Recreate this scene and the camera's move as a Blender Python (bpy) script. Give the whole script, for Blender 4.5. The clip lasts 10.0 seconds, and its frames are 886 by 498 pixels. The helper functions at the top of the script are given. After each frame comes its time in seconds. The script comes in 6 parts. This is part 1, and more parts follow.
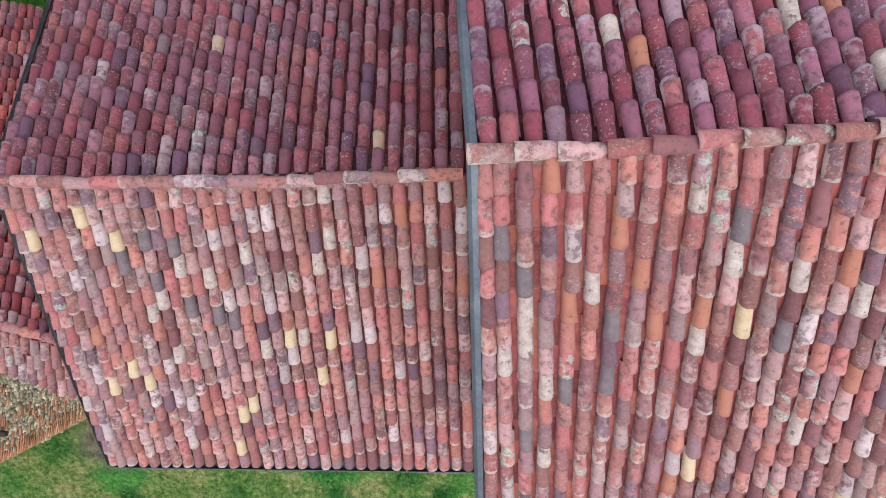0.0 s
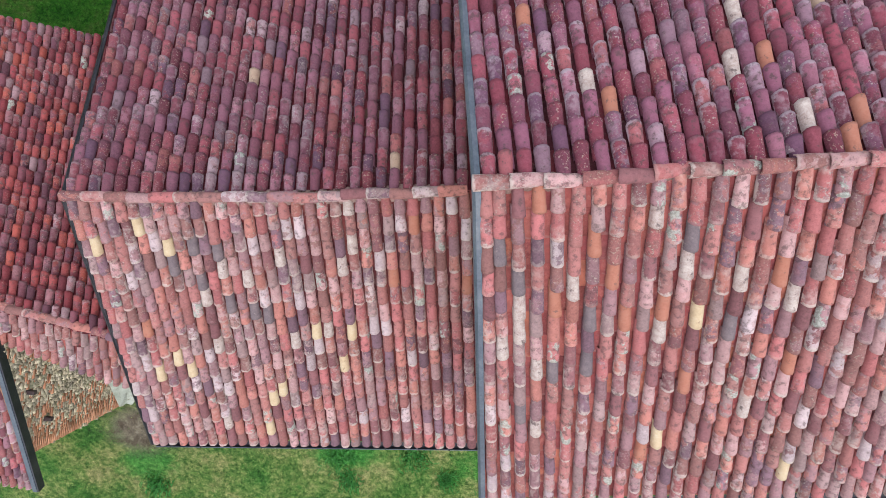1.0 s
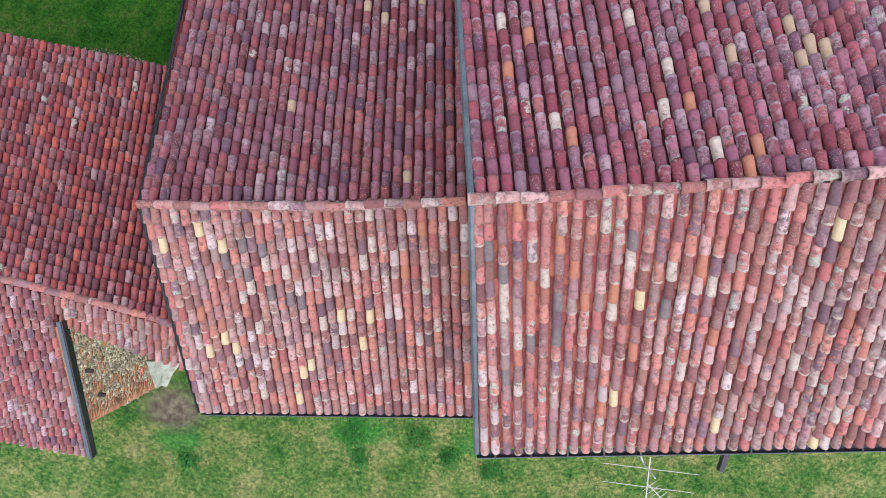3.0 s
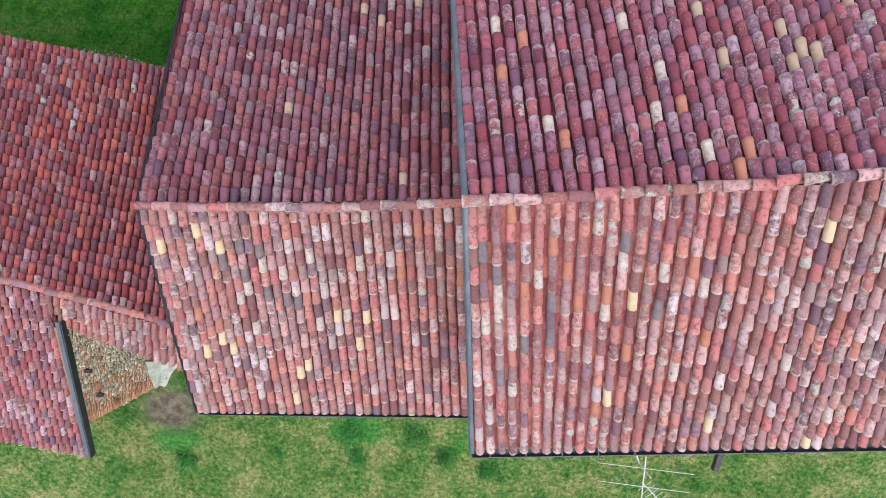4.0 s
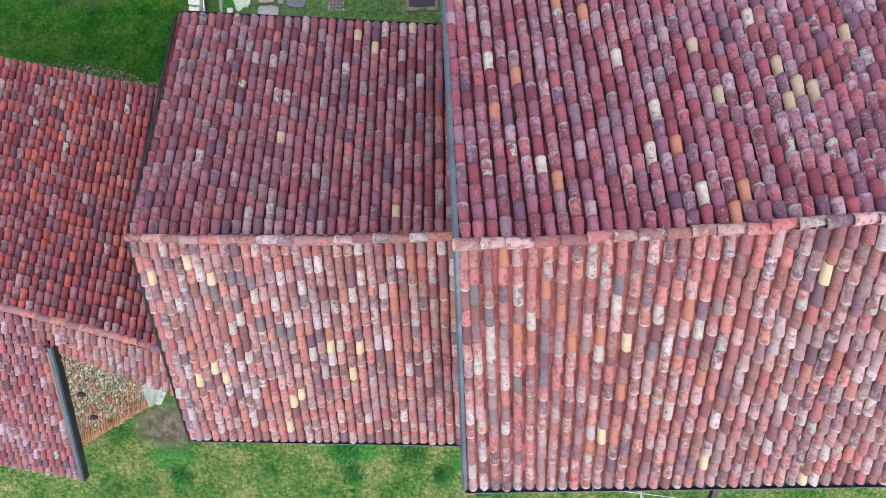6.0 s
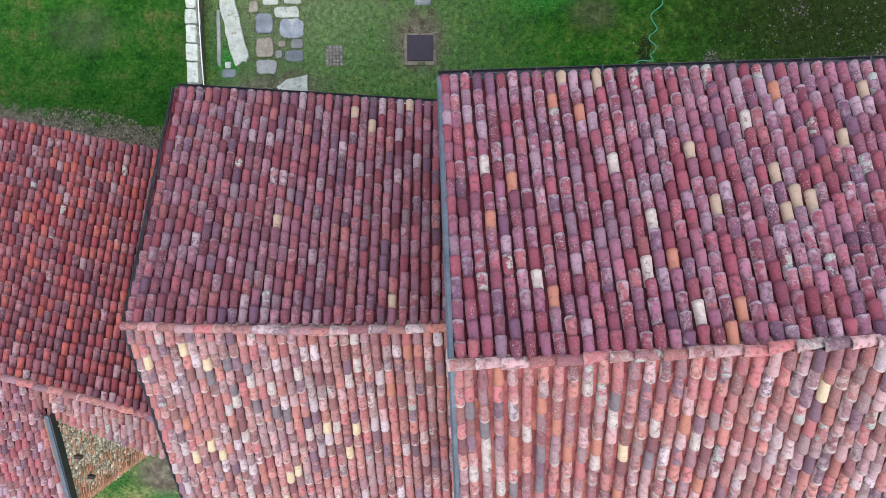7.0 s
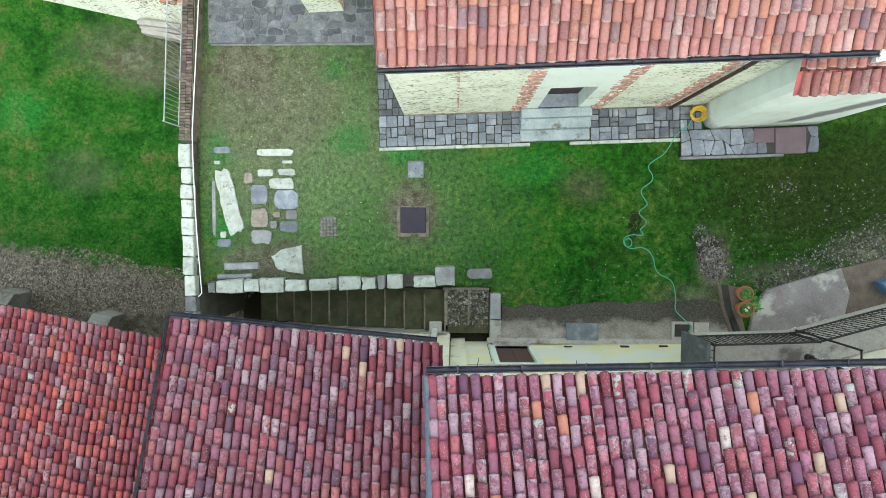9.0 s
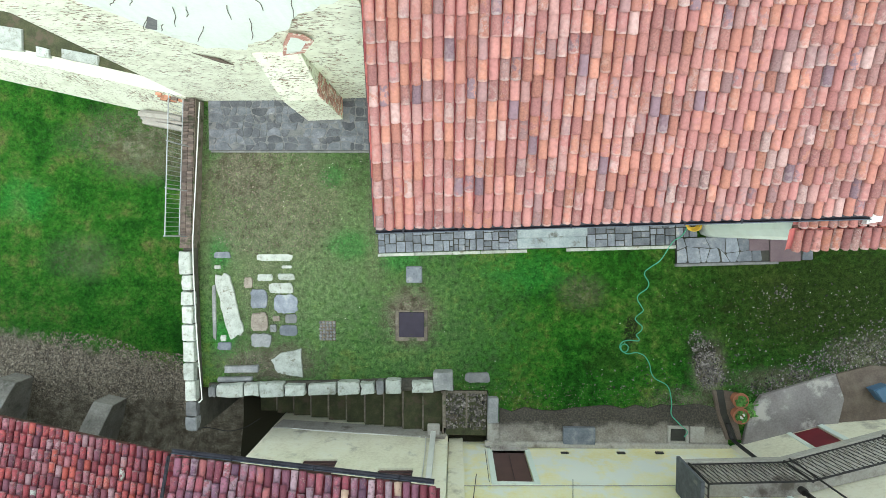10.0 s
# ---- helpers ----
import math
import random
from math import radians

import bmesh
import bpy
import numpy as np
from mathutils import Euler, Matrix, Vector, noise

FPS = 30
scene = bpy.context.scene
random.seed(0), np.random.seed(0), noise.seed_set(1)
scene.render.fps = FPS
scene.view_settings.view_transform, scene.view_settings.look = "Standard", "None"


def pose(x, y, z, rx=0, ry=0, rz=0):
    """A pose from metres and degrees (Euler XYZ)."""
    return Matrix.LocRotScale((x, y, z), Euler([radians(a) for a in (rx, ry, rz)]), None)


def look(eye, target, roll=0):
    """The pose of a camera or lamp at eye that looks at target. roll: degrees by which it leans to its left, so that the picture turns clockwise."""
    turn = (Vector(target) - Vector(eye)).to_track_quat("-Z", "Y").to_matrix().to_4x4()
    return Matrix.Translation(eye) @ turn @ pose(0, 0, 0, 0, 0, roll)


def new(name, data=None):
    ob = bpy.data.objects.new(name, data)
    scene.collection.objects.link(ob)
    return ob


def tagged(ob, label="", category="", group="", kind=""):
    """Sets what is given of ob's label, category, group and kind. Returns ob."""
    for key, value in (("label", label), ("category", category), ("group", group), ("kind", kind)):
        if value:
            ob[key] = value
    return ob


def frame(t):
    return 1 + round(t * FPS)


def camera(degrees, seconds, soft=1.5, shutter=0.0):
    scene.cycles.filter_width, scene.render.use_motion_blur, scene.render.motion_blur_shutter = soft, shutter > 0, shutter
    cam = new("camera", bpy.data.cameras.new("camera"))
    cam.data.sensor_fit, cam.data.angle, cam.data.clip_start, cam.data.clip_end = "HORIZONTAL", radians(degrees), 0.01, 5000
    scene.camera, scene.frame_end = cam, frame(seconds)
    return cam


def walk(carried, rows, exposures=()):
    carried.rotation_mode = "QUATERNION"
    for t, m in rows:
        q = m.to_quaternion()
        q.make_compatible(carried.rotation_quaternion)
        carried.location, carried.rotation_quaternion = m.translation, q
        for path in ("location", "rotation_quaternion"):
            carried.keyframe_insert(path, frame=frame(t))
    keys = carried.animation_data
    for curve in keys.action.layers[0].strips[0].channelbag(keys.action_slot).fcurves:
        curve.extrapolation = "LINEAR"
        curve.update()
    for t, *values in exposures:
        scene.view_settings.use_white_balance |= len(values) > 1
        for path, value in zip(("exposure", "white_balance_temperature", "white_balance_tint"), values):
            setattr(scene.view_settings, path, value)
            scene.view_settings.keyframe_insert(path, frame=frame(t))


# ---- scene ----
# ---- camera ----
cam = camera(80.0, 10.0, soft=0.4)
PATH = [
    (0.0, 0.000, 0.000, 12.262, -2.07, 1.02, -0.13),
    (0.5, -0.023, 0.071, 12.809, -2.30, 1.06, -0.21),
    (1.0, -0.072, 0.158, 13.330, -2.43, 1.10, -0.18),
    (1.5, -0.130, 0.228, 13.894, -2.48, 1.17, -0.13),
    (2.0, -0.150, 0.241, 14.461, -2.45, 1.19, -0.06),
    (2.5, -0.112, 0.209, 14.953, -2.36, 1.20, 0.02),
    (4.0, 0.011, 0.233, 15.176, -2.36, 1.21, 0.07),
    (4.5, 0.062, 0.255, 15.163, -2.36, 1.21, 0.07),
    (5.0, 0.090, 0.260, 15.137, -2.38, 1.22, 0.08),
    (6.5, 0.163, 1.458, 15.007, -2.40, 1.31, 0.10),
    (7.0, 0.207, 2.350, 14.955, -2.41, 1.38, 0.13),
    (7.5, 0.250, 3.406, 14.923, -2.40, 1.37, 0.18),
    (8.0, 0.293, 4.500, 14.905, -2.45, 1.37, 0.28),
    (8.5, 0.350, 5.802, 14.908, -2.52, 1.35, 0.23),
    (9.0, 0.395, 7.185, 14.923, -2.55, 1.36, 0.26),
    (9.5, 0.422, 8.625, 14.921, -2.49, 1.35, 0.27),
    (10.0, 0.444, 10.136, 14.934, -2.46, 1.38, 0.24),
]
BASE = 0.62
LIFT = [(0.0, -0.14, 6600, 10), (2.5, 0.0, 6500, 10), (4.5, 0.06, 6450, 10), (7.5, 0.08, 6200, 9), (8.5, 0.28, 6250, 4), (9.3, 0.37, 6350, -3), (10.0, 0.33, 6400, -2)]
walk(cam, [(t, pose(x, y, z, rx, ry, rz)) for t, x, y, z, rx, ry, rz in PATH], [(t, BASE + e, k, g) for t, e, k, g in LIFT])

# ---- world and light: a bright overcast day, the sun's side to the south ----
SUN_HEIGHT, SUN_ROUND = radians(60), radians(165)
world = bpy.data.worlds.new("sky")
scene.world = world
world.use_nodes = True
sky = world.node_tree.nodes.new("ShaderNodeTexSky")
sky.sky_type, sky.sun_disc = "NISHITA", False
sky.sun_elevation, sky.sun_rotation = SUN_HEIGHT, SUN_ROUND
sky.air_density, sky.dust_density = 1.0, 4.0
backing = world.node_tree.nodes["Background"]
backing.inputs["Strength"].default_value = 0.182
veil = world.node_tree.nodes.new("ShaderNodeMix")
veil.data_type = "RGBA"
veil.inputs["Factor"].default_value = 0.6
veil.inputs["B"].default_value = (6.6, 6.8, 7.0, 1)
world.node_tree.links.new(sky.outputs[0], veil.inputs["A"])
world.node_tree.links.new(veil.outputs["Result"], backing.inputs["Color"])
sun = new("sun", bpy.data.lights.new("sun", "SUN"))
sun.data.energy, sun.data.angle, sun.data.color = 0.40, radians(50), (1.0, 0.97, 0.93)
sun_way = Vector((math.sin(SUN_ROUND) * math.cos(SUN_HEIGHT), math.cos(SUN_ROUND) * math.cos(SUN_HEIGHT), math.sin(SUN_HEIGHT)))
sun.matrix_world = look(sun_way * 60, (0, 0, 0))


# ---- materials ----
def node(tree, kind, **inputs):
    n = tree.nodes.new(kind)
    for key, value in inputs.items():
        n.inputs[key.replace("_", " ")].default_value = value
    return n


def start_material(name, rough, metal=0.0):
    m = bpy.data.materials.new(name)
    m.use_nodes = True
    tree = m.node_tree
    shader = tree.nodes["Principled BSDF"]
    shader.inputs["Roughness"].default_value = rough
    shader.inputs["Metallic"].default_value = metal
    place = tree.nodes.new("ShaderNodeNewGeometry").outputs["Position"]
    return m, tree, shader, place


def ramp(tree, stops, flat=False):
    n = tree.nodes.new("ShaderNodeValToRGB")
    e = n.color_ramp.elements
    n.color_ramp.interpolation = "CONSTANT" if flat else "LINEAR"
    while len(e) < len(stops):
        e.new(0.5)
    for k, (at, c) in enumerate(stops):
        e[k].position = at
        e[k].color = (*c, 1) if len(c) == 3 else c
    return n


def noisy(tree, place, scale, detail=4.0, rough=0.6, stretch=None):
    n = node(tree, "ShaderNodeTexNoise", Scale=scale, Detail=detail, Roughness=rough)
    if stretch:
        m = tree.nodes.new("ShaderNodeMapping")
        m.inputs["Scale"].default_value = stretch
        tree.links.new(place, m.inputs["Vector"])
        place = m.outputs[0]
    tree.links.new(place, n.inputs["Vector"])
    return n.outputs["Fac"]


def mixed(tree, fac, a, b, kind="MIX"):
    n = tree.nodes.new("ShaderNodeMix")
    n.data_type, n.blend_type = "RGBA", kind
    for socket, value in ((n.inputs["Factor"], fac), (n.inputs["A"], a), (n.inputs["B"], b)):
        if isinstance(value, bpy.types.NodeSocket):
            tree.links.new(value, socket)
        elif isinstance(value, (int, float)):
            socket.default_value = value
        else:
            socket.default_value = (*value, 1)
    return n.outputs["Result"]


def sums(tree, op, a, b=0.0, c=0.0):
    n = tree.nodes.new("ShaderNodeMath")
    n.operation = op
    for k, value in enumerate((a, b, c)):
        if isinstance(value, bpy.types.NodeSocket):
            tree.links.new(value, n.inputs[k])
        else:
            n.inputs[k].default_value = value
    return n.outputs[0]


def steps_of(tree, value, low, high):
    n = node(tree, "ShaderNodeMapRange", From_Min=low, From_Max=high)
    n.interpolation_type = "SMOOTHSTEP"
    tree.links.new(value, n.inputs["Value"])
    return n.outputs["Result"]


def bumped(tree, shader, height, strength, distance):
    n = node(tree, "ShaderNodeBump", Strength=strength, Distance=distance)
    tree.links.new(height, n.inputs["Height"])
    tree.links.new(n.outputs["Normal"], shader.inputs["Normal"])


def surface(name, colours, scale=3.0, fine=30.0, rough=0.85, metal=0.0, bump=0.4, depth=0.01, stain=None, stain_at=(0.55, 0.7), stain_scale=1.2, vary=0.0):
    """A surface whose colours run with noise at two scales, with an optional stain of its own colour."""
    m, tree, shader, place = start_material(name, rough, metal)
    big, small = noisy(tree, place, scale), noisy(tree, place, fine, 5.0, 0.7)
    both = sums(tree, "ADD", sums(tree, "MULTIPLY", big, 0.55), sums(tree, "MULTIPLY", small, 0.45))
    spread = [(0.32 + 0.36 * k / max(1, len(colours) - 1), c) for k, c in enumerate(colours)]
    r = ramp(tree, spread)
    tree.links.new(both, r.inputs[0])
    colour = r.outputs[0]
    if stain:
        colour = mixed(tree, steps_of(tree, noisy(tree, place, stain_scale, 6.0, 0.65), *stain_at), colour, stain)
    if vary:
        info = tree.nodes.new("ShaderNodeObjectInfo").outputs["Random"]
        island = tree.nodes.new("ShaderNodeNewGeometry").outputs["Random Per Island"]
        odd = sums(tree, "FRACT", sums(tree, "ADD", info, island))
        tone = sums(tree, "MULTIPLY_ADD", odd, 2 * vary, 1 - vary)
        hue = tree.nodes.new("ShaderNodeHueSaturation")
        tree.links.new(tone, hue.inputs["Value"])
        tree.links.new(colour, hue.inputs["Color"])
        colour = hue.outputs[0]
    tree.links.new(colour, shader.inputs["Base Color"])
    bumped(tree, shader, both, bump, depth)
    return m


def clay(name, tones, white=0.6, crust=0.6, grime=0.6, mint=0.0, pale=(0.52, 0.44, 0.41), rough=0.9):
    """Fired clay: every tile has its own one or two tones; pale rims, lichen crusts and grime lie over them in patches. tones: (share, colour)."""
    m, tree, shader, place = start_material(name, rough)
    shader.inputs["Specular IOR Level"].default_value = 0.3
    info = tree.nodes.new("ShaderNodeObjectInfo").outputs["Random"]
    island = tree.nodes.new("ShaderNodeNewGeometry").outputs["Random Per Island"]
    odd = sums(tree, "FRACT", sums(tree, "MULTIPLY_ADD", island, 7.31, info))
    dice = tree.nodes.new("ShaderNodeTexWhiteNoise")
    dice.noise_dimensions = "1D"
    tree.links.new(sums(tree, "MULTIPLY", odd, 917.3), dice.inputs["W"])
    split = tree.nodes.new("ShaderNodeSeparateColor")
    tree.links.new(dice.outputs["Color"], split.inputs[0])
    r1, r2, r3, r4 = split.outputs[0], split.outputs[1], split.outputs[2], dice.outputs["Value"]
    moved = tree.nodes.new("ShaderNodeVectorMath")
    moved.operation = "MULTIPLY_ADD"
    tree.links.new(dice.outputs["Color"], moved.inputs[0])
    moved.inputs[1].default_value = (31.0, 47.0, 23.0)
    tree.links.new(place, moved.inputs[2])
    own = moved.outputs[0]
    stops, total = [], 0.0
    whole = sum(t[0] for t in tones)
    for share, c in tones:
        stops.append((total / whole, c))
        total += share
    first, second = ramp(tree, stops, True), ramp(tree, stops, True)
    tree.links.new(odd, first.inputs[0])
    tree.links.new(r1, second.inputs[0])
    blotch = noisy(tree, own, 8.0, 4.0, 0.6)
    two = sums(tree, "MULTIPLY", steps_of(tree, blotch, 0.49, 0.57), steps_of(tree, r2, 0.35, 0.60))
    colour = mixed(tree, sums(tree, "MULTIPLY", two, 0.8), first.outputs[0], second.outputs[0])
    grain = noisy(tree, own, 30.0, 5.0, 0.7)
    tone = node(tree, "ShaderNodeHueSaturation")
    tree.links.new(sums(tree, "ADD", sums(tree, "MULTIPLY_ADD", grain, 1.1, 0.155), sums(tree, "MULTIPLY", r3, 0.54)), tone.inputs["Value"])
    tree.links.new(colour, tone.inputs["Color"])
    colour = tone.outputs[0]
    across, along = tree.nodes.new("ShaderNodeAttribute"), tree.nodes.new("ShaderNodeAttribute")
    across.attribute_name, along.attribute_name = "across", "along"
    mottle = noisy(tree, own, 17.0, 5.0, 0.65)
    # a wide stain of pale bloom down the back of some tiles
    back = sums(tree, "MULTIPLY", steps_of(tree, sums(tree, "MULTIPLY_ADD", mottle, 0.5, sums(tree, "MULTIPLY", noisy(tree, own, 6.0, 2.0), 0.6)), 0.52, 0.70), steps_of(tree, r4, 0.45, 0.8))
    colour = mixed(tree, sums(tree, "MULTIPLY", back, 0.55 * white), colour, pale)
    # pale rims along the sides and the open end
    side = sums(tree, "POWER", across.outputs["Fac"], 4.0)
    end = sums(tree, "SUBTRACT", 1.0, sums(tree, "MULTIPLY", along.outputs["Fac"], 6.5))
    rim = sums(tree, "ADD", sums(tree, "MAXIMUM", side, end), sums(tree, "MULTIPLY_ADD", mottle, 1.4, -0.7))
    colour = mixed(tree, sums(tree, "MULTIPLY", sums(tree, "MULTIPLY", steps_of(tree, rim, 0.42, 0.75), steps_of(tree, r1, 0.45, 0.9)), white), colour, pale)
    # grime and black growth
    dark = noisy(tree, own, 15.0, 5.0, 0.66)
    dirt = sums(tree, "MULTIPLY", steps_of(tree, sums(tree, "MULTIPLY_ADD", r3, 0.12, dark), 0.57, 0.75), grime)
    colour = mixed(tree, dirt, colour, (0.075, 0.050, 0.052))
    # crusts of small lichen rosettes
    fleck = noisy(tree, own, 40.0, 5.0, 0.62)
    zone = sums(tree, "MULTIPLY", steps_of(tree, blotch, 0.36, 0.52), steps_of(tree, r2, 0.30, 0.75))
    spots = sums(tree, "MULTIPLY", sums(tree, "MULTIPLY", steps_of(tree, fleck, 0.56, 0.64), zone), crust)
    colour = mixed(tree, spots, colour, mixed(tree, r4, (0.38, 0.32, 0.25), (0.40, 0.40, 0.38)))
    if mint:
        patch = sums(tree, "MULTIPLY", steps_of(tree, noisy(tree, own, 7.0, 4.0, 0.6), 0.50, 0.56), sums(tree, "GREATER_THAN", r3, 1.0 - mint))
        colour = mixed(tree, sums(tree, "MULTIPLY", patch, 0.85), colour, mixed(tree, steps_of(tree, fleck, 0.4, 0.62), (0.25, 0.27, 0.245), (0.40, 0.44, 0.40)))
    tree.links.new(colour, shader.inputs["Base Color"])
    bumped(tree, shader, sums(tree, "ADD", spots, sums(tree, "MULTIPLY", mottle, 1.4)), 0.5, 0.008)
    return m


def tint(r, g, b, k=1.0):
    """A paint from its 0 to 255 display values, k times as strong."""
    return tuple(min(0.8, k * ((v / 255 + 0.055) / 1.055) ** 2.4) for v in (r, g, b))


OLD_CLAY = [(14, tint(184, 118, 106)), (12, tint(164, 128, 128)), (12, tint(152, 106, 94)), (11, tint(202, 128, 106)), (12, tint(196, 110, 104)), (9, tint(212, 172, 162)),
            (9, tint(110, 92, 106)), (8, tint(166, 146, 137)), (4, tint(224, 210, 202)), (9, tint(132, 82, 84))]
# north slopes: crimson clay, with their dimmer, bluer light partly mixed into the tones
NORTH_SHADE_CLAY = [(16, tint(150, 62, 68)), (12, tint(118, 50, 60)), (14, tint(146, 96, 108)), (13, tint(170, 84, 86)), (10, tint(172, 118, 124)), (9, tint(88, 74, 92)),
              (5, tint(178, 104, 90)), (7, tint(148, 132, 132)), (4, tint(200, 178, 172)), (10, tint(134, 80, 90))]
DARK_CLAY = [(18, tint(152, 58, 62)), (14, tint(118, 48, 56)), (14, tint(178, 80, 72)), (12, tint(136, 84, 92)), (12, tint(92, 66, 78)), (8, tint(196, 92, 70)), (8, tint(164, 112, 112)), (4, tint(186, 156, 152))]
NEW_CLAY = [(18, tint(176, 122, 102)), (16, tint(178, 128, 116)), (12, tint(170, 118, 110)), (14, tint(184, 130, 104)), (10, tint(174, 140, 130)), (12, tint(158, 112, 106)), (8, tint(150, 126, 122)), (3, tint(112, 104, 114)), (4, tint(192, 168, 156))]


def calm(tones, pull, gain=(1, 1, 1)):
    """The tones drawn towards their mean, and tinted."""
    whole = sum(t[0] for t in tones)
    mean = [sum(t[0] * t[1][k] for t in tones) / whole for k in range(3)]
    return [(share, tuple((c[k] + (mean[k] - c[k]) * pull) * gain[k] for k in range(3))) for share, c in tones]


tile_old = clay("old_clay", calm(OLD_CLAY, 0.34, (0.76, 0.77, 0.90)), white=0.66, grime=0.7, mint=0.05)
tile_upper = clay("upper_north_shade_clay", calm(NORTH_SHADE_CLAY, 0.42, (0.76, 0.72, 0.95)), white=0.72, crust=0.6, grime=0.8, mint=0.02, pale=(0.40, 0.32, 0.37))
tile_north = clay("north_shade_clay", calm(NORTH_SHADE_CLAY, 0.38, (0.65, 0.68, 0.83)), white=0.5, crust=0.5, grime=0.8, mint=0.008, pale=(0.36, 0.28, 0.31))
tile_dark = clay("dark_clay", calm(DARK_CLAY, 0.35, (0.74, 0.80, 0.95)), white=0.4, crust=0.35, grime=0.75, mint=0.008, pale=(0.36, 0.27, 0.28))
tile_new = clay("new_clay", calm(NEW_CLAY, 0.28, (0.82, 0.78, 0.87)), white=0.35, crust=0.3, grime=0.3)
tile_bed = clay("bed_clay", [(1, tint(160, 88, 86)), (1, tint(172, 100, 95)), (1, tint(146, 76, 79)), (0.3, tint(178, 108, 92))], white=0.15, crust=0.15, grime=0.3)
# red trough clay darkened: the shade between covers is put into these two colours
tile_bed_shaded = clay("shaded_bed_clay", [(1, tint(122, 62, 64)), (1, tint(134, 74, 72)), (1, tint(104, 52, 58))], white=0.15, crust=0.15, grime=0.5)
tile_under_shaded = clay("shaded_under_clay", [(1, tint(88, 30, 42)), (1, tint(104, 40, 50)), (1, tint(72, 28, 38))], white=0.1, crust=0.15, grime=0.5)
tile_wing = clay("wing_clay", calm(OLD_CLAY, 0.30, (0.66, 0.58, 0.78)), white=0.5, grime=0.7, mint=0.02)
tile_bay = clay("bay_clay", calm(NEW_CLAY, 0.2, (0.72, 0.64, 0.70)), white=0.45)
tile_cream = surface("cream_clay", [(0.42, 0.30, 0.19), (0.53, 0.41, 0.27), (0.57, 0.48, 0.35)], 8, 45, stain=(0.22, 0.13, 0.09), stain_at=(0.60, 0.74), stain_scale=11)
tile_orange = surface("orange_clay", [(0.30, 0.11, 0.075), (0.38, 0.15, 0.105), (0.37, 0.175, 0.13)], 9, 40, stain=(0.17, 0.09, 0.075), stain_at=(0.58, 0.70), stain_scale=13)
# cream tiles of the north slopes, the weaker light there put into their colour
tile_cream_dim = surface("dim_cream_clay", [(0.29, 0.20, 0.15), (0.37, 0.262, 0.198), (0.41, 0.31, 0.25)], 8, 45, stain=(0.18, 0.11, 0.09), stain_at=(0.58, 0.70), stain_scale=11)
tile_slate = surface("slate_clay", [(0.11, 0.085, 0.10), (0.155, 0.12, 0.135), (0.215, 0.165, 0.175)], 9, 45, stain=(0.28, 0.22, 0.215), stain_at=(0.60, 0.72), stain_scale=12)
tile_pale = surface("pale_clay", [(0.26, 0.18, 0.165), (0.42, 0.34, 0.32), (0.56, 0.50, 0.47)], 12, 50, stain=(0.15, 0.11, 0.11), stain_at=(0.56, 0.68), stain_scale=11)
mortar = surface("mortar", [(0.16, 0.09, 0.08), (0.26, 0.17, 0.15), (0.40, 0.32, 0.29)], 6, 50)
deck_wood = surface("roof_boards", [(0.07, 0.035, 0.028), (0.12, 0.055, 0.042)], 4, 30)
lead = surface("blue_grey_sheet", [(0.05, 0.065, 0.09), (0.085, 0.105, 0.14), (0.14, 0.16, 0.19)], 2.5, 25, rough=0.45, metal=0.35, bump=0.1)
dark_metal = surface("dark_sheet", [(0.018, 0.018, 0.026), (0.035, 0.035, 0.048), (0.07, 0.07, 0.085)], 3, 30, rough=0.4, metal=0.4, bump=0.1)
gutter_lip = surface("worn_sheet_edge", [(0.16, 0.175, 0.19), (0.26, 0.28, 0.30)], 3, 30, rough=0.5, metal=0.3, bump=0.1)
iron = surface("iron", [(0.02, 0.02, 0.022), (0.05, 0.045, 0.045)], 5, 40, rough=0.6, metal=0.3)
galvanised = surface("galvanised_metal", [(0.42, 0.44, 0.46), (0.58, 0.60, 0.62)], 5, 40, rough=0.4, metal=0.6, bump=0.1)
white_pipe = surface("white_paint", [(0.62, 0.62, 0.60), (0.76, 0.76, 0.73)], 5, 40, rough=0.5, bump=0.1)
white_wall = surface("white_plaster", [(0.63, 0.68, 0.61), (0.715, 0.785, 0.725), (0.755, 0.82, 0.77)], 0.9, 14, stain=(0.50, 0.49, 0.43), stain_at=(0.56, 0.75), bump=0.3, depth=0.02)
pale_wall = surface("grey_plaster", [(0.62, 0.58, 0.44), (0.80, 0.77, 0.61), (0.84, 0.83, 0.72)], 1.1, 12, stain=(0.36, 0.33, 0.27), stain_at=(0.53, 0.72), bump=0.3)
yellow_wall = surface("yellow_plaster", [(0.80, 0.71, 0.30), (0.83, 0.79, 0.52), (0.84, 0.83, 0.70)], 0.7, 10, stain=(0.78, 0.80, 0.74), stain_at=(0.45, 0.60), stain_scale=0.9, bump=0.25)
brick = surface("red_brick", [(0.34, 0.14, 0.11), (0.48, 0.26, 0.21), (0.70, 0.60, 0.52)], 9, 40, vary=0.25, stain=(0.74, 0.74, 0.64), stain_at=(0.54, 0.62), stain_scale=6)
brown_brick = surface("brown_brick", [(0.075, 0.055, 0.046), (0.135, 0.10, 0.085), (0.23, 0.19, 0.165)], 9, 40, vary=0.4, stain=(0.055, 0.06, 0.032), stain_at=(0.52, 0.64), stain_scale=3)
quoin_brick = surface("orange_brick", [(0.38, 0.15, 0.085), (0.50, 0.23, 0.14), (0.52, 0.34, 0.24)], 9, 40, vary=0.3)
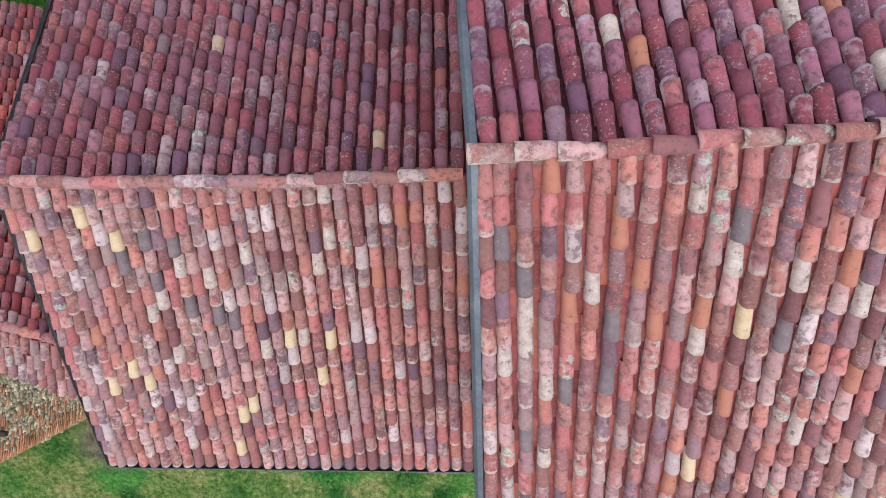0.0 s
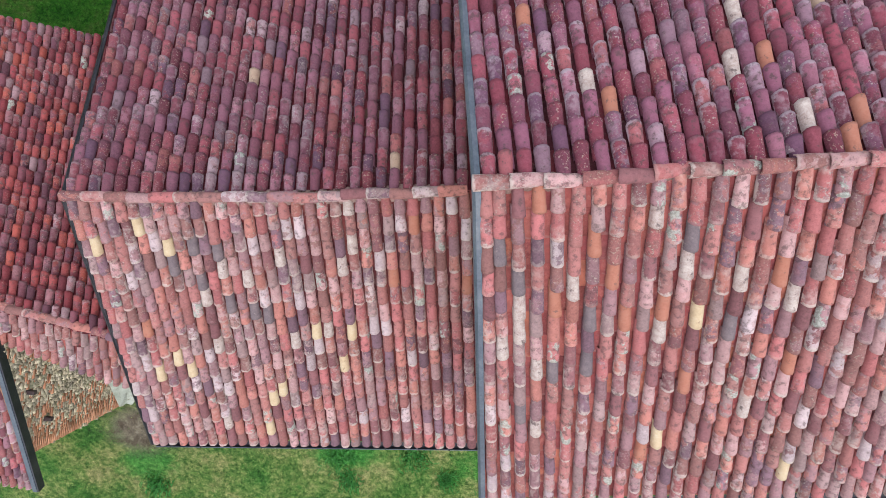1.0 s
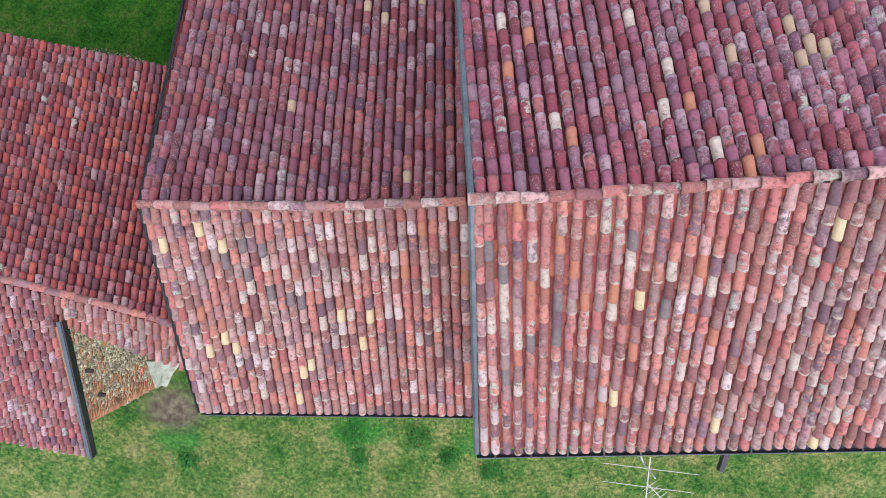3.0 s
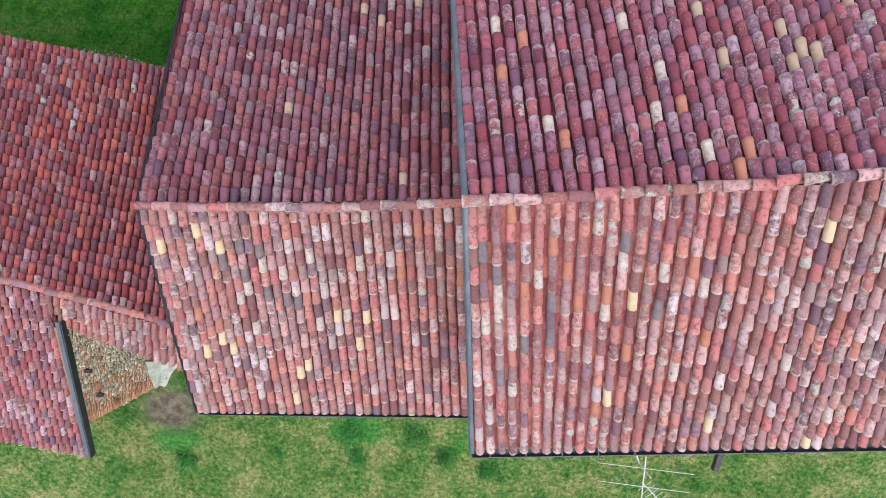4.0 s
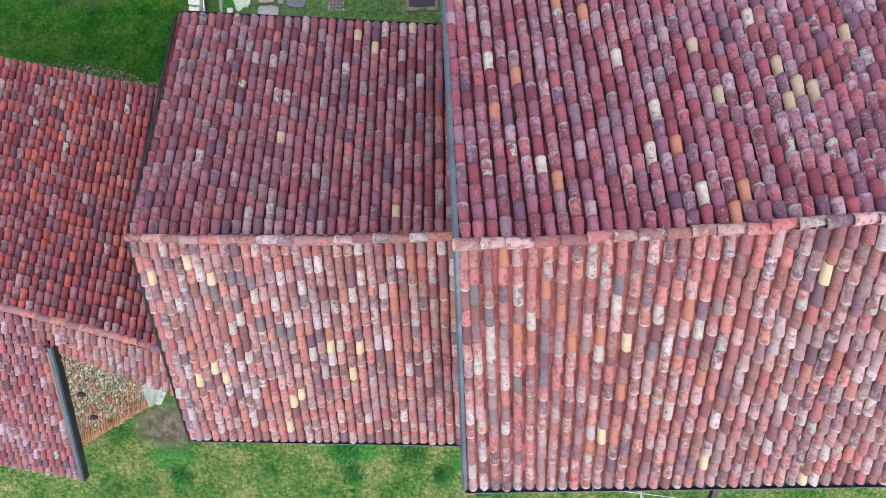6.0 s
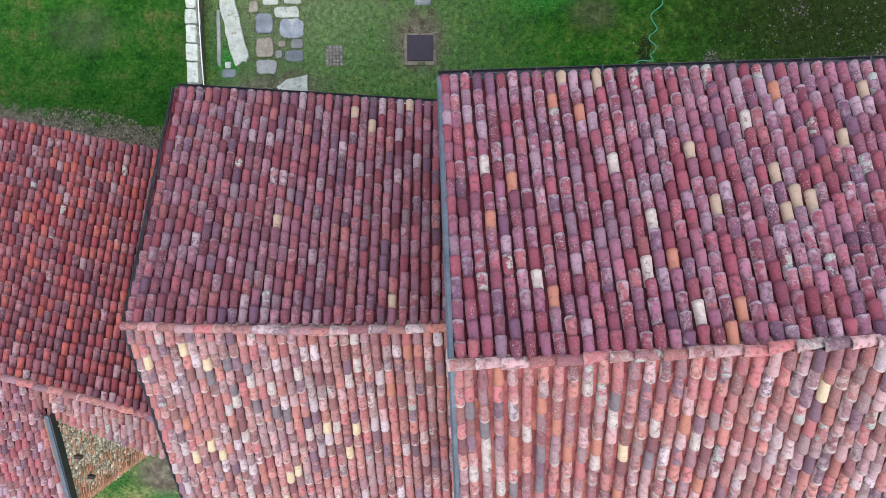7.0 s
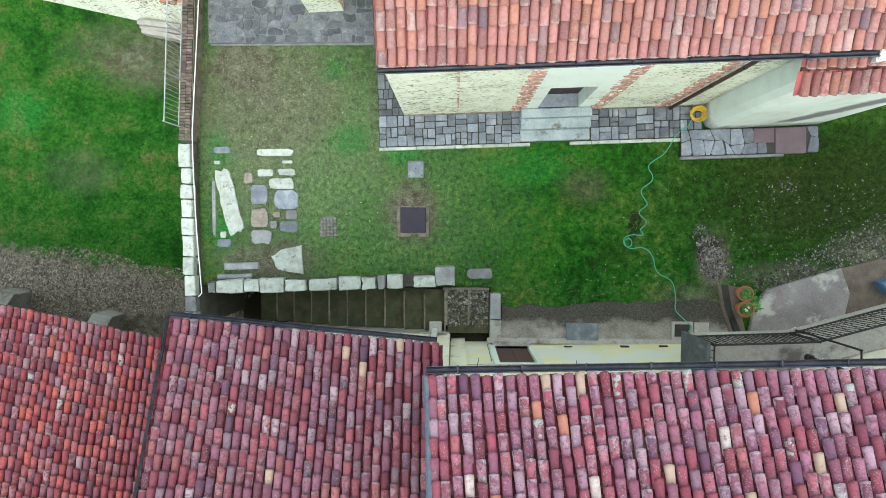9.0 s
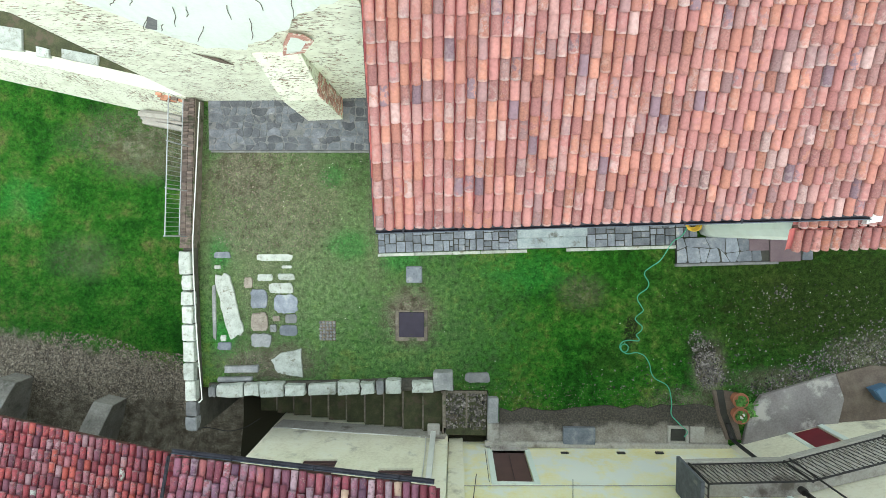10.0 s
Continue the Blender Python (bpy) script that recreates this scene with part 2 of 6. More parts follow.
pale_stone = surface("pale_stone", [(0.24, 0.25, 0.22), (0.42, 0.45, 0.41), (0.55, 0.58, 0.54)], 5, 30, stain=(0.19, 0.185, 0.14), stain_at=(0.55, 0.70), stain_scale=6, vary=0.15, bump=0.8, depth=0.02)
grey_stone = surface("grey_stone", [(0.13, 0.135, 0.14), (0.21, 0.215, 0.22), (0.32, 0.32, 0.32)], 3, 25, vary=0.3)
blue_stone = surface("blue_grey_stone", [(0.11, 0.122, 0.15), (0.18, 0.20, 0.235), (0.28, 0.30, 0.335)], 4, 25, stain=(0.30, 0.31, 0.32), stain_at=(0.57, 0.70), stain_scale=4, vary=0.4)
dark_paving = surface("dark_paving_stone", [(0.07, 0.075, 0.088), (0.125, 0.135, 0.155), (0.20, 0.21, 0.235)], 4, 25, stain=(0.25, 0.25, 0.245), stain_at=(0.58, 0.70), stain_scale=2.2, vary=0.4)
step_stone = surface("worn_step_stone", [(0.22, 0.265, 0.285), (0.34, 0.395, 0.41), (0.48, 0.53, 0.54)], 2.5, 22, stain=(0.14, 0.145, 0.13), stain_at=(0.55, 0.70), stain_scale=3)
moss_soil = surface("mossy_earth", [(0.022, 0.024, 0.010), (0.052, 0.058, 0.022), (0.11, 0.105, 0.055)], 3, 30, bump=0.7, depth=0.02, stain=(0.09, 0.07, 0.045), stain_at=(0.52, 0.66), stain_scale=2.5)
moss_stone = surface("mossy_brown_stone", [(0.09, 0.075, 0.056), (0.18, 0.152, 0.12), (0.31, 0.275, 0.23)], 5, 30, stain=(0.045, 0.065, 0.02), stain_at=(0.52, 0.66), stain_scale=2.5, bump=0.7, depth=0.02, vary=0.25)
brown_stone = surface("brown_lawn_stone", [(0.17, 0.14, 0.115), (0.27, 0.23, 0.195), (0.38, 0.34, 0.30)], 4, 25, stain=(0.14, 0.13, 0.09), stain_at=(0.55, 0.68), stain_scale=5)
gravel_mat = surface("brown_gravel", [(0.075, 0.060, 0.044), (0.165, 0.138, 0.102), (0.37, 0.33, 0.265)], 8, 40, vary=0.75)
rust_plate = surface("rusted_plate", [(0.026, 0.021, 0.036), (0.044, 0.036, 0.058)], 4, 40, rough=0.8)
joint_dark = surface("dark_joint", [(0.028, 0.028, 0.024), (0.055, 0.055, 0.045)], 4, 30)
rose_slab = surface("rose_slab", [(0.115, 0.08, 0.095), (0.165, 0.12, 0.135)], 3, 30)
concrete = surface("concrete", [(0.27, 0.25, 0.22), (0.40, 0.38, 0.34), (0.54, 0.52, 0.47)], 1.2, 18, stain=(0.15, 0.13, 0.11), stain_at=(0.50, 0.68), bump=0.3)
damp_concrete = surface("damp_concrete", [(0.13, 0.12, 0.105), (0.24, 0.225, 0.20), (0.38, 0.36, 0.33)], 1.3, 18, stain=(0.06, 0.062, 0.045), stain_at=(0.52, 0.68))
damp_stone = surface("damp_stone", [(0.04, 0.038, 0.03), (0.08, 0.075, 0.06), (0.13, 0.12, 0.10)], 3, 20, vary=0.2)
rubble_mat = surface("field_stone", [(0.34, 0.27, 0.20), (0.50, 0.43, 0.33), (0.64, 0.58, 0.48)], 6, 40, vary=0.5)
rubble_bed = surface("earth_mortar", [(0.27, 0.12, 0.065), (0.38, 0.21, 0.125)], 5, 40)
soil = surface("bare_soil", [(0.09, 0.065, 0.05), (0.15, 0.115, 0.09), (0.22, 0.18, 0.145)], 2.5, 30, bump=0.7, depth=0.02)
pebble_mat = surface("pebbles", [(0.045, 0.038, 0.036), (0.125, 0.11, 0.10), (0.33, 0.30, 0.285)], 8, 40, vary=0.9)
brown_door = surface("brown_paint", [(0.085, 0.045, 0.045), (0.12, 0.065, 0.062)], 3, 40, rough=0.55, bump=0.15)
dark_door = surface("dark_wood", [(0.035, 0.022, 0.026), (0.065, 0.042, 0.046)], 3, 40, rough=0.6)
red_door = surface("red_paint", [(0.13, 0.010, 0.020), (0.20, 0.016, 0.028)], 3, 40, rough=0.5, bump=0.15)
brown_pipe = surface("brown_pipe", [(0.06, 0.03, 0.028), (0.10, 0.05, 0.045)], 3, 40, rough=0.5, bump=0.1)
timber = surface("weathered_timber", [(0.30, 0.28, 0.25), (0.46, 0.44, 0.40)], 4, 40, bump=0.5)
green_hose = surface("green_hose", [(0.05, 0.34, 0.20), (0.09, 0.45, 0.28)], 3, 20, rough=0.4, bump=0.05)
yellow_hose = surface("yellow_hose", [(0.55, 0.36, 0.03), (0.68, 0.46, 0.05)], 3, 20, rough=0.4, bump=0.05)
terracotta = surface("terracotta", [(0.36, 0.13, 0.07), (0.48, 0.20, 0.12)], 5, 30)
leaf_mat = surface("green_leaves", [(0.04, 0.12, 0.02), (0.10, 0.26, 0.05), (0.20, 0.36, 0.10)], 8, 40, vary=0.3)
weed_mat = surface("bright_weeds", [(0.03, 0.17, 0.03), (0.06, 0.28, 0.06), (0.12, 0.36, 0.11)], 8, 40, vary=0.3)
blossom = surface("white_petals", [(0.6, 0.6, 0.5), (0.75, 0.75, 0.68)], 8, 30, vary=0.1)
blue_plastic = surface("blue_plastic", [(0.06, 0.13, 0.22), (0.10, 0.19, 0.30)], 3, 30, rough=0.45, bump=0.1)


def whitewashed_rubble():
    """Limewashed field stone with open joints lying flat."""
    m, tree, shader, place = start_material("limewashed_stone", 0.92)
    lime = ramp(tree, [(0.3, (0.60, 0.61, 0.49)), (0.5, (0.74, 0.77, 0.63)), (0.7, (0.78, 0.815, 0.69))])
    tree.links.new(noisy(tree, place, 2.5, 5.0), lime.inputs[0])
    slits = noisy(tree, place, 9.0, 4.0, 0.6, (1.0, 1.0, 2.8))
    chips = noisy(tree, place, 1.1, 2.0)
    open_joint = steps_of(tree, sums(tree, "MULTIPLY_ADD", chips, 0.30, slits), 0.715, 0.785)
    facing = tree.nodes.new("ShaderNodeSeparateXYZ")
    tree.links.new(tree.nodes.new("ShaderNodeNewGeometry").outputs["True Normal"], facing.inputs[0])
    upright = sums(tree, "SUBTRACT", 1.0, steps_of(tree, sums(tree, "ABSOLUTE", facing.outputs[2]), 0.45, 0.6))
    open_joint = sums(tree, "MULTIPLY", open_joint, sums(tree, "MULTIPLY_ADD", upright, 0.85, 0.15))
    gap = ramp(tree, [(0.4, (0.17, 0.13, 0.095)), (0.62, (0.33, 0.23, 0.165))])
    tree.links.new(noisy(tree, place, 9.0, 3.0), gap.inputs[0])
    colour = mixed(tree, open_joint, lime.outputs[0], gap.outputs[0])
    tree.links.new(colour, shader.inputs["Base Color"])
    bumped(tree, shader, sums(tree, "MULTIPLY", open_joint, -1.0), 0.7, 0.03)
    return m


limewash = whitewashed_rubble()


def streaked_plaster():
    """White plaster with a slanting grey band and a darker foot."""
    m, tree, shader, place = start_material("streaked_plaster", 0.9)
    lime = ramp(tree, [(0.3, (0.60, 0.65, 0.58)), (0.5, (0.71, 0.78, 0.72)), (0.7, (0.75, 0.82, 0.77))])
    tree.links.new(noisy(tree, place, 1.2, 6.0), lime.inputs[0])
    split = tree.nodes.new("ShaderNodeSeparateXYZ")
    tree.links.new(place, split.inputs[0])
    rough_edge = noisy(tree, place, 2.6, 6.0, 0.7)
    off = sums(tree, "ABSOLUTE", sums(tree, "SUBTRACT", split.outputs[0], sums(tree, "MULTIPLY_ADD", split.outputs[2], 0.348, 8.83)))
    run = sums(tree, "SUBTRACT", 1.0, steps_of(tree, sums(tree, "MULTIPLY_ADD", rough_edge, 0.5, off), 0.42, 0.68))
    run = sums(tree, "MULTIPLY", run, steps_of(tree, split.outputs[2], 0.35, 0.9))
    colour = mixed(tree, sums(tree, "MULTIPLY", run, 0.85), lime.outputs[0], (0.11, 0.105, 0.125))
    foot = sums(tree, "SUBTRACT", 1.0, steps_of(tree, sums(tree, "MULTIPLY_ADD", rough_edge, 0.9, split.outputs[2]), 0.60, 1.1))
    colour = mixed(tree, sums(tree, "MULTIPLY", foot, 0.8), colour, (0.10, 0.105, 0.10))
    tree.links.new(colour, shader.inputs["Base Color"])
    bumped(tree, shader, rough_edge, 0.3, 0.02)
    return m


def edged_concrete():
    """Damp concrete whose outer edge is overgrown with black moss."""
    m, tree, shader, place = start_material("mossy_concrete", 0.9)
    split = tree.nodes.new("ShaderNodeSeparateXYZ")
    tree.links.new(place, split.inputs[0])
    big, small = noisy(tree, place, 1.3, 6.0, 0.65), noisy(tree, place, 20.0, 5.0, 0.7)
    grey = ramp(tree, [(0.35, (0.15, 0.13, 0.11)), (0.5, (0.29, 0.265, 0.23)), (0.65, (0.47, 0.44, 0.39))])
    tree.links.new(sums(tree, "ADD", sums(tree, "MULTIPLY", big, 0.6), sums(tree, "MULTIPLY", small, 0.4)), grey.inputs[0])
    growth = steps_of(tree, sums(tree, "ADD", split.outputs[1], sums(tree, "MULTIPLY_ADD", big, 1.3, -0.65)), 4.28, 4.62)
    moss = mixed(tree, steps_of(tree, small, 0.4, 0.65), (0.018, 0.016, 0.012), (0.070, 0.058, 0.042))
    colour = mixed(tree, sums(tree, "MULTIPLY", growth, 0.9), grey.outputs[0], moss)
    tree.links.new(colour, shader.inputs["Base Color"])
    bumped(tree, shader, small, 0.5, 0.02)
    return m


bay_plaster = streaked_plaster()
strip_concrete = edged_concrete()
terrace_mat = surface("worn_terrace_concrete", [(0.17, 0.15, 0.145), (0.26, 0.235, 0.23), (0.36, 0.33, 0.32)], 1.2, 18, stain=(0.52, 0.49, 0.455), stain_at=(0.54, 0.66), stain_scale=1.3)


def lawn(name, blades=False):
    """Grass with yellowed, mossy and bare places; gravel and soil lie where feet and roofs keep it short."""
    m, tree, shader, place = start_material(name, 0.95 if not blades else 0.8)
    shader.inputs["Specular IOR Level"].default_value = 0.2
    split = tree.nodes.new("ShaderNodeSeparateXYZ")
    tree.links.new(place, split.inputs[0])
    x, y = split.outputs[0], split.outputs[1]
    wide, mid, fine = noisy(tree, place, 0.6, 5.0, 0.6), noisy(tree, place, 3.5, 5.0, 0.65), noisy(tree, place, 34.0, 5.0, 0.75)
    tufts = noisy(tree, place, 8.0, 6.0, 0.72)

    def patch(cx, cy, rx, ry, strength, soft=0.55):
        dx = sums(tree, "DIVIDE", sums(tree, "SUBTRACT", x, cx), rx)
        dy = sums(tree, "DIVIDE", sums(tree, "SUBTRACT", y, cy), ry)
        far = sums(tree, "SQRT", sums(tree, "ADD", sums(tree, "MULTIPLY", dx, dx), sums(tree, "MULTIPLY", dy, dy)))
        far = sums(tree, "ADD", far, sums(tree, "MULTIPLY_ADD", mid, 1.6, -0.8))
        inside = sums(tree, "SUBTRACT", 1.0, steps_of(tree, far, 1.0 - soft, 1.0 + soft))
        return sums(tree, "MULTIPLY", inside, strength)

    green = ramp(tree, [(0.38, (0.010, 0.062, 0.003)), (0.45, (0.019, 0.114, 0.007)), (0.52, (0.036, 0.156, 0.012)), (0.61, (0.105, 0.172, 0.030))])
    tree.links.new(sums(tree, "ADD", sums(tree, "MULTIPLY", wide, 0.5), sums(tree, "MULTIPLY", mid, 0.5)), green.inputs[0])
    colour = green.outputs[0]
    # drier, yellower grass on the slope to the south
    dry = ramp(tree, [(0.37, (0.020, 0.105, 0.016)), (0.44, (0.050, 0.155, 0.028)), (0.51, (0.125, 0.210, 0.055)), (0.59, (0.235, 0.260, 0.100)), (0.69, (0.33, 0.30, 0.16))])
    tree.links.new(sums(tree, "ADD", sums(tree, "MULTIPLY", noisy(tree, place, 0.9, 5.0, 0.65), 0.5), sums(tree, "ADD", sums(tree, "MULTIPLY", mid, 0.25), sums(tree, "MULTIPLY", tufts, 0.25))), dry.inputs[0])
    colour = mixed(tree, sums(tree, "LESS_THAN", y, -2.0), colour, dry.outputs[0])
    # lower lawn: shade over it is partly put into slightly darker greens, with olive patches of its own
    lower_tones = ramp(tree, [(0.38, (0.008, 0.062, 0.003)), (0.45, (0.019, 0.112, 0.007)), (0.52, (0.038, 0.142, 0.013)), (0.59, (0.090, 0.145, 0.030)), (0.66, (0.145, 0.135, 0.06))])
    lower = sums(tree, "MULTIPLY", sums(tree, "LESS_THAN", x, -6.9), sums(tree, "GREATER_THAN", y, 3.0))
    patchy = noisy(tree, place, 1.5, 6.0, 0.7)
    tree.links.new(sums(tree, "ADD", sums(tree, "MULTIPLY", wide, 0.4), sums(tree, "MULTIPLY", patchy, 0.6)), lower_tones.inputs[0])
    colour = mixed(tree, lower, colour, lower_tones.outputs[0])
    # thin pale grass at the head of the yard, with lush tufts in it
    pale = sums(tree, "MAXIMUM", patch(-4.0, 9.6, 3.2, 3.6, 0.75, 0.8), patch(-1.2, 7.6, 2.6, 2.6, 0.45, 0.8))
    colour = mixed(tree, pale, colour, (0.175, 0.255, 0.115))
    lush = patch(-3.1, 11.5, 0.35, 0.3, 0.8)
    for spot in ((-6.3, 9.4, 0.3, 0.5, 0.8), (-6.4, 12.6, 0.2, 0.5, 0.8), (-2.6, 9.6, 0.6, 0.4, 0.7), (-1.2, 9.3, 0.6, 0.4, 0.6), (-6.2, 6.9, 0.3, 0.5, 0.7), (2.6, 8.8, 1.2, 0.5, 0.4), (-14.5, 11.0, 0.9, 0.7, 0.5), (-3.3, -6.5, 0.9, 0.6, 0.75), (1.0, -6.9, 0.9, 0.5, 0.6), (4.3, -5.4, 1.6, 0.8, 0.6), (-9.2, -6.9, 0.8, 0.5, 0.7), (7.5, -5.6, 1.5, 0.8, 0.6), (-7.6, -4.4, 0.7, 0.5, 0.7)):
        lush = sums(tree, "MAXIMUM", lush, patch(*spot))
    colour = mixed(tree, lush, colour, (0.030, 0.230, 0.036))
    # damp moss towards the east end of the yard
    damp = sums(tree, "MAXIMUM", patch(11.2, 8.2, 4.6, 2.2, 0.9, 0.7), patch(4.0, 8.2, 0.8, 0.6, 0.45))
    damp = sums(tree, "MAXIMUM", damp, patch(4.9, 6.4, 0.7, 0.5, 0.4))
    colour = mixed(tree, damp, colour, (0.026, 0.046, 0.006))
    shade = ramp(tree, [(0.40, (0.28, 0.34, 0.30)), (0.50, (1.0, 1.0, 1.0)), (0.60, (1.85, 1.6, 1.8))])
    tree.links.new(sums(tree, "ADD", sums(tree, "MULTIPLY", tufts, 0.5), sums(tree, "MULTIPLY", fine, 0.5)), shade.inputs[0])
    colour = mixed(tree, 0.95, colour, shade.outputs[0], "MULTIPLY")
    if blades:
        island = tree.nodes.new("ShaderNodeNewGeometry").outputs["Random Per Island"]
        hue = tree.nodes.new("ShaderNodeHueSaturation")
        tree.links.new(sums(tree, "MULTIPLY_ADD", island, 1.1, 0.6), hue.inputs["Value"])
        tree.links.new(colour, hue.inputs["Color"])
        tree.links.new(hue.outputs[0], shader.inputs["Base Color"])
        return m
    dirt = ramp(tree, [(0.38, (0.055, 0.044, 0.031)), (0.5, (0.145, 0.122, 0.090)), (0.60, (0.36, 0.325, 0.26))])
    tree.links.new(sums(tree, "ADD", sums(tree, "MULTIPLY", mid, 0.4), sums(tree, "MULTIPLY", fine, 0.6)), dirt.inputs[0])
    worn = patch(-4.9, 10.7, 2.7, 2.0, 0.58, 0.9)
    for spot in ((-4.9, 6.2, 1.5, 0.6, 0.8), (-0.85, 7.6, 0.75, 0.85, 0.95), (-9.2, -5.7, 1.0, 0.75, 1.0), (9.6, 5.8, 1.4, 0.35, 0.6),
                 (12.3, 6.6, 1.3, 0.5, 0.7), (-9.2, 12.6, 2.6, 0.9, 0.75), (-12.5, 9.0, 1.2, 0.7, 0.35), (7.0, 5.1, 1.0, 0.45, 0.8), (-10.5, 13.1, 2.2, 0.9, 0.75), (-1.8, 10.5, 0.4, 2.2, 0.5), (7.62, 6.15, 0.45, 0.85, 0.9), (-5.0, 8.3, 1.0, 1.5, 0.45), (-5.6, 11.6, 1.2, 1.0, 0.8), (4.0, 8.3, 0.6, 0.45, 0.5)):
        worn = sums(tree, "MAXIMUM", worn, patch(*spot))
    # gravel along the north side of the low house; bare earth in the stair pit, its deep shade painted near-black
    edge = sums(tree, "SUBTRACT", sums(tree, "MULTIPLY_ADD", x, -0.19, 3.55), y)
    edge = sums(tree, "ADD", edge, sums(tree, "MULTIPLY_ADD", mid, 1.2, -0.6))
    west = sums(tree, "LESS_THAN", x, -6.9)
    south = sums(tree, "GREATER_THAN", y, 0.0)
    band = sums(tree, "MULTIPLY", sums(tree, "MULTIPLY", steps_of(tree, edge, -0.25, 0.35), west), south)
    well_shade = sums(tree, "MULTIPLY", sums(tree, "MULTIPLY", sums(tree, "LESS_THAN", y, 5.45), south), sums(tree, "LESS_THAN", sums(tree, "ABSOLUTE", sums(tree, "ADD", x, 2.75)), 4.15))
    worn = sums(tree, "MAXIMUM", worn, band)
    colour = mixed(tree, worn, colour, dirt.outputs[0])
    colour = mixed(tree, well_shade, colour, mixed(tree, fine, (0.012, 0.012, 0.007), (0.060, 0.055, 0.032)))
    hollow = sums(tree, "MAXIMUM", patch(5.42, 7.22, 0.20, 0.42, 0.9, 0.25), patch(7.35, 6.75, 0.45, 0.30, 0.7, 0.4))
    colour = mixed(tree, hollow, colour, (0.018, 0.020, 0.010))
    tree.links.new(colour, shader.inputs["Base Color"])
    bumped(tree, shader, sums(tree, "ADD", fine, tufts), 1.0, 0.06)
    return m


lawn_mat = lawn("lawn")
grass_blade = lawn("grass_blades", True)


# ---- building helpers ----
def part(name, bm, material, parent=None, label="", smooth=False):
    me = bpy.data.meshes.new(name)
    bm.normal_update()
    bm.to_mesh(me)
    bm.free()
    me.materials.append(material)
    if smooth:
        me.shade_smooth()
    ob = new(name, me)
    if parent:
        ob.parent = parent
    if label:
        ob["label"] = label
    return ob


def thing(name, label, category, group="", kind="", at=None):
    ob = new(name)
    ob.empty_display_size = 0.2
    if at:
        ob.matrix_world = at
    return tagged(ob, label, category, group, kind)


def box(x0, x1, y0, y1, z0, z1, bevel=0.0, bm=None, m=None):
    bm = bm or bmesh.new()
    made = bmesh.ops.create_cube(bm, size=1.0)["verts"]
    for v in made:
        v.co = Vector((x0 if v.co.x < 0 else x1, y0 if v.co.y < 0 else y1, z0 if v.co.z < 0 else z1))
        if m:
            v.co = m @ v.co
    if bevel:
        edges = list({e for v in made for e in v.link_edges})
        bmesh.ops.bevel(bm, geom=edges, offset=bevel, segments=1, affect="EDGES")
    return bm


def slab(corners, z0, z1, bevel=0.0, wobble=0.0, rng=random):
    """An upright prism over a plan outline."""
    bm = bmesh.new()
    top = [bm.verts.new((x, y, z1 + rng.uniform(-wobble, wobble))) for x, y in corners]
    low = [bm.verts.new((x, y, z0)) for x, y in corners]
    bm.faces.new(top)
    bm.faces.new(low[::-1])
    n = len(corners)
    for k in range(n):
        bm.faces.new((top[k - 1], low[k - 1], low[k], top[k]))
    bmesh.ops.recalc_face_normals(bm, faces=bm.faces)
    if bevel:
        edges = [e for e in bm.edges if all(v in top for v in e.verts)]
        bmesh.ops.bevel(bm, geom=edges, offset=bevel, segments=2, affect="EDGES")
    return bm


def tube(points, radius, sides=8, bm=None):
    bm = bm or bmesh.new()
    points = [Vector(p) for p in points]
    rings = []
    for k, p in enumerate(points):
        way = (points[min(k + 1, len(points) - 1)] - points[max(k - 1, 0)]).normalized()
        side = way.cross(Vector((0, 0, 1)) if abs(way.z) < 0.9 else Vector((1, 0, 0))).normalized()
        up = side.cross(way)
        rings.append([bm.verts.new(p + radius * (math.cos(a) * side + math.sin(a) * up)) for a in (2 * math.pi * i / sides for i in range(sides))])
    for a, b in zip(rings, rings[1:]):
        for i in range(sides):
            bm.faces.new((a[i - 1], a[i], b[i], b[i - 1]))
    bm.faces.new(rings[0][::-1])
    bm.faces.new(rings[-1])
    bmesh.ops.recalc_face_normals(bm, faces=bm.faces)
    return bm


def smooth_path(points, per=6):
    """Catmull-Rom through the points."""
    pts = [Vector(p) for p in points]
    pts = [2 * pts[0] - pts[1]] + pts + [2 * pts[-1] - pts[-2]]
    out = []
    for a, b, c, d in zip(pts, pts[1:], pts[2:], pts[3:]):
        for k in range(per):
            t = k / per
            out.append(0.5 * (2 * b + (c - a) * t + (2 * a - 5 * b + 4 * c - d) * t * t + (3 * b - a - 3 * c + d) * t ** 3))
    return out + [pts[-2]]


def pierced_wall(length, height, thick, openings, m):
    """A wall along +x from 0 to length, its outer face at y = 0 and its body at y < 0, with openings (x0, x1, z0, z1) through it. height: number, or (z0, z1)."""
    low, high = height if isinstance(height, tuple) else (0.0, height)
    xs = sorted({0.0, length, *(v for o in openings for v in o[:2])})
    zs = sorted({low, high, *(v for o in openings for v in o[2:])})
    bm = bmesh.new()
    verts, faces = {}, {}

    def vert(x, y, z):
        key = (round(x, 4), round(y, 4), round(z, 4))
        if key not in verts:
            verts[key] = bm.verts.new(m @ Vector(key))
        return verts[key]

    for x0, x1 in zip(xs, xs[1:]):
        for z0, z1 in zip(zs, zs[1:]):
            cx, cz = (x0 + x1) / 2, (z0 + z1) / 2
            if any(o[0] < cx < o[1] and o[2] < cz < o[3] for o in openings):
                continue
            c = [(x, y, z) for x in (x0, x1) for y in (0.0, -thick) for z in (z0, z1)]
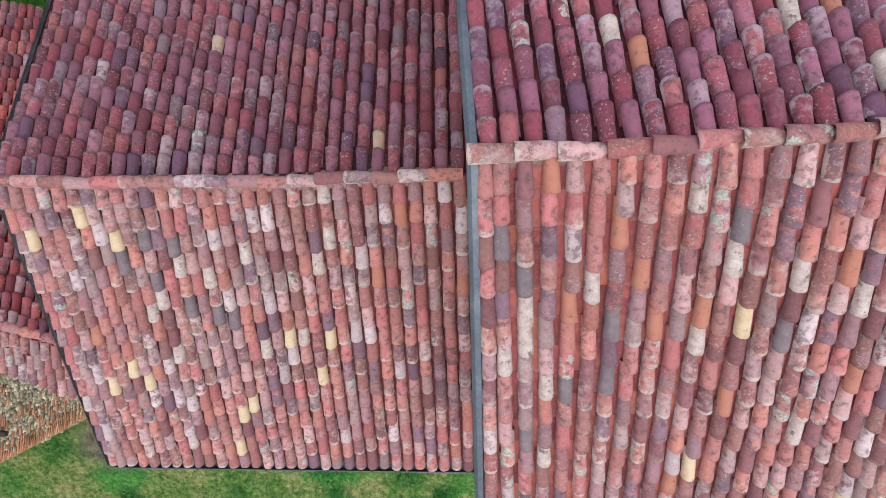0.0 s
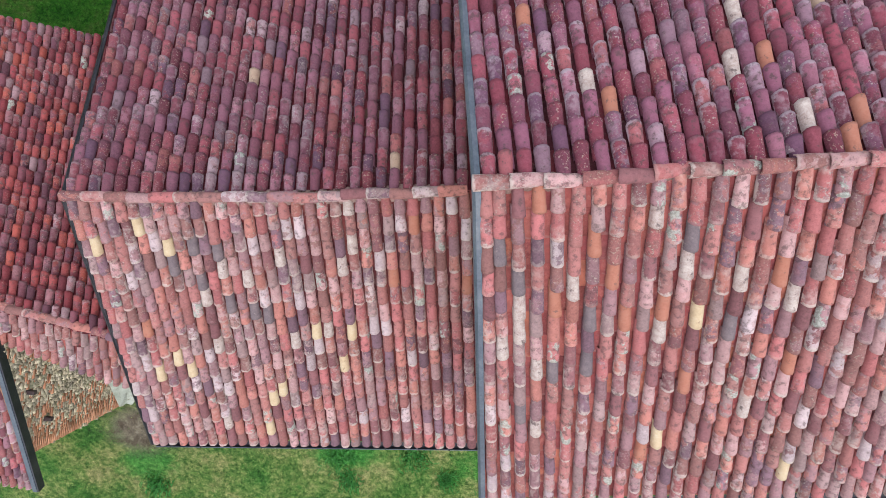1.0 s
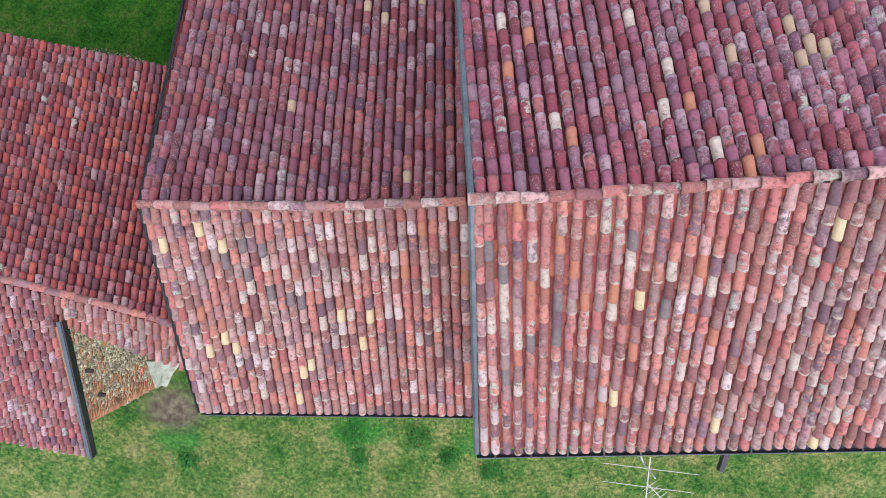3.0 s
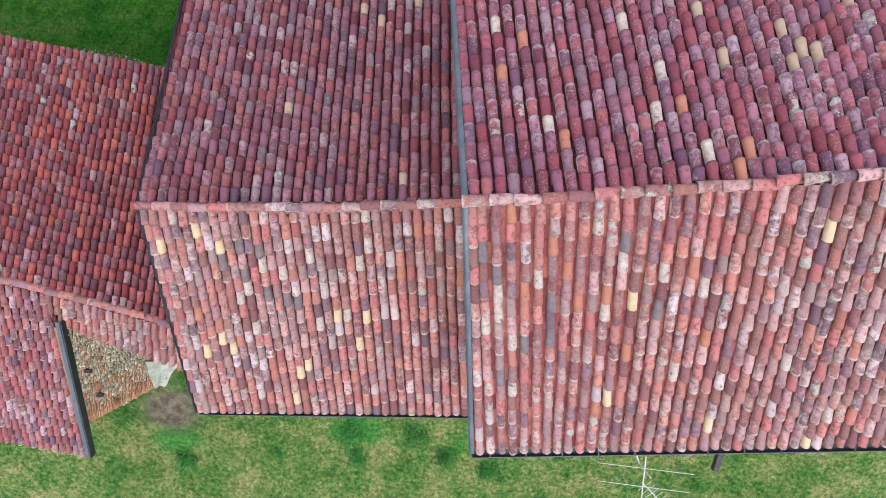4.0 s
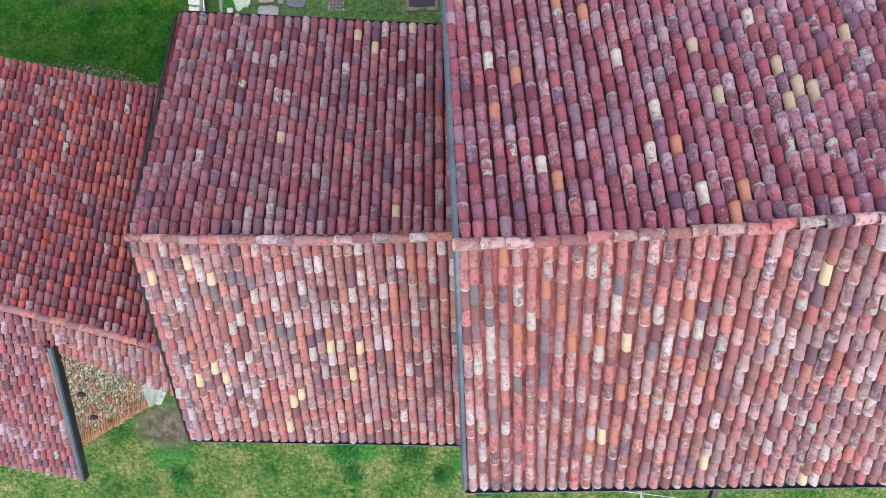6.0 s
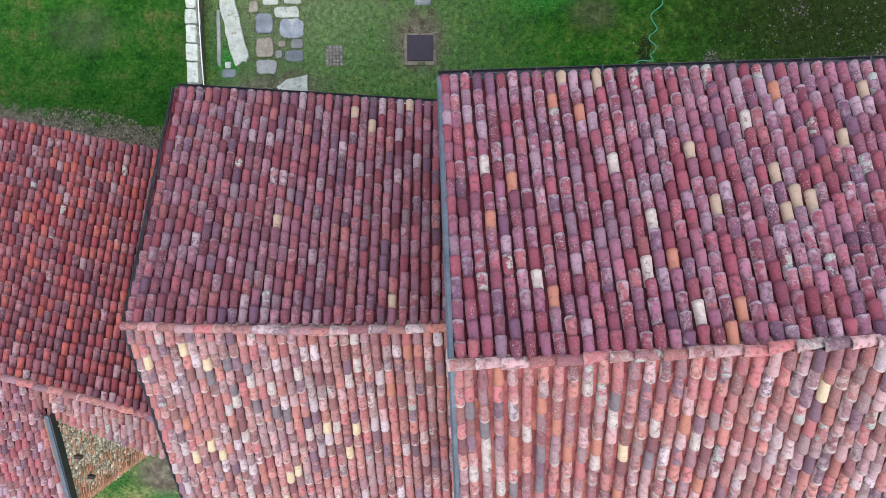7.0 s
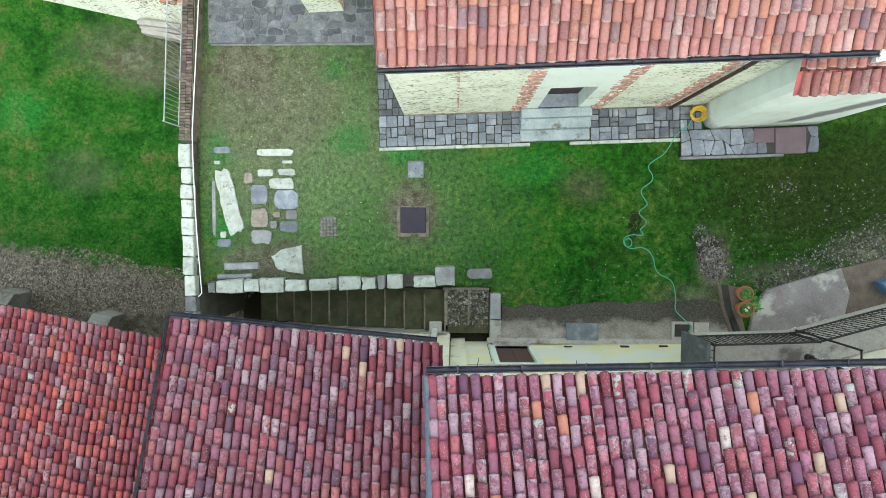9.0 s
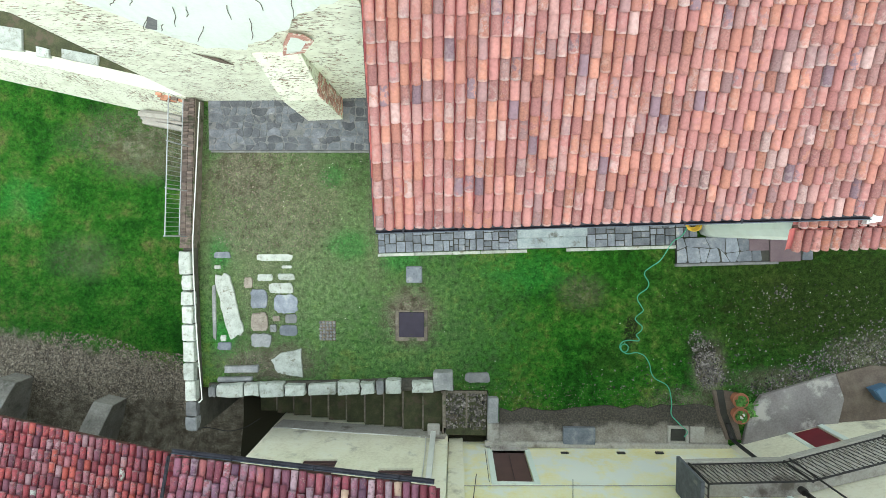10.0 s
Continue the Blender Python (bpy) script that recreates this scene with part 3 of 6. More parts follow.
            for f in ((0, 1, 3, 2), (4, 6, 7, 5), (0, 4, 5, 1), (2, 3, 7, 6), (0, 2, 6, 4), (1, 5, 7, 3)):
                key = frozenset(c[i] for i in f)
                if key in faces:
                    del faces[key]
                else:
                    faces[key] = [c[i] for i in f]
    for f in faces.values():
        bm.faces.new([vert(*p) for p in f])
    bmesh.ops.recalc_face_normals(bm, faces=bm.faces)
    return bm


def gable(a, b, thick, z0, eave_a, eave_b, peak, at=0.5, inward=1):
    """A gable wall from plan point a to b with its top following the roof; at: where along it the peak stands."""
    bm = bmesh.new()
    a, b = Vector((*a, 0)), Vector((*b, 0))
    way = (b - a).normalized()
    side = Vector((-way.y, way.x, 0)) * thick * inward
    outline = [(a, z0), (b, z0), (b, eave_b), (a.lerp(b, at), peak), (a, eave_a)]
    near = [bm.verts.new(p + Vector((0, 0, z))) for p, z in outline]
    far = [bm.verts.new(p + side + Vector((0, 0, z))) for p, z in outline]
    bm.faces.new(near)
    bm.faces.new(far[::-1])
    for k in range(5):
        bm.faces.new((near[k - 1], far[k - 1], far[k], near[k]))
    bmesh.ops.recalc_face_normals(bm, faces=bm.faces)
    return bm


# ---- barrel tiles ----
def barrel(rng, length=0.42, low=0.078, high=0.067, rise=0.084, thick=0.018, segments=6):
    """Vertices and faces of one tapered half-round tile: y runs up the slope from its wide, open end."""
    low, high = low * rng.uniform(0.94, 1.06), high * rng.uniform(0.94, 1.06)
    length, twist, belly = length * rng.uniform(0.96, 1.03), rng.uniform(-0.006, 0.006), rng.uniform(-0.004, 0.004)
    chip = [rng.uniform(-0.008, 0.004) for _ in range(segments + 1)]
    rows = ((0.0, low, 0.050), (0.10, low - 0.001, 0.045), (0.5, (low + high) / 2 + belly, 0.024), (1.0, high, 0.0))
    verts, faces = [], []
    for t, r, lift in rows:
        for k in range(segments + 1):
            a = math.pi * k / segments
            verts.append((-r * math.cos(a) + twist * (t - 0.5), t * length - (0.016 * math.sin(a) + chip[k] if t == 0.0 else 0.0), lift + rise * math.sin(a) ** 0.8 * r / low + rng.uniform(-0.002, 0.002)))
    w = segments + 1
    for j in range(3):
        for k in range(segments):
            faces.append((j * w + k, j * w + k + 1, (j + 1) * w + k + 1, (j + 1) * w + k))
    base = len(verts)
    for y, z in ((None, 0.050), (0.10, 0.040)):
        for k in range(w):
            a = math.pi * k / segments
            verts.append((-(low - thick) * math.cos(a), -0.016 * math.sin(a) - chip[k] if y is None else y, z + (rise - thick) * math.sin(a) ** 0.8))
    for k in range(segments):
        faces.append((k + 1, k, base + k, base + k + 1))
        faces.append((base + k + 1, base + k, base + w + k, base + w + k + 1))
    return np.array(verts), faces


def trough(length=0.44, half=0.098, depth=0.05):
    """A shallow bedded channel tile with a thick lower lip."""
    verts, faces = [], []
    for t, lift in ((0.0, 0.006), (0.0, 0.024), (0.5, 0.013), (1.0, 0.0)):
        for k in range(5):
            u = -1 + k / 2
            verts.append((u * half, t * length, lift + depth * u * u))
    for j in range(3):
        for k in range(4):
            faces.append((j * 5 + k, j * 5 + k + 1, j * 5 + 5 + k + 1, j * 5 + 5 + k))
    return np.array(verts), faces


def mesh_of(name, verts, faces, material, wear=None):
    """wear: for each vertex of a tile, how far it lies across (0 in the middle, 1 at the sides) and along it (0 at the open end)."""
    me = bpy.data.meshes.new(name)
    me.from_pydata([tuple(v) for v in verts], [], faces)
    me.materials.append(material)
    me.shade_smooth()
    me.update()
    if wear is not None:
        wear = np.asarray(wear, np.float32)
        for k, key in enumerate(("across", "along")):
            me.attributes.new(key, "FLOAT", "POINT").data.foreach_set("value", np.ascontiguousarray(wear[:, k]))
    return me


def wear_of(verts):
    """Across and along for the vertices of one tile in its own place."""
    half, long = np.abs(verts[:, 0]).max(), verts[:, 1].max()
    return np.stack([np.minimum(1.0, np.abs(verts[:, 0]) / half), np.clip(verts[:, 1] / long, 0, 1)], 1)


def clay_kit(material, seed, **shape):
    rng = random.Random(seed)
    shapes = [barrel(rng, **shape) for _ in range(8)]
    return [(v, f, mesh_of("tile", v, f, material, wear_of(v))) for v, f in shapes]


def joined(name, pieces, material, parent, label="", worn=False):
    """Many small pieces as one mesh of stuff: pieces are (verts, faces, matrix)."""
    all_v, all_f, n = [], [], 0
    for v, f, m in pieces:
        a = np.array(m)
        all_v.append(v @ a[:3, :3].T + a[:3, 3])
        all_f += [tuple(i + n for i in face) for face in f]
        n += len(v)
    if not all_v:
        return None
    ob = new(name, mesh_of(name, np.concatenate(all_v), all_f, material, np.concatenate([wear_of(v) for v, _, _ in pieces]) if worn else None))
    ob.parent = parent
    tagged(ob, label, kind="stuff")
    return ob


def tiled_slope(roof, eave_l, eave_r, ridge_l, ridge_r, kit, material, seed, pitch=0.19, columns=None, inset=-0.03, exposure=0.30, stagger=0.5, loose=1.0, near=None, most=300, marks=(), bedding=None):
    """Covers and troughs over the four-cornered slope; columns: (where along the eave the first column of covers lies, their spacing there, the same along the ridge); near: the plan test for tiles
    that are parts of their own; marks: (x, y, material) of odd tiles."""
    rng = random.Random(seed)
    el, er, rl, rr = (Vector(p) for p in (eave_l, eave_r, ridge_l, ridge_r))
    wide, top = (er - el).length, (rr - rl).length
    if columns is None:
        n = max(2, round(wide / pitch))
        columns = (0.5 * wide / n, wide / n, 0.5 * top / n, top / n)
    a0, pitch, b0, pitch_up = columns
    reach = float(max(v[1] for v in kit[0][0]))
    last = exposure - 0.01
    singles, rest, troughs = [], [], []

    def on(i, r):
        low, high = min(max(a0 + pitch * i, inset), wide + 0.03), min(max(b0 + pitch_up * i, inset), top + 0.03)
        p = el.lerp(er, low / wide).lerp(rl.lerp(rr, high / top), r)
        return p + Vector((0, 0, 0.035 * noise.noise((p.x * 0.5, p.y * 0.5, seed)) + 0.012 * noise.noise((p.x * 2, p.y * 2, seed))))

    def frame_at(i, r, turn=0.0):
        up = (on(i, min(1, r + 0.06)) - on(i, max(0, r - 0.06))).normalized()
        across = (er - el).normalized().lerp((rr - rl).normalized(), r)
        out = across.cross(up).normalized()
        if out.z < 0:
            out = -out
        across = up.cross(out)
        m = Matrix((across, up, out)).transposed().to_4x4()
        return m @ Matrix.Rotation(turn, 4, "Z")

    count = int((wide + 0.03 - a0) / pitch) + 1
    for half in range(-1, 2 * count):
        i, under = half / 2, half % 2 == 1
        long = (on(i, 1.0) - on(i, 0.0)).length
        rows = max(1, round((long - last) / exposure))
        step = (long - last + 0.03) / rows
        shift = 0.0 if under else rng.uniform(-0.5, 0.5) * stagger * exposure
        for j in range(rows + 1):
            d = -0.03 + j * step + rng.uniform(-0.02, 0.02) * loose
            if 0 < j < rows:
                d += shift
            elif j:
                d += 0.4 * shift
            r = d / long
            m = frame_at(i, min(max(r, 0), 1), rng.uniform(-0.035, 0.035) * loose)
            side = (rng.uniform(-0.006, 0.006) + 0.010 * noise.noise((i * 0.5, d * 1.3, seed + 5))) * loose
            p = on(i, r) + m.to_3x3() @ Vector((side, 0, 0.012 if under else 0.035 + rng.uniform(0, 0.006)))
            m = Matrix.Translation(p) @ m
            if d + reach > long + 0.01:
                m = m @ Matrix.Diagonal((1, max(0.5, (long + 0.01 - d) / reach), 1, 1))
            if under:
                troughs.append((*TROUGH, m))
                continue
            kind = kit[rng.randrange(len(kit))]
            if near and near(p.x, p.y) and len(singles) < most:
                singles.append((kind, m))
            else:
                rest.append((kind, m))
    odd = {}
    for mx, my, mat in marks:
        everything = [(("s", k), m) for k, (_, m) in enumerate(singles)] + [(("r", k), m) for k, (_, m) in enumerate(rest)]
        key, m = min(everything, key=lambda e: (e[1] @ Vector((0, 0.2, 0)) - Vector((mx, my, 0))).xy.length)
        odd[key] = mat
    for k, (kind, m) in enumerate(singles):
        ob = new("tile", kind[2])
        ob.parent = roof
        ob.matrix_basis = m
        if ("s", k) in odd:
            ob.material_slots[0].link = "OBJECT"
            ob.material_slots[0].material = odd[("s", k)]
    for k, (kind, m) in enumerate(rest):
        if ("r", k) in odd:
            ob = new("tile", kind[2])
            ob.parent = roof
            ob.matrix_basis = m
            ob.material_slots[0].link = "OBJECT"
            ob.material_slots[0].material = odd[("r", k)]
    joined("tiles", [(k[0], k[1], m) for n, (k, m) in enumerate(rest) if ("r", n) not in odd], material, roof, "", True)
    joined("trough_tiles", troughs, bedding or tile_under_shaded, roof, "", True)


TROUGH = trough()


def ridge_line(roof, points, kit_material, seed, length=0.39, radius=0.080, step=0.33, bed_half=0.11):
    """Half-round tiles laid end over end along the ridge on a bed of mortar."""
    rng = random.Random(seed)
    pts = [Vector(p) for p in points]
    v, f = [], []
    spans = [(b - a).length for a, b in zip(pts, pts[1:])]
    shapes = [mesh_of("ridge_tile", *b, kit_material, wear_of(b[0])) for b in (barrel(rng, length, radius, radius * 0.86, 0.078, 0.014) for _ in range(5))]
    d, total = 0.0, sum(spans)
    while d < total - 0.1:
        left, k = d, 0
        while left > spans[k]:
            left -= spans[k]
            k += 1
        way = (pts[k + 1] - pts[k]).normalized()
        p = pts[k] + way * left
        side = way.cross(Vector((0, 0, 1))).normalized()
        out = side.cross(way)
        m = Matrix((side, way, out)).transposed().to_4x4()
        ob = new("ridge_tile", shapes[rng.randrange(5)])
        ob.parent = roof
        ob.matrix_basis = Matrix.Translation(p + Vector((rng.uniform(-0.01, 0.01), rng.uniform(-0.015, 0.015), rng.uniform(-0.008, 0.01)))) @ m @ Matrix.Rotation(rng.uniform(-0.05, 0.05), 4, "Z")
        d += step * rng.uniform(0.92, 1.08)
    bed = bmesh.new()
    for a, b in zip(pts, pts[1:]):
        way = (b - a).normalized()
        side = way.cross(Vector((0, 0, 1))).normalized()
        n = max(2, int((b - a).length / 0.12))
        rows = []
        for k in range(n + 1):
            p = a.lerp(b, k / n)
            w = bed_half + rng.uniform(-0.02, 0.02)
            rows.append([bed.verts.new(p + side * w + Vector((0, 0, -0.10))), bed.verts.new(p + Vector((0, 0, 0.05))), bed.verts.new(p - side * w + Vector((0, 0, -0.10)))])
        for r0, r1 in zip(rows, rows[1:]):
            bed.faces.new((r0[0], r1[0], r1[1], r0[1]))
            bed.faces.new((r0[1], r1[1], r1[2], r0[2]))
    bmesh.ops.recalc_face_normals(bed, faces=bed.faces)
    part("mortar_bed", bed, mortar, roof, "rough pale mortar bed")


def deck(house, name, corners, thick=0.12):
    """The boarded slope under the tiles, a part that carries them."""
    bm = bmesh.new()
    top = [bm.verts.new(p) for p in corners]
    low = [bm.verts.new((p[0], p[1], p[2] - thick)) for p in corners]
    bm.faces.new(top)
    bm.faces.new(low[::-1])
    for k in range(4):
        bm.faces.new((top[k - 1], low[k - 1], low[k], top[k]))
    bmesh.ops.recalc_face_normals(bm, faces=bm.faces)
    return part(name, bm, deck_wood, house)


def gutter(house, a, b, material, spacing=1.05, radius=0.062, bracket_material=None):
    """A half-round gutter from a to b with strap brackets."""
    a, b = Vector(a), Vector(b)
    way = (b - a).normalized()
    side = way.cross(Vector((0, 0, 1))).normalized()
    bm = bmesh.new()
    rows = []
    for p in (a, b):
        ring = []
        for r in (radius, radius - 0.008):
            ring.append([bm.verts.new(p + side * (-r * math.cos(t)) + Vector((0, 0, -r * math.sin(t)))) for t in (math.pi * k / 8 for k in range(9))])
        rows.append(ring)
    for r in range(2):
        for k in range(8):
            bm.faces.new((rows[0][r][k], rows[0][r][k + 1], rows[1][r][k + 1], rows[1][r][k]))
    for k in (0, 8):
        bm.faces.new((rows[0][0][k], rows[0][1][k], rows[1][1][k], rows[1][0][k]))
    for ring in rows:
        for k in range(8):
            bm.faces.new((ring[0][k], ring[0][k + 1], ring[1][k + 1], ring[1][k]))
    bmesh.ops.recalc_face_normals(bm, faces=bm.faces)
    body = part("gutter", bm, material, house, smooth=False)
    part("lip", tube([a + side * radius, b + side * radius], 0.011, 6), gutter_lip if material is lead else lead, body, "worn outer lip")
    n = max(1, int((b - a).length / spacing))
    for k in range(n):
        p = a + way * (k + 0.5) * spacing
        m = Matrix.Translation(p) @ Matrix((way, side, Vector((0, 0, 1)))).transposed().to_4x4()
        part("bracket", box(-0.014, 0.014, -radius - 0.012, radius + 0.012, 0.002, 0.010, m=m), bracket_material or material, body)
    return body


# ---- ground: one sheet from the buildings to the horizon ----
def clamp01(v):
    return min(1.0, max(0.0, v))


def ground_height(x, y):
    if x < -6.95:
        north = -3.0 if y < 15.1 - 0.217 * (x + 9.08) else -1.1
    elif x < -5.5:
        north = 0.0 if y > 5.4 else -3.0
    elif x < 1.4:
        north = 0.0 if y > 5.4 else -0.35 - 2.4 * clamp01((0.2 - x) / 6.2)
    else:
        north = 0.0
    south = -1.35 - 0.26 * max(0.0, -y - 4.5) * (1 if y > -20 else 20 / -y)
    south = max(south, -3.2)
    mix = clamp01((y + 3.0) / 6.4)
    return south + (north - south) * mix


def ground_sheet():
    inner_x = sorted([*np.arange(-17, 14.01, 0.2), -6.96, -6.94, -5.51, -5.49, 1.39, 1.41])
    inner_y = sorted([*np.arange(-11, 19.01, 0.2), 5.39, 5.41])
    far = [18, 25, 40, 80, 200, 600, 2000]
    xs = [-17 - d for d in far[::-1]] + list(inner_x) + [14 + d for d in far]
    ys = [-11 - d for d in far[::-1]] + list(inner_y) + [19 + d for d in far]
    verts = []
    for y in ys:
        for x in xs:
            z = ground_height(x, y)
            if -17 < x < 14 and -11 < y < 19:
                z += 0.03 * noise.noise((x * 0.7, y * 0.7, 3)) + 0.012 * noise.noise((x * 3, y * 3, 5)) - 0.012
            verts.append((float(x), float(y), z))
    w = len(xs)
    faces = [(j * w + i, j * w + i + 1, (j + 1) * w + i + 1, (j + 1) * w + i) for j in range(len(ys) - 1) for i in range(w - 1)]
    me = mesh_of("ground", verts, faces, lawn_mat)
    return tagged(new("ground", me), "sloping green lawn with worn and gravelly places", "ground", kind="structure")


ground_sheet()

# ---- the tall house with the yellow front ----
old_kit = clay_kit(tile_old, 11, low=0.081, high=0.070)
tall_kit = clay_kit(tile_old, 19, low=0.074, high=0.063)
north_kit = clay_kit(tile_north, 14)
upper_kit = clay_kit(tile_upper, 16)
wing_kit = clay_kit(tile_wing, 18, length=0.36, low=0.071, high=0.060)
small_kit = clay_kit(tile_old, 17, length=0.36, low=0.071, high=0.060)
dark_kit = clay_kit(tile_dark, 12, length=0.36, low=0.071, high=0.060)
new_kit = clay_kit(tile_new, 13, length=0.42, low=0.086, high=0.075)
bay_kit = clay_kit(tile_bay, 15, length=0.42, low=0.084, high=0.073)


def marked(**sets):
    """Odd tiles by the colour of their clay."""
    clays = {"cream": tile_cream, "cream_dim": tile_cream_dim, "pale": tile_pale, "slate": tile_slate, "orange": tile_orange}
    return [(*p, clays[key]) for key, places in sets.items() for p in places]


def tall_house():
    house = thing("tall_house", "tall old house, yellow plaster front and mottled clay tile roof", "house")
    east = 15.0
    nl, nr = (-0.03, 4.66, 6.36), (east, 5.09, 6.36)
    rl, rr = (0.20, 0.57, 8.13), (east, 1.45, 8.13)
    sl, sr = (0.35, -3.515, 6.24), (east, -3.11, 6.24)
    # walls
    m = Matrix.Translation((0.25, 3.80, 0)) @ Matrix.Rotation(radians(0.9), 4, "Z")
    part("front_wall", pierced_wall(8.0, (-0.6, 6.05), 0.4, [(1.25, 2.17, 0.28, 2.12), (6.95, 7.85, 2.86, 4.75)], m), yellow_wall, house, "pale yellow plaster, patched and stained at the foot")
    a, b, c = Vector((8.25, 3.93)), Vector((10.75, 4.62)), Vector((15.0, 5.02))
    way = (b - a).normalized()
    m2 = Matrix.Translation((a.x, a.y, 0)) @ Matrix.Rotation(math.atan2(way.y, way.x), 4, "Z")
    part("side_wing_wall", pierced_wall((b - a).length, (-0.5, 6.0), 0.4, [(1.70, 2.46, 0.08, 2.0)], m2), pale_wall, house, "bare grey plaster")
    way2 = (c - b).normalized()
    m3 = Matrix.Translation((b.x, b.y, 0)) @ Matrix.Rotation(math.atan2(way2.y, way2.x), 4, "Z")
    part("end_wing_wall", pierced_wall((c - b).length, (-0.5, 6.0), 0.4, [], m3), pale_wall, house)
    part("rear_wall", box(0.6, 15.0, -3.30, -2.90, -2.0, 6.0), pale_wall, house)
    part("gable_wall", gable((0.28, 3.9), (0.62, -3.30), 0.4, -2.0, 6.2, 6.0, 7.95, 0.46), pale_wall, house)
    # the brown double door in its pale frame
    door = part("door", box(1.51, 2.40, 3.72, 3.77, 0.29, 2.11, 0.004), brown_door, house, "brown painted double door, shut")
    part("door_edge", box(1.952, 1.968, 3.771, 3.781, 0.30, 2.10), dark_door, door)
    part("bottom_rail", box(1.54, 2.38, 3.772, 3.790, 1.94, 2.08, 0.004), brown_door, door)
    fr = bmesh.new()
    for x0, x1, z0, z1 in ((1.36, 1.50, 0.2, 2.24), (2.42, 2.56, 0.2, 2.24), (1.50, 2.42, 2.12, 2.24)):
        box(x0, x1, 3.80, 3.852, z0, z1, bm=fr)
    part("door_frame", fr, white_wall, house, "pale plaster door surround")
    part("doorstep", box(1.45, 2.5, 3.60, 3.95, 0.16, 0.28, 0.01), concrete, house)
    upper = part("door", box(7.22, 8.08, 3.80, 3.85, 2.87, 4.74, 0.004), red_door, house, "dark red balcony door")
    part("door_frame", box(7.08, 7.2, 3.90, 3.955, 2.86, 4.85), white_wall, house)
    part("door_frame", box(8.1, 8.2, 3.92, 3.975, 2.86, 4.85), white_wall, house)
    # lower red door in the side wing
    low = part("door", box(1.705, 2.455, -0.10, -0.05, 0.09, 1.99, 0.004, m=m2), red_door, house, "red wooden door with a pale worn mark")
    part("worn_mark", box(1.95, 2.20, -0.048, -0.044, 1.25, 1.55, m=m2), rose_slab, low)
    part("door_frame", box(2.46, 2.60, -0.02, 0.02, 0.08, 2.1, m=m2), white_wall, house)
    part("door_frame", box(1.58, 1.70, -0.02, 0.02, 0.08, 2.1, m=m2), white_wall, house)
    # vents and thin conduits on the front
    for x in (3.50, 5.05, 6.10):
        part("vent", box(x - 0.11, x + 0.11, 3.87, 3.885 + 0.016 * (x - 3.5), 0.42, 0.52), iron, house, "small dark iron vent")
    part("conduit", tube([(0.35, 3.84, 2.36), (1.3, 3.855, 2.36), (6.55, 3.945, 2.36)], 0.012, 6), timber, house, "thin conduit")
    part("conduit", tube([(3.37, 3.90, 2.08), (2.97, 3.90, 3.9), (2.7, 3.90, 5.3)], 0.010, 6), iron, house)
    part("conduit", tube([(1.0, 3.86, 1.78), (0.79, 3.86, 3.97), (0.66, 3.86, 5.3)], 0.010, 6), iron, house)
    part("conduit", tube([(1.30, 3.875, 0.3), (1.30, 3.875, 2.2)], 0.008, 6), iron, house)
    # roof
    north = deck(house, "north_roof", [nl, nr, rr, rl])
    south = deck(house, "south_roof", [sl, sr, rr, rl])
    tiled_slope(north, nl, nr, rl, rr, upper_kit, tile_upper, 21, columns=(-0.007, 0.1898, 0.077, 0.1852), inset=0.055, exposure=0.30, stagger=0.8, bedding=tile_under_shaded, near=lambda x, y: x < 5.0 and y < 4.2, marks=marked(cream_dim=R_NORTH_CREAM, orange=R_NORTH_ORANGE, pale=R_NORTH_PALE))
    tiled_slope(south, sl, sr, rl, rr, tall_kit, tile_old, 22, columns=(0.10, 0.1884, -0.042, 0.1972), inset=0.045, exposure=0.305, stagger=0.8, bedding=tile_bed, near=lambda x, y: x < 4.2 and y > -3.0, marks=marked(cream=R_SOUTH_CREAM, pale=R_SOUTH_PALE, slate=R_SOUTH_SLATE, orange=R_SOUTH_ORANGE))
    ridge_line(north, [(0.12, 0.57, 8.19), (1.51, 0.63, 8.17), (2.3, 0.69, 8.16), (3.9, 0.79, 8.19), (5.7, 0.94, 8.2), (east, 1.47, 8.19)], tile_old, 23)
    gutter(house, (-0.08, 4.805, 6.34), (east, 5.245, 6.34), dark_metal, 1.05, 0.058)
    gutter(house, (0.33, -3.683, 6.19), (east, -3.276, 6.19), dark_metal, 0.62, 0.07)
    # sheet-metal verge over the lower roof
    bm = bmesh.new()
    pts = [(-0.09, 4.74, 6.41), (0.13, 0.57, 8.20), (0.293, -3.634, 6.27)]
    rows = [[bm.verts.new(Vector(p) + Vector(o)) for o in ((-0.02, 0, -0.16), (-0.02, 0, 0.02), (0.01, 0, 0.05), (0.065, 0, 0.045), (0.065, 0, -0.02))] for p in pts]
    for r0, r1 in zip(rows, rows[1:]):
        for k in range(4):
            bm.faces.new((r0[k], r0[k + 1], r1[k + 1], r1[k]))
    bmesh.ops.recalc_face_normals(bm, faces=bm.faces)
    bmesh.ops.solidify(bm, geom=bm.faces[:], thickness=0.004)
    part("verge_flashing", bm, lead, house, "blue-grey sheet metal verge")
    # projecting timber arms under the south eave
    part("timber_arm", box(-0.055, 0.055, -1.64, 0.0, -0.06, 0.06, 0.006, m=Matrix.Translation((5.75, -3.1, 4.6)) @ Matrix.Rotation(radians(-17), 4, "Z")), dark_metal, house, "dark timber arm under the eave")
    part("timber_arm", box(-0.06, 0.06, -1.0, 0.0, -0.06, 0.06, 0.006, m=Matrix.Translation((3.55, -3.1, 4.9)) @ Matrix.Rotation(radians(14), 4, "Z")), dark_metal, house)
    return house


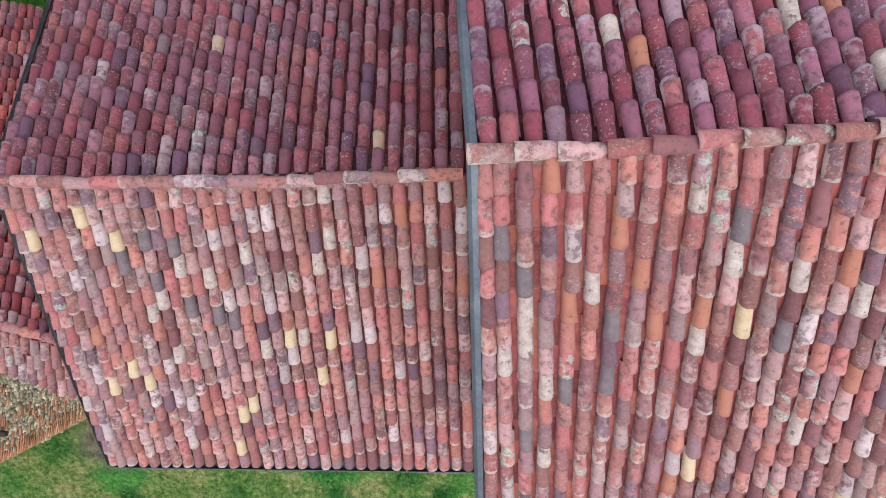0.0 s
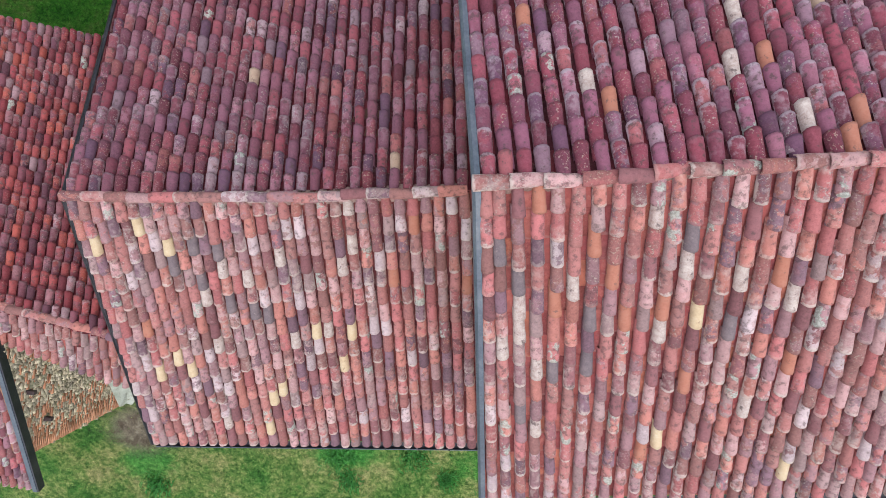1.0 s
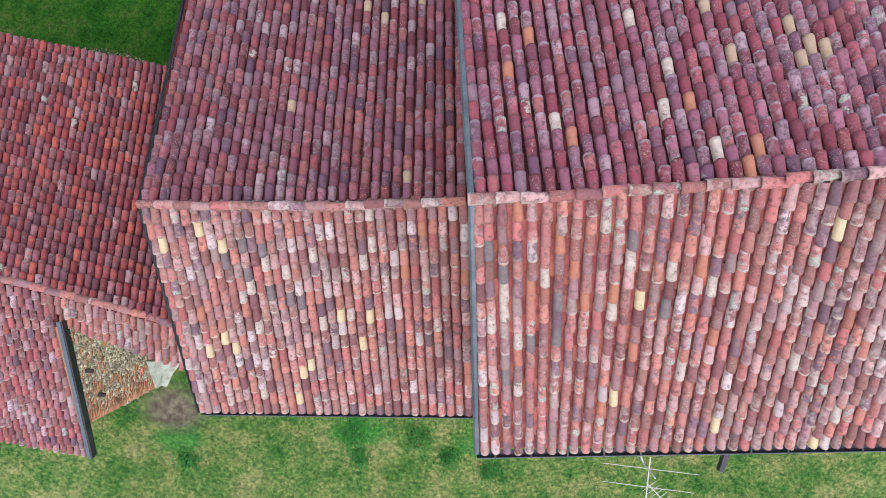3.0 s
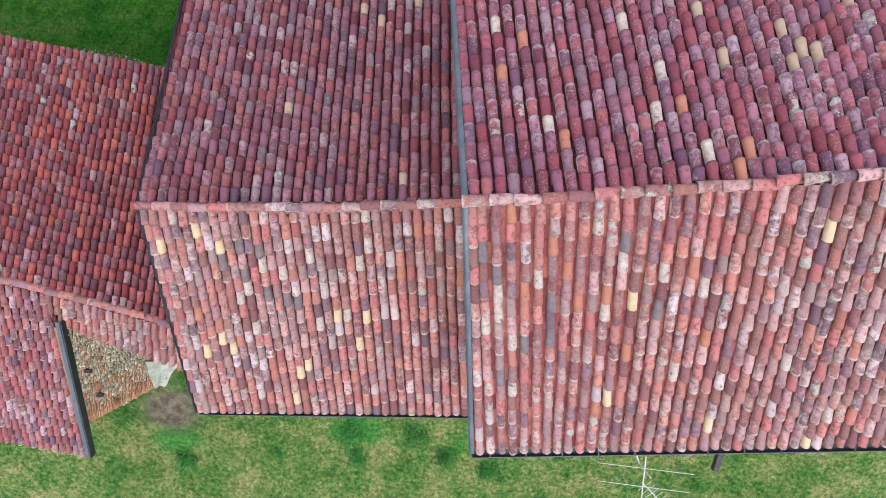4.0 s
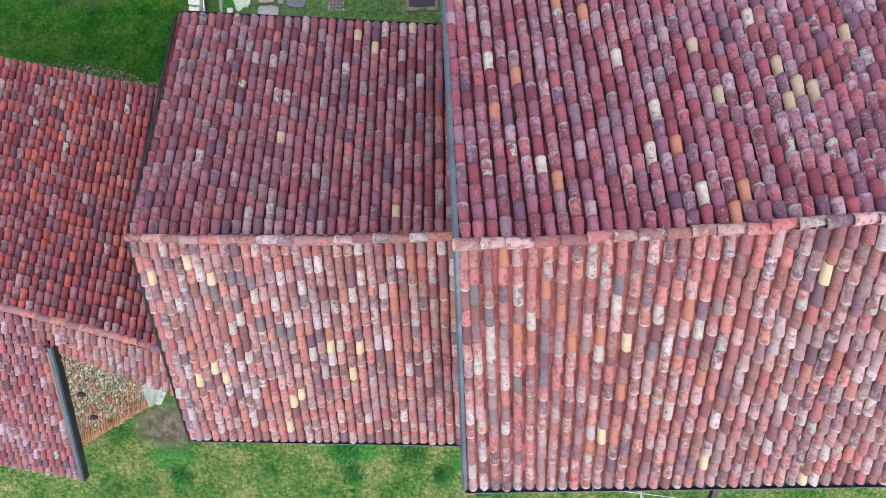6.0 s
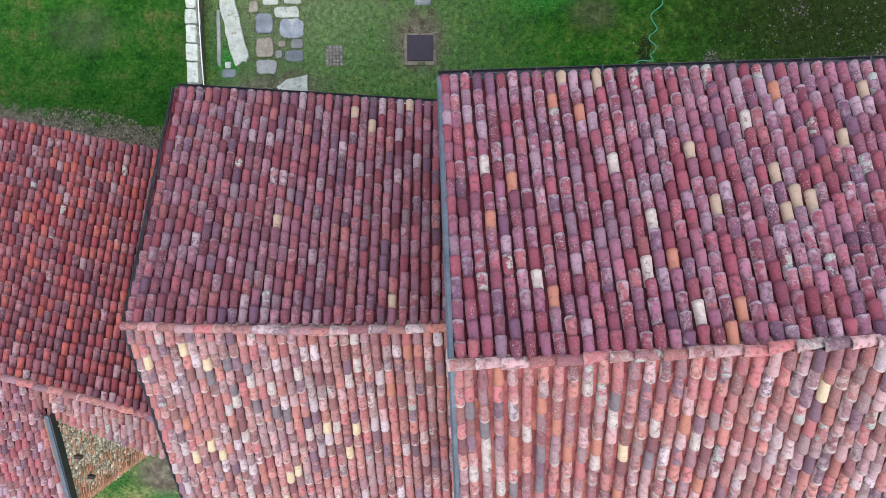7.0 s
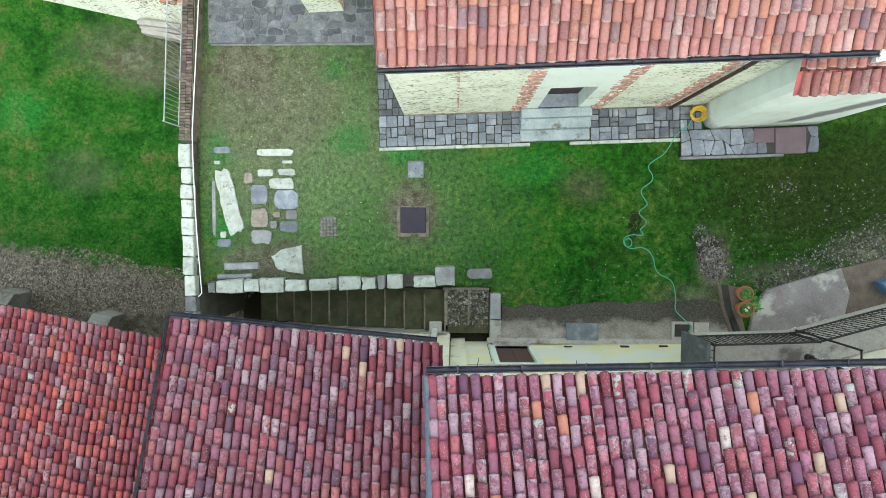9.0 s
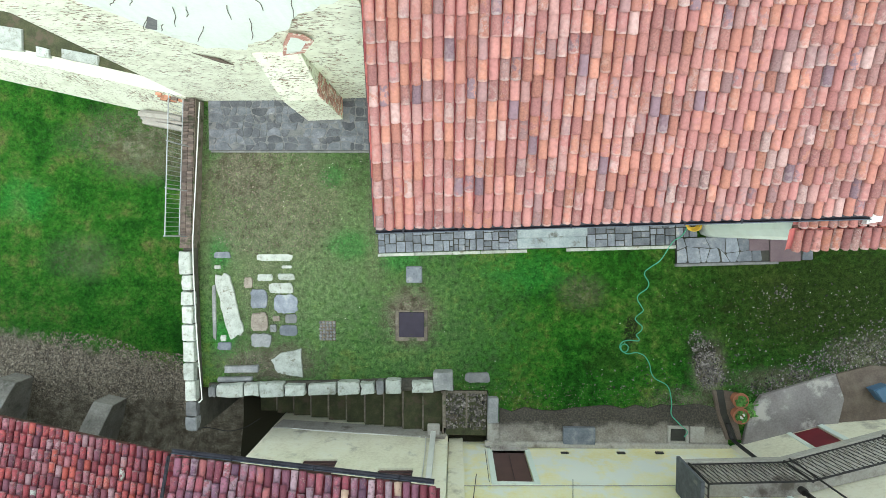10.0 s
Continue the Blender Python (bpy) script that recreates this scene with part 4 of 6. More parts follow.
R_NORTH_CREAM = [(1.89, 4.57), (2.45, 4.64), (3.67, 3.37), (4.84, 3.15), (3.92, 2.63), (5.05, 2.81), (5.27, 2.59), (4.85, 2.52), (5.80, 3.51), (6.36, 4.40)]
R_NORTH_ORANGE = [(2.09, 4.04), (1.69, 4.08), (0.69, 2.42), (1.06, 2.85), (1.50, 1.38), (3.92, 1.21), (3.17, 1.81), (3.73, 1.01), (5.07, 4.31)]
R_NORTH_PALE = [(4.59, 3.78), (1.31, 1.44), (2.96, 2.28), (2.56, 3.10), (2.90, 1.74), (0.74, 3.17), (3.39, 1.14)]
R_SOUTH_CREAM = [(2.58, -0.66), (2.48, -2.48), (4.17, -3.03), (5.87, -3.13), (5.03, 0.19)]
R_SOUTH_PALE = [(0.68, -1.01), (0.65, -0.68), (1.21, -0.44), (2.19, -0.93), (1.97, 0.23), (2.35, -0.11), (3.0, -0.4), (3.41, -1.91), (3.55, -0.61), (0.88, -1.51), (0.46, -1.21), (0.93, -2.12), (6.2, -2.8), (5.2, -1.76)]
R_SOUTH_SLATE = [(0.63, -0.37), (1.42, -0.76), (0.43, 0.08), (1.42, -1.21), (2.34, 0.25), (0.71, -1.87), (1.09, -1.52), (2.95, -0.93)]
R_SOUTH_ORANGE = [(1.04, -0.72), (1.81, -0.65), (1.59, -0.22), (2.16, -0.63), (0.8, 0.42), (3.74, -1.22), (3.38, -0.16), (2.61, -1.58), (2.32, -2.67), (1.44, 0.18)]
L_SOUTH_CREAM = [(-4.74, 0.27), (-4.3, 0.03), (-5.3, 0.0), (-4.94, -1.35), (-4.7, -1.79), (-4.52, -2.02), (-4.96, -2.27), (-2.24, -1.45), (-1.66, -1.4), (-1.88, -1.85), (-3.15, -2.54), (-2.99, -2.53), (-3.35, -3.43)]
L_SOUTH_PALE = [(-3.53, -0.43), (-3.17, -0.44), (-1.69, -0.42), (-3.92, -1.68), (-2.59, -1.46), (-2.03, -1.46), (-2.6, -0.05), (-3.94, -0.86), (-1.62, 0.39), (-1.45, 0.05), (-4.02, -3.19)]
L_SOUTH_SLATE = [(-3.52, -1.02), (-3.14, -1.02), (-2.94, -1.04), (-0.95, -0.6), (-3.94, -0.15), (-3.55, -0.08), (-4.36, -0.41), (-3.96, -0.6)]
L_SOUTH_ORANGE = [(-0.97, -0.37), (-0.67, 0.38), (0.14, -0.67), (-5.1, -1.3)]
L_NORTH_CREAM = [(-3.11, 2.25), (-0.97, 0.93), (-0.80, 0.93), (-1.78, 4.48), (-0.75, 4.65), (-1.44, 4.08)]
tall_house()


def middle_house():
    house = thing("middle_house", "lower old house between, mottled clay tiles, grey plaster walls", "house")
    nl, nr = (-5.55, 5.15, 3.96), (0.02, 4.72, 4.26)
    rl, rr = (-5.53, 0.60, 5.82), (0.10, 0.65, 6.02)
    sl, sr = (-5.56, -3.73, 3.74), (0.38, -3.65, 4.02)
    z_low = -2.6
    m = Matrix.Translation((-5.08, 4.02, 0)) @ Matrix.Rotation(radians(1.1), 4, "Z")
    part("front_wall", pierced_wall(5.33, (z_low, 4.1), 0.4, [(1.60, 2.50, 1.50, 2.5), (3.62, 4.50, 2.05, 3.1)], m), pale_wall, house, "stained grey-white plaster")
    for x0, x1, z0, z1 in ((1.60, 2.50, 1.50, 2.5), (3.62, 4.50, 2.05, 3.1)):
        win = part("window", box(x0 + 0.003, x1 - 0.003, -0.09, -0.05, z0 + 0.003, z1 - 0.003, m=m), dark_door, house, "small dark window under the eave")
        n = 7
        for k in range(n):
            z = z0 + (z1 - z0) * (k + 0.5) / n
            part("slat", box(x0 + 0.04, x1 - 0.04, -0.048, -0.025, z - 0.03, z + 0.02, m=m), brown_door, win)
    part("rear_wall", box(-5.25, 0.25, -3.3, -2.9, -2.2, 3.7), pale_wall, house)
    part("gable_wall", gable((-5.08, 4.02), (-5.10, -3.3), 0.4, z_low, 4.0, 3.65, 5.55, 0.48, 1), pale_wall, house)
    north = deck(house, "north_roof", [nl, nr, rr, rl])
    south = deck(house, "south_roof", [sl, sr, rr, rl])
    tiled_slope(north, nl, nr, rl, rr, north_kit, tile_north, 31, columns=(0.127, 0.1816, -0.03, 0.1875), inset=0.02, exposure=0.295, stagger=0.8, near=lambda x, y: y < 4.6, marks=marked(cream_dim=L_NORTH_CREAM))
    tiled_slope(south, sl, sr, rl, rr, old_kit, tile_old, 32, columns=(-0.044, 0.1891, -0.017, 0.182), inset=0.02, exposure=0.295, stagger=0.8, bedding=tile_bed_shaded, near=lambda x, y: y > -3.2, marks=marked(cream=L_SOUTH_CREAM, pale=L_SOUTH_PALE, slate=L_SOUTH_SLATE, orange=L_SOUTH_ORANGE))
    ridge_line(north, [(-5.60, 0.60, 5.89), (-2.5, 0.56, 6.04), (0.06, 0.66, 6.10)], tile_old, 33)
    gutter(house, (-5.65, 5.285, 3.92), (0.03, 4.85, 4.22), dark_metal, 0.9, 0.052)
    gutter(house, (-5.66, -3.885, 3.69), (0.42, -3.805, 3.97), dark_metal, 0.58, 0.065)
    bm = bmesh.new()
    pts = [(-5.65, 5.22, 4.02), (-5.63, 0.6, 5.89), (-5.66, -3.86, 3.79)]
    rows = [[bm.verts.new(Vector(p) + Vector(o)) for o in ((-0.03, 0, -0.16), (-0.03, 0, 0.02), (0.0, 0, 0.035), (0.035, 0, 0.02))] for p in pts]
    for r0, r1 in zip(rows, rows[1:]):
        for k in range(3):
            bm.faces.new((r0[k], r0[k + 1], r1[k + 1], r1[k]))
    bmesh.ops.solidify(bm, geom=bm.faces[:], thickness=0.004)
    part("verge_flashing", bm, dark_metal, house, "dark sheet metal verge")
    # pale square downpipe and cable on the front
    pipe = part("downpipe", box(-0.24, -0.10, 4.13, 4.27, 0.0, 3.95, 0.012), white_pipe, house, "pale painted square downpipe")
    part("shoe", box(-0.34, 0.02, 4.12, 4.45, -0.10, 0.03, 0.03), concrete, pipe)
    part("cable", tube(smooth_path([(-5.0, 4.04, -0.7), (-3.2, 4.075, -0.30), (-1.2, 4.11, 0.0), (-0.55, 4.125, 0.12), (-0.36, 4.13, 0.4), (-0.34, 4.13, 3.7)], 5), 0.014, 6), white_pipe, house, "pale surface cable")
    part("foot_band", box(0.0, 5.3, 0.002, 0.03, -0.75, -0.12, m=m @ Matrix.Translation((0, 0, -0.55)) @ Matrix.Rotation(radians(-10.0), 4, "Y")), concrete, house, "damp grey cement at the foot")
    return house


middle_house()


def low_house():
    """The long low house, turned against the others, with the wing whose gable end shows bare field stone."""
    house = thing("low_house", "long low stone house with a weathered dark red tile roof", "house")
    nl, nr = (-16.5, 6.08, 1.50), (-5.75, 3.88, 1.50)
    rl, rr = (-16.5, 0.62, 3.50), (-5.75, -2.10, 3.50)
    north = deck(house, "north_roof", [nl, nr, rr, rl])
    part("north_wall", box(0, 10.6, -2.2, -1.8, -3.4, 1.9, m=Matrix.Translation((-16.3, 5.5, 0)) @ Matrix.Rotation(radians(-11.6), 4, "Z")), damp_stone, house)
    tiled_slope(north, nl, nr, rl, rr, dark_kit, tile_dark, 41, pitch=0.18, exposure=0.285, stagger=0.35, near=lambda x, y: x > -10.5 and y < 4.0)
    ridge_line(north, [(-16.5, 0.62, 3.55), (-10.1, -0.95, 3.57), (-7.55, -1.58, 3.55), (-5.85, -2.10, 3.50)], tile_old, 43, radius=0.085, bed_half=0.14)
    # short south slope over the gap
    el, er = (-9.42, -1.90, 3.05), (-5.95, -3.14, 3.0)
    srl, srr = (-9.2, -1.17, 3.48), (-5.75, -2.12, 3.48)
    short = deck(house, "south_roof", [el, er, srr, srl])
    tiled_slope(short, el, er, srl, srr, small_kit, tile_old, 44, bedding=tile_bed, pitch=0.185, exposure=0.3, stagger=0.8, loose=1.6)
    # the wing
    wl, wr = (-16.5, -4.55, 1.62), (-9.66, -5.72, 1.62)
    tl, tr = (-16.5, 0.55, 3.46), (-9.18, -1.20, 3.46)
    wing = deck(house, "wing_roof", [wl, wr, tr, tl])
    tiled_slope(wing, wl, wr, tl, tr, wing_kit, tile_wing, 45, pitch=0.185, exposure=0.29, near=lambda x, y: x > -12.2)
    a, b = Vector((-9.55, -5.82, 1.72)), Vector((-9.02, -1.93, 3.36))
    way = (b - a).normalized()
    across = way.cross(Vector((0, 0, 1))).normalized()
    m = Matrix.Translation(a) @ Matrix((across, way, across.cross(way))).transposed().to_4x4()
    part("barge_board", box(-0.075, 0.03, 0, (b - a).length, 0.02, 0.055, 0.006, m=m), lead, house, "blue-grey metal capping along the gable")
    part("barge_side", box(0.031, 0.062, 0, (b - a).length, -0.14, 0.04, 0.004, m=m), dark_metal, house, "dark metal fascia")
    # end wall of bare field stone with brick corner
    s, e = Vector((-9.44, -4.82)), Vector((-9.03, -2.15))
    way2 = (e - s).normalized()
    m4 = Matrix.Translation((s.x, s.y, 0)) @ Matrix.Rotation(math.atan2(way2.y, way2.x), 4, "Z")
    bm = box(0, (e - s).length, 0.0, 0.35, -2.0, 3.0)
    for v in bm.verts:
        if v.co.z > 0:
            v.co.z = 2.08 if v.co.x < 0.5 else 3.16
        v.co = m4 @ v.co
    wall = part("end_wall", bm, rubble_bed, house, "bare field stone with an orange brick corner")
    rng = random.Random(46)
    stones, bricks = [], []
    z = -1.75
    cube_v = np.array([(x, y, zz) for x in (-1, 1) for y in (-1, 1) for zz in (-1, 1)], float)
    cube_f = [(0, 1, 3, 2), (4, 6, 7, 5), (0, 4, 5, 1), (2, 3, 7, 6), (0, 2, 6, 4), (1, 5, 7, 3)]
    length = (e - s).length
    while z < 3.2:
        x = rng.uniform(-0.05, 0.0)
        while x < length:
            w = rng.uniform(0.05, 0.11)
            if z < 2.06 + 0.395 * x:
                corner = (x < 0.16 + 0.14 * (int((z + 2) / 0.07) % 2) and rng.random() < 0.7) or (x < 0.9 and rng.random() < 0.15) or (z > 1.5 and rng.random() < 0.10)
                if corner:
                    v = cube_v * (0.105, 0.03, 0.026) + np.array([[rng.uniform(-0.006, 0.006) for _ in range(3)] for _ in range(8)])
                    bricks.append((v, cube_f, m4 @ Matrix.Translation((max(x, 0.0) + 0.11, -0.015 + rng.uniform(-0.012, 0.006), z + 0.03)) @ Matrix.Rotation(rng.uniform(-0.12, 0.12), 4, "Y")))
                else:
                    v = cube_v * (w * 0.56, 0.03, rng.uniform(0.028, 0.05))
                    front = v[:, 1] < 0
                    v[front] *= (rng.uniform(0.7, 0.95), 1, rng.uniform(0.7, 0.95))
                    v += np.array([[rng.uniform(-0.014, 0.014) for _ in range(3)] for _ in range(8)])
                    stones.append((v, cube_f, m4 @ Matrix.Translation((x + w / 2, -0.005 + rng.uniform(-0.016, 0.012), z + rng.uniform(0.01, 0.06))) @ Matrix.Rotation(rng.uniform(-0.9, 0.9), 4, "Y")))
            x += w * rng.uniform(0.75, 1.0)
        z += 0.062
    joined("rubble", stones, rubble_mat, wall)
    joined("brick_corner", bricks, quoin_brick, wall)
    bm = bmesh.new()
    crest = [m4 @ Vector(p) for p in ((0.02, -0.03, -1.0), (0.55, -0.03, -0.62), (1.07, -0.03, -0.27))]
    foot = [Vector(p) for p in ((-9.34, -4.86, -1.5), (-8.95, -4.46, -1.5), (-8.72, -4.12, -1.5))]
    rng = random.Random(48)
    rows = [[bm.verts.new(c.lerp(f, t) + Vector((rng.uniform(-0.03, 0.03), rng.uniform(-0.03, 0.03), rng.uniform(-0.02, 0.05) - 0.12 * math.sin(math.pi * t))) * (0 < t)) for t in (0, 0.35, 0.7, 1.0)] for c, f in zip(crest, foot)]
    for r0, r1 in zip(rows, rows[1:]):
        for k in range(3):
            bm.faces.new((r0[k], r0[k + 1], r1[k + 1], r1[k]))
    bmesh.ops.recalc_face_normals(bm, faces=bm.faces)
    bmesh.ops.solidify(bm, geom=bm.faces[:], thickness=0.06)
    part("plaster_skirt", bm, pale_stone, wall, "broken white plaster skirt at the foot")
    for x, z in ((1.5, 2.35), (0.7, 1.75)):
        part("joist_end", box(x - 0.045, x + 0.045, -0.20, 0.05, z - 0.05, z + 0.05, 0.006, m=m4), dark_door, house, "dark joist end under the verge")
    part("wing_south_wall", box(-16.3, -9.5, -0.35, 0, -3.0, 1.6, m=Matrix.Translation((-16.3 + 16.1, -4.55, 0)) @ Matrix.Rotation(0, 4, "Z")), rubble_bed, house)
    # two raking buttresses on the north side
    for x, y in ((-11.45, 3.62), (-14.75, 4.35)):
        mb = Matrix.Translation((x, y, 0)) @ Matrix.Rotation(radians(-11.6), 4, "Z")
        bm = bmesh.new()
        prof = [(-1.6, -3.3), (0.55, -3.3), (0.55, -2.25), (0.25, -2.05), (-1.6, -1.0)]
        sides = [[bm.verts.new(mb @ Vector((dx, py, pz))) for py, pz in prof] for dx in (-0.34, 0.34)]
        bm.faces.new(sides[0])
        bm.faces.new(sides[1][::-1])
        for k in range(5):
            bm.faces.new((sides[0][k - 1], sides[1][k - 1], sides[1][k], sides[0][k]))
        bmesh.ops.recalc_face_normals(bm, faces=bm.faces)
        bmesh.ops.bevel(bm, geom=bm.edges[:], offset=0.02, segments=1, affect="EDGES")
        part("buttress", bm, damp_concrete, house, "raking cement buttress")
    return house


low_house()


# ---- the stone house across the yard ----
NT = radians(1.9)
NM = Matrix.Translation((-1.05, 10.25, 0)) @ Matrix.Rotation(NT, 4, "Z")


def stone_house():
    house = thing("stone_house", "limewashed stone house with orange clay tile roof and stone steps", "house")
    # local: x along the front from its corner, y into the house
    front = NM @ Matrix.Rotation(math.pi, 4, "Z") @ Matrix.Translation((-14.0, 0, 0))
    door_x = (3.62, 4.74)
    part("front_wall", pierced_wall(14.0, (-0.3, 5.0), 0.5, [(14.0 - door_x[1], 14.0 - door_x[0], 0.5, 2.56)], front), limewash, house, "limewashed field stone")
    part("side_wall", box(0.08, 0.5, 0.501, 11.0, -0.3, 5.0, m=NM), limewash, house)
    # brick strips and the plain plaster round the door
    bm = bmesh.new()
    for x0, x1, z0, z1 in ((3.28, door_x[0], 0.5, 4.95), (door_x[1], 5.12, 0.5, 4.95), (door_x[0], door_x[1], 2.56, 4.95)):
        box(x0, x1, -0.02, 0.0, z0, z1, bm=bm, m=NM)
    part("door_surround", bm, white_wall, house, "smooth white plaster round the doorway")
    rng = random.Random(51)
    cube_v = np.array([(x, y, z) for x in (-1, 1) for y in (-1, 1) for z in (-1, 1)], float)
    cube_f = [(0, 1, 3, 2), (4, 6, 7, 5), (0, 4, 5, 1), (2, 3, 7, 6), (0, 2, 6, 4), (1, 5, 7, 3)]
    rows = []
    for left, wide in ((3.02, 0.26), (5.12, 0.26), (6.98, 0.20), (1.46, 0.06)):
        z = 0.25
        while z < 4.9:
            x = left - rng.uniform(0, 0.10) * (wide > 0.1)
            while x < left + wide:
                w = min(rng.choice((0.11, 0.17, 0.23)), left + wide - x + 0.05) if wide > 0.1 else wide
                if rng.random() < (0.80 if wide > 0.1 else 0.45):
                    rows.append((cube_v * (w / 2 - 0.006, 0.02, 0.028), cube_f, NM @ Matrix.Translation((x + w / 2, -0.004 + rng.uniform(-0.006, 0.004), z))))
                x += w
            z += 0.068
    joined("brick_band", rows, brick, house, "strips of red brick set in the wall")
    for x0 in (door_x[0] + 0.001, door_x[1] - 0.013):
        part("reveal", box(x0, x0 + 0.012, -0.018, 0.335, 0.517, 2.555, m=NM), white_wall, house, "white plastered door reveal")
    leaf = part("door", box(door_x[0], door_x[1], 0.34, 0.39, 0.5, 2.55, m=NM), dark_door, house, "dark brown double door set back in its reveal")
    part("door_edge", box(4.17, 4.19, 0.325, 0.338, 0.52, 2.54, m=NM), brown_door, leaf)
    part("threshold", box(door_x[0] + 0.003, door_x[1] - 0.003, 0.0, 0.335, 0.38, 0.515, m=NM), blue_stone, house, "blue-grey stone threshold")
    part("foot_course", box(0.0, 3.2, -0.03, 0.0, -0.1, 0.16, m=NM), moss_stone, house, "bare damp stone at the foot")
    part("foot_course", box(5.15, 7.9, -0.03, 0.0, -0.1, 0.16, m=NM), moss_stone, house)
    # roof
    nl, nr = NM @ Vector((0.0, -0.10, 5.02)), NM @ Vector((14.0, -0.10, 5.02))
    tl, tr = NM @ Vector((0.26, 6.2, 7.65)), NM @ Vector((14.26, 6.2, 7.65))
    south = deck(house, "south_roof", [nl, nr, tr, tl])
    tiled_slope(south, nl, nr, tl, tr, new_kit, tile_new, 52, bedding=tile_bed, columns=(0.078, 0.1821, 0.078, 0.1821), inset=0.065, exposure=0.33, stagger=0.3, loose=0.8, near=lambda x, y: x < 5.0 and y < 12.6)
    bl, br = NM @ Vector((0.60, 12.4, 5.02)), NM @ Vector((14.0, 12.4, 5.02))
    back = deck(house, "north_roof", [bl, br, tr, tl])
    tiled_slope(back, bl, br, tl, tr, new_kit, tile_new, 53, pitch=0.183, exposure=0.33, stagger=0.3, loose=0.8)
    ridge_line(south, [tl + Vector((0, 0, 0.07)), tr + Vector((0, 0, 0.07))], tile_new, 54)
    a, b = NM @ Vector((-0.03, -0.20, 5.0)), NM @ Vector((9.15, -0.20, 5.0))
    gutter(house, a, b, dark_metal, 1.05, 0.055)
    part("verge_board", box(-0.075, -0.045, -0.12, 6.2, -0.1, 0.05, m=NM @ Matrix.Translation((0, 0, 4.93)) @ Matrix.Rotation(radians(-2.6), 4, "Z") @ Matrix.Rotation(math.atan2(2.63, 6.3), 4, "X")), dark_door, house)
    pipe = part("downpipe", tube([NM @ Vector(p) for p in ((7.27, -0.09, 0.25), (7.27, -0.09, 4.7), (7.27, -0.18, 4.93))], 0.045, 10), brown_pipe, house, "dark brown round downpipe", True)
    for z in (1.2, 2.6, 4.0):
        part("clip", tube([NM @ Vector((7.27, -0.09, z - 0.02)), NM @ Vector((7.27, -0.09, z + 0.02))], 0.052, 10), iron, pipe)
    # projecting plastered bay under its own strip of roof
    bay = slab([(8.22, 0.02), (8.22, -0.42), (8.30, -0.58), (8.48, -0.66), (11.33, -0.62), (11.36, 0.02)], 0.05, 4.3)
    bmesh.ops.transform(bay, matrix=NM, verts=bay.verts)
    part("bay_wall", bay, bay_plaster, house, "white plastered bay with grey streaks")
    el, er = NM @ Vector((7.98, -0.74, 4.46)), NM @ Vector((14.0, -0.74, 4.46))
    ul, ur = NM @ Vector((7.98, -0.02, 4.80)), NM @ Vector((14.0, -0.02, 4.80))
    low = deck(house, "bay_roof", [el, er, ur, ul], 0.08)
    tiled_slope(low, el, er, ul, ur, bay_kit, tile_bay, 55, bedding=tile_bed, pitch=0.183, exposure=0.33, stagger=0.2, loose=0.8)
    part("mortar_lump", slab([((NM @ Vector((px, py, 0))).x, (NM @ Vector((px, py, 0))).y) for px, py in ((9.10, -0.34), (9.38, -0.30), (9.42, -0.10), (9.15, -0.06))], 4.72, 4.98, 0.03), white_pipe, house, "white mortar lump at the gutter's end")
    part("cable", tube(smooth_path([NM @ Vector(p) for p in ((8.16, -0.03, 4.7), (8.16, -0.03, 2.0), (8.16, -0.05, 1.0), (8.10, -0.10, 0.85), (8.13, -0.14, 0.7))], 5), 0.016, 6), white_pipe, house, "white cable in the corner")
    return house


stone_house()


def flags(name, label, category, x0, x1, y0, y1, m, size, material, seed, z=0.07, gap=(0.010, 0.020), skip=None, skew=0.009, bedding=None):
    """Paving of rough squared stones on a dark bed, split unevenly from the whole; each stone is a part."""
    rng = random.Random(seed)
    top = thing(name, label, category, kind="structure")
    part("bed", box(x0, x1, y0, y1, -0.2, z - 0.022, m=m), bedding or joint_dark, top)
    stones, todo = [], [(x0, x1, y0, y1)]
    while todo:
        a, b, c, d = todo.pop()
        w, h = b - a, d - c
        if w * h < rng.uniform(*size) and max(w, h) < 2.4 * min(w, h):
            stones.append((a, b, c, d))
            continue
        cut = rng.uniform(0.36, 0.64)
        if w > h * rng.uniform(0.8, 1.25):
            todo += [(a, a + w * cut, c, d), (a + w * cut, b, c, d)]
        else:
            todo += [(a, b, c, c + h * cut), (a, b, c + h * cut, d)]
    for a, b, c, d in stones:
        if skip and skip((a + b) / 2, (c + d) / 2):
            continue
        g = rng.uniform(*gap)
        a, b, c, d = a + g, b - g, c + g, d - g
        k = min(b - a, d - c) * 0.12
        outline = []
        for px, py, ux, uy in ((a, c, 1, 1), (b, c, -1, 1), (b, d, -1, -1), (a, d, 1, -1)):
            px, py = px + ux * rng.uniform(0, skew * 1.6), py + uy * rng.uniform(0, skew * 1.6)
            t0, t1 = k * rng.uniform(0.1, 1.0), k * rng.uniform(0.1, 1.0)
            first, second = (px, py + uy * t0), (px + ux * t1, py)
            outline += [first, second] if ux * uy > 0 else [second, first]
        bm = slab(outline, z - 0.08, z + rng.uniform(-0.014, 0.012), 0.006, 0.005, rng)
        bmesh.ops.transform(bm, matrix=m, verts=bm.verts)
        part("stone", bm, material, top)
    return top


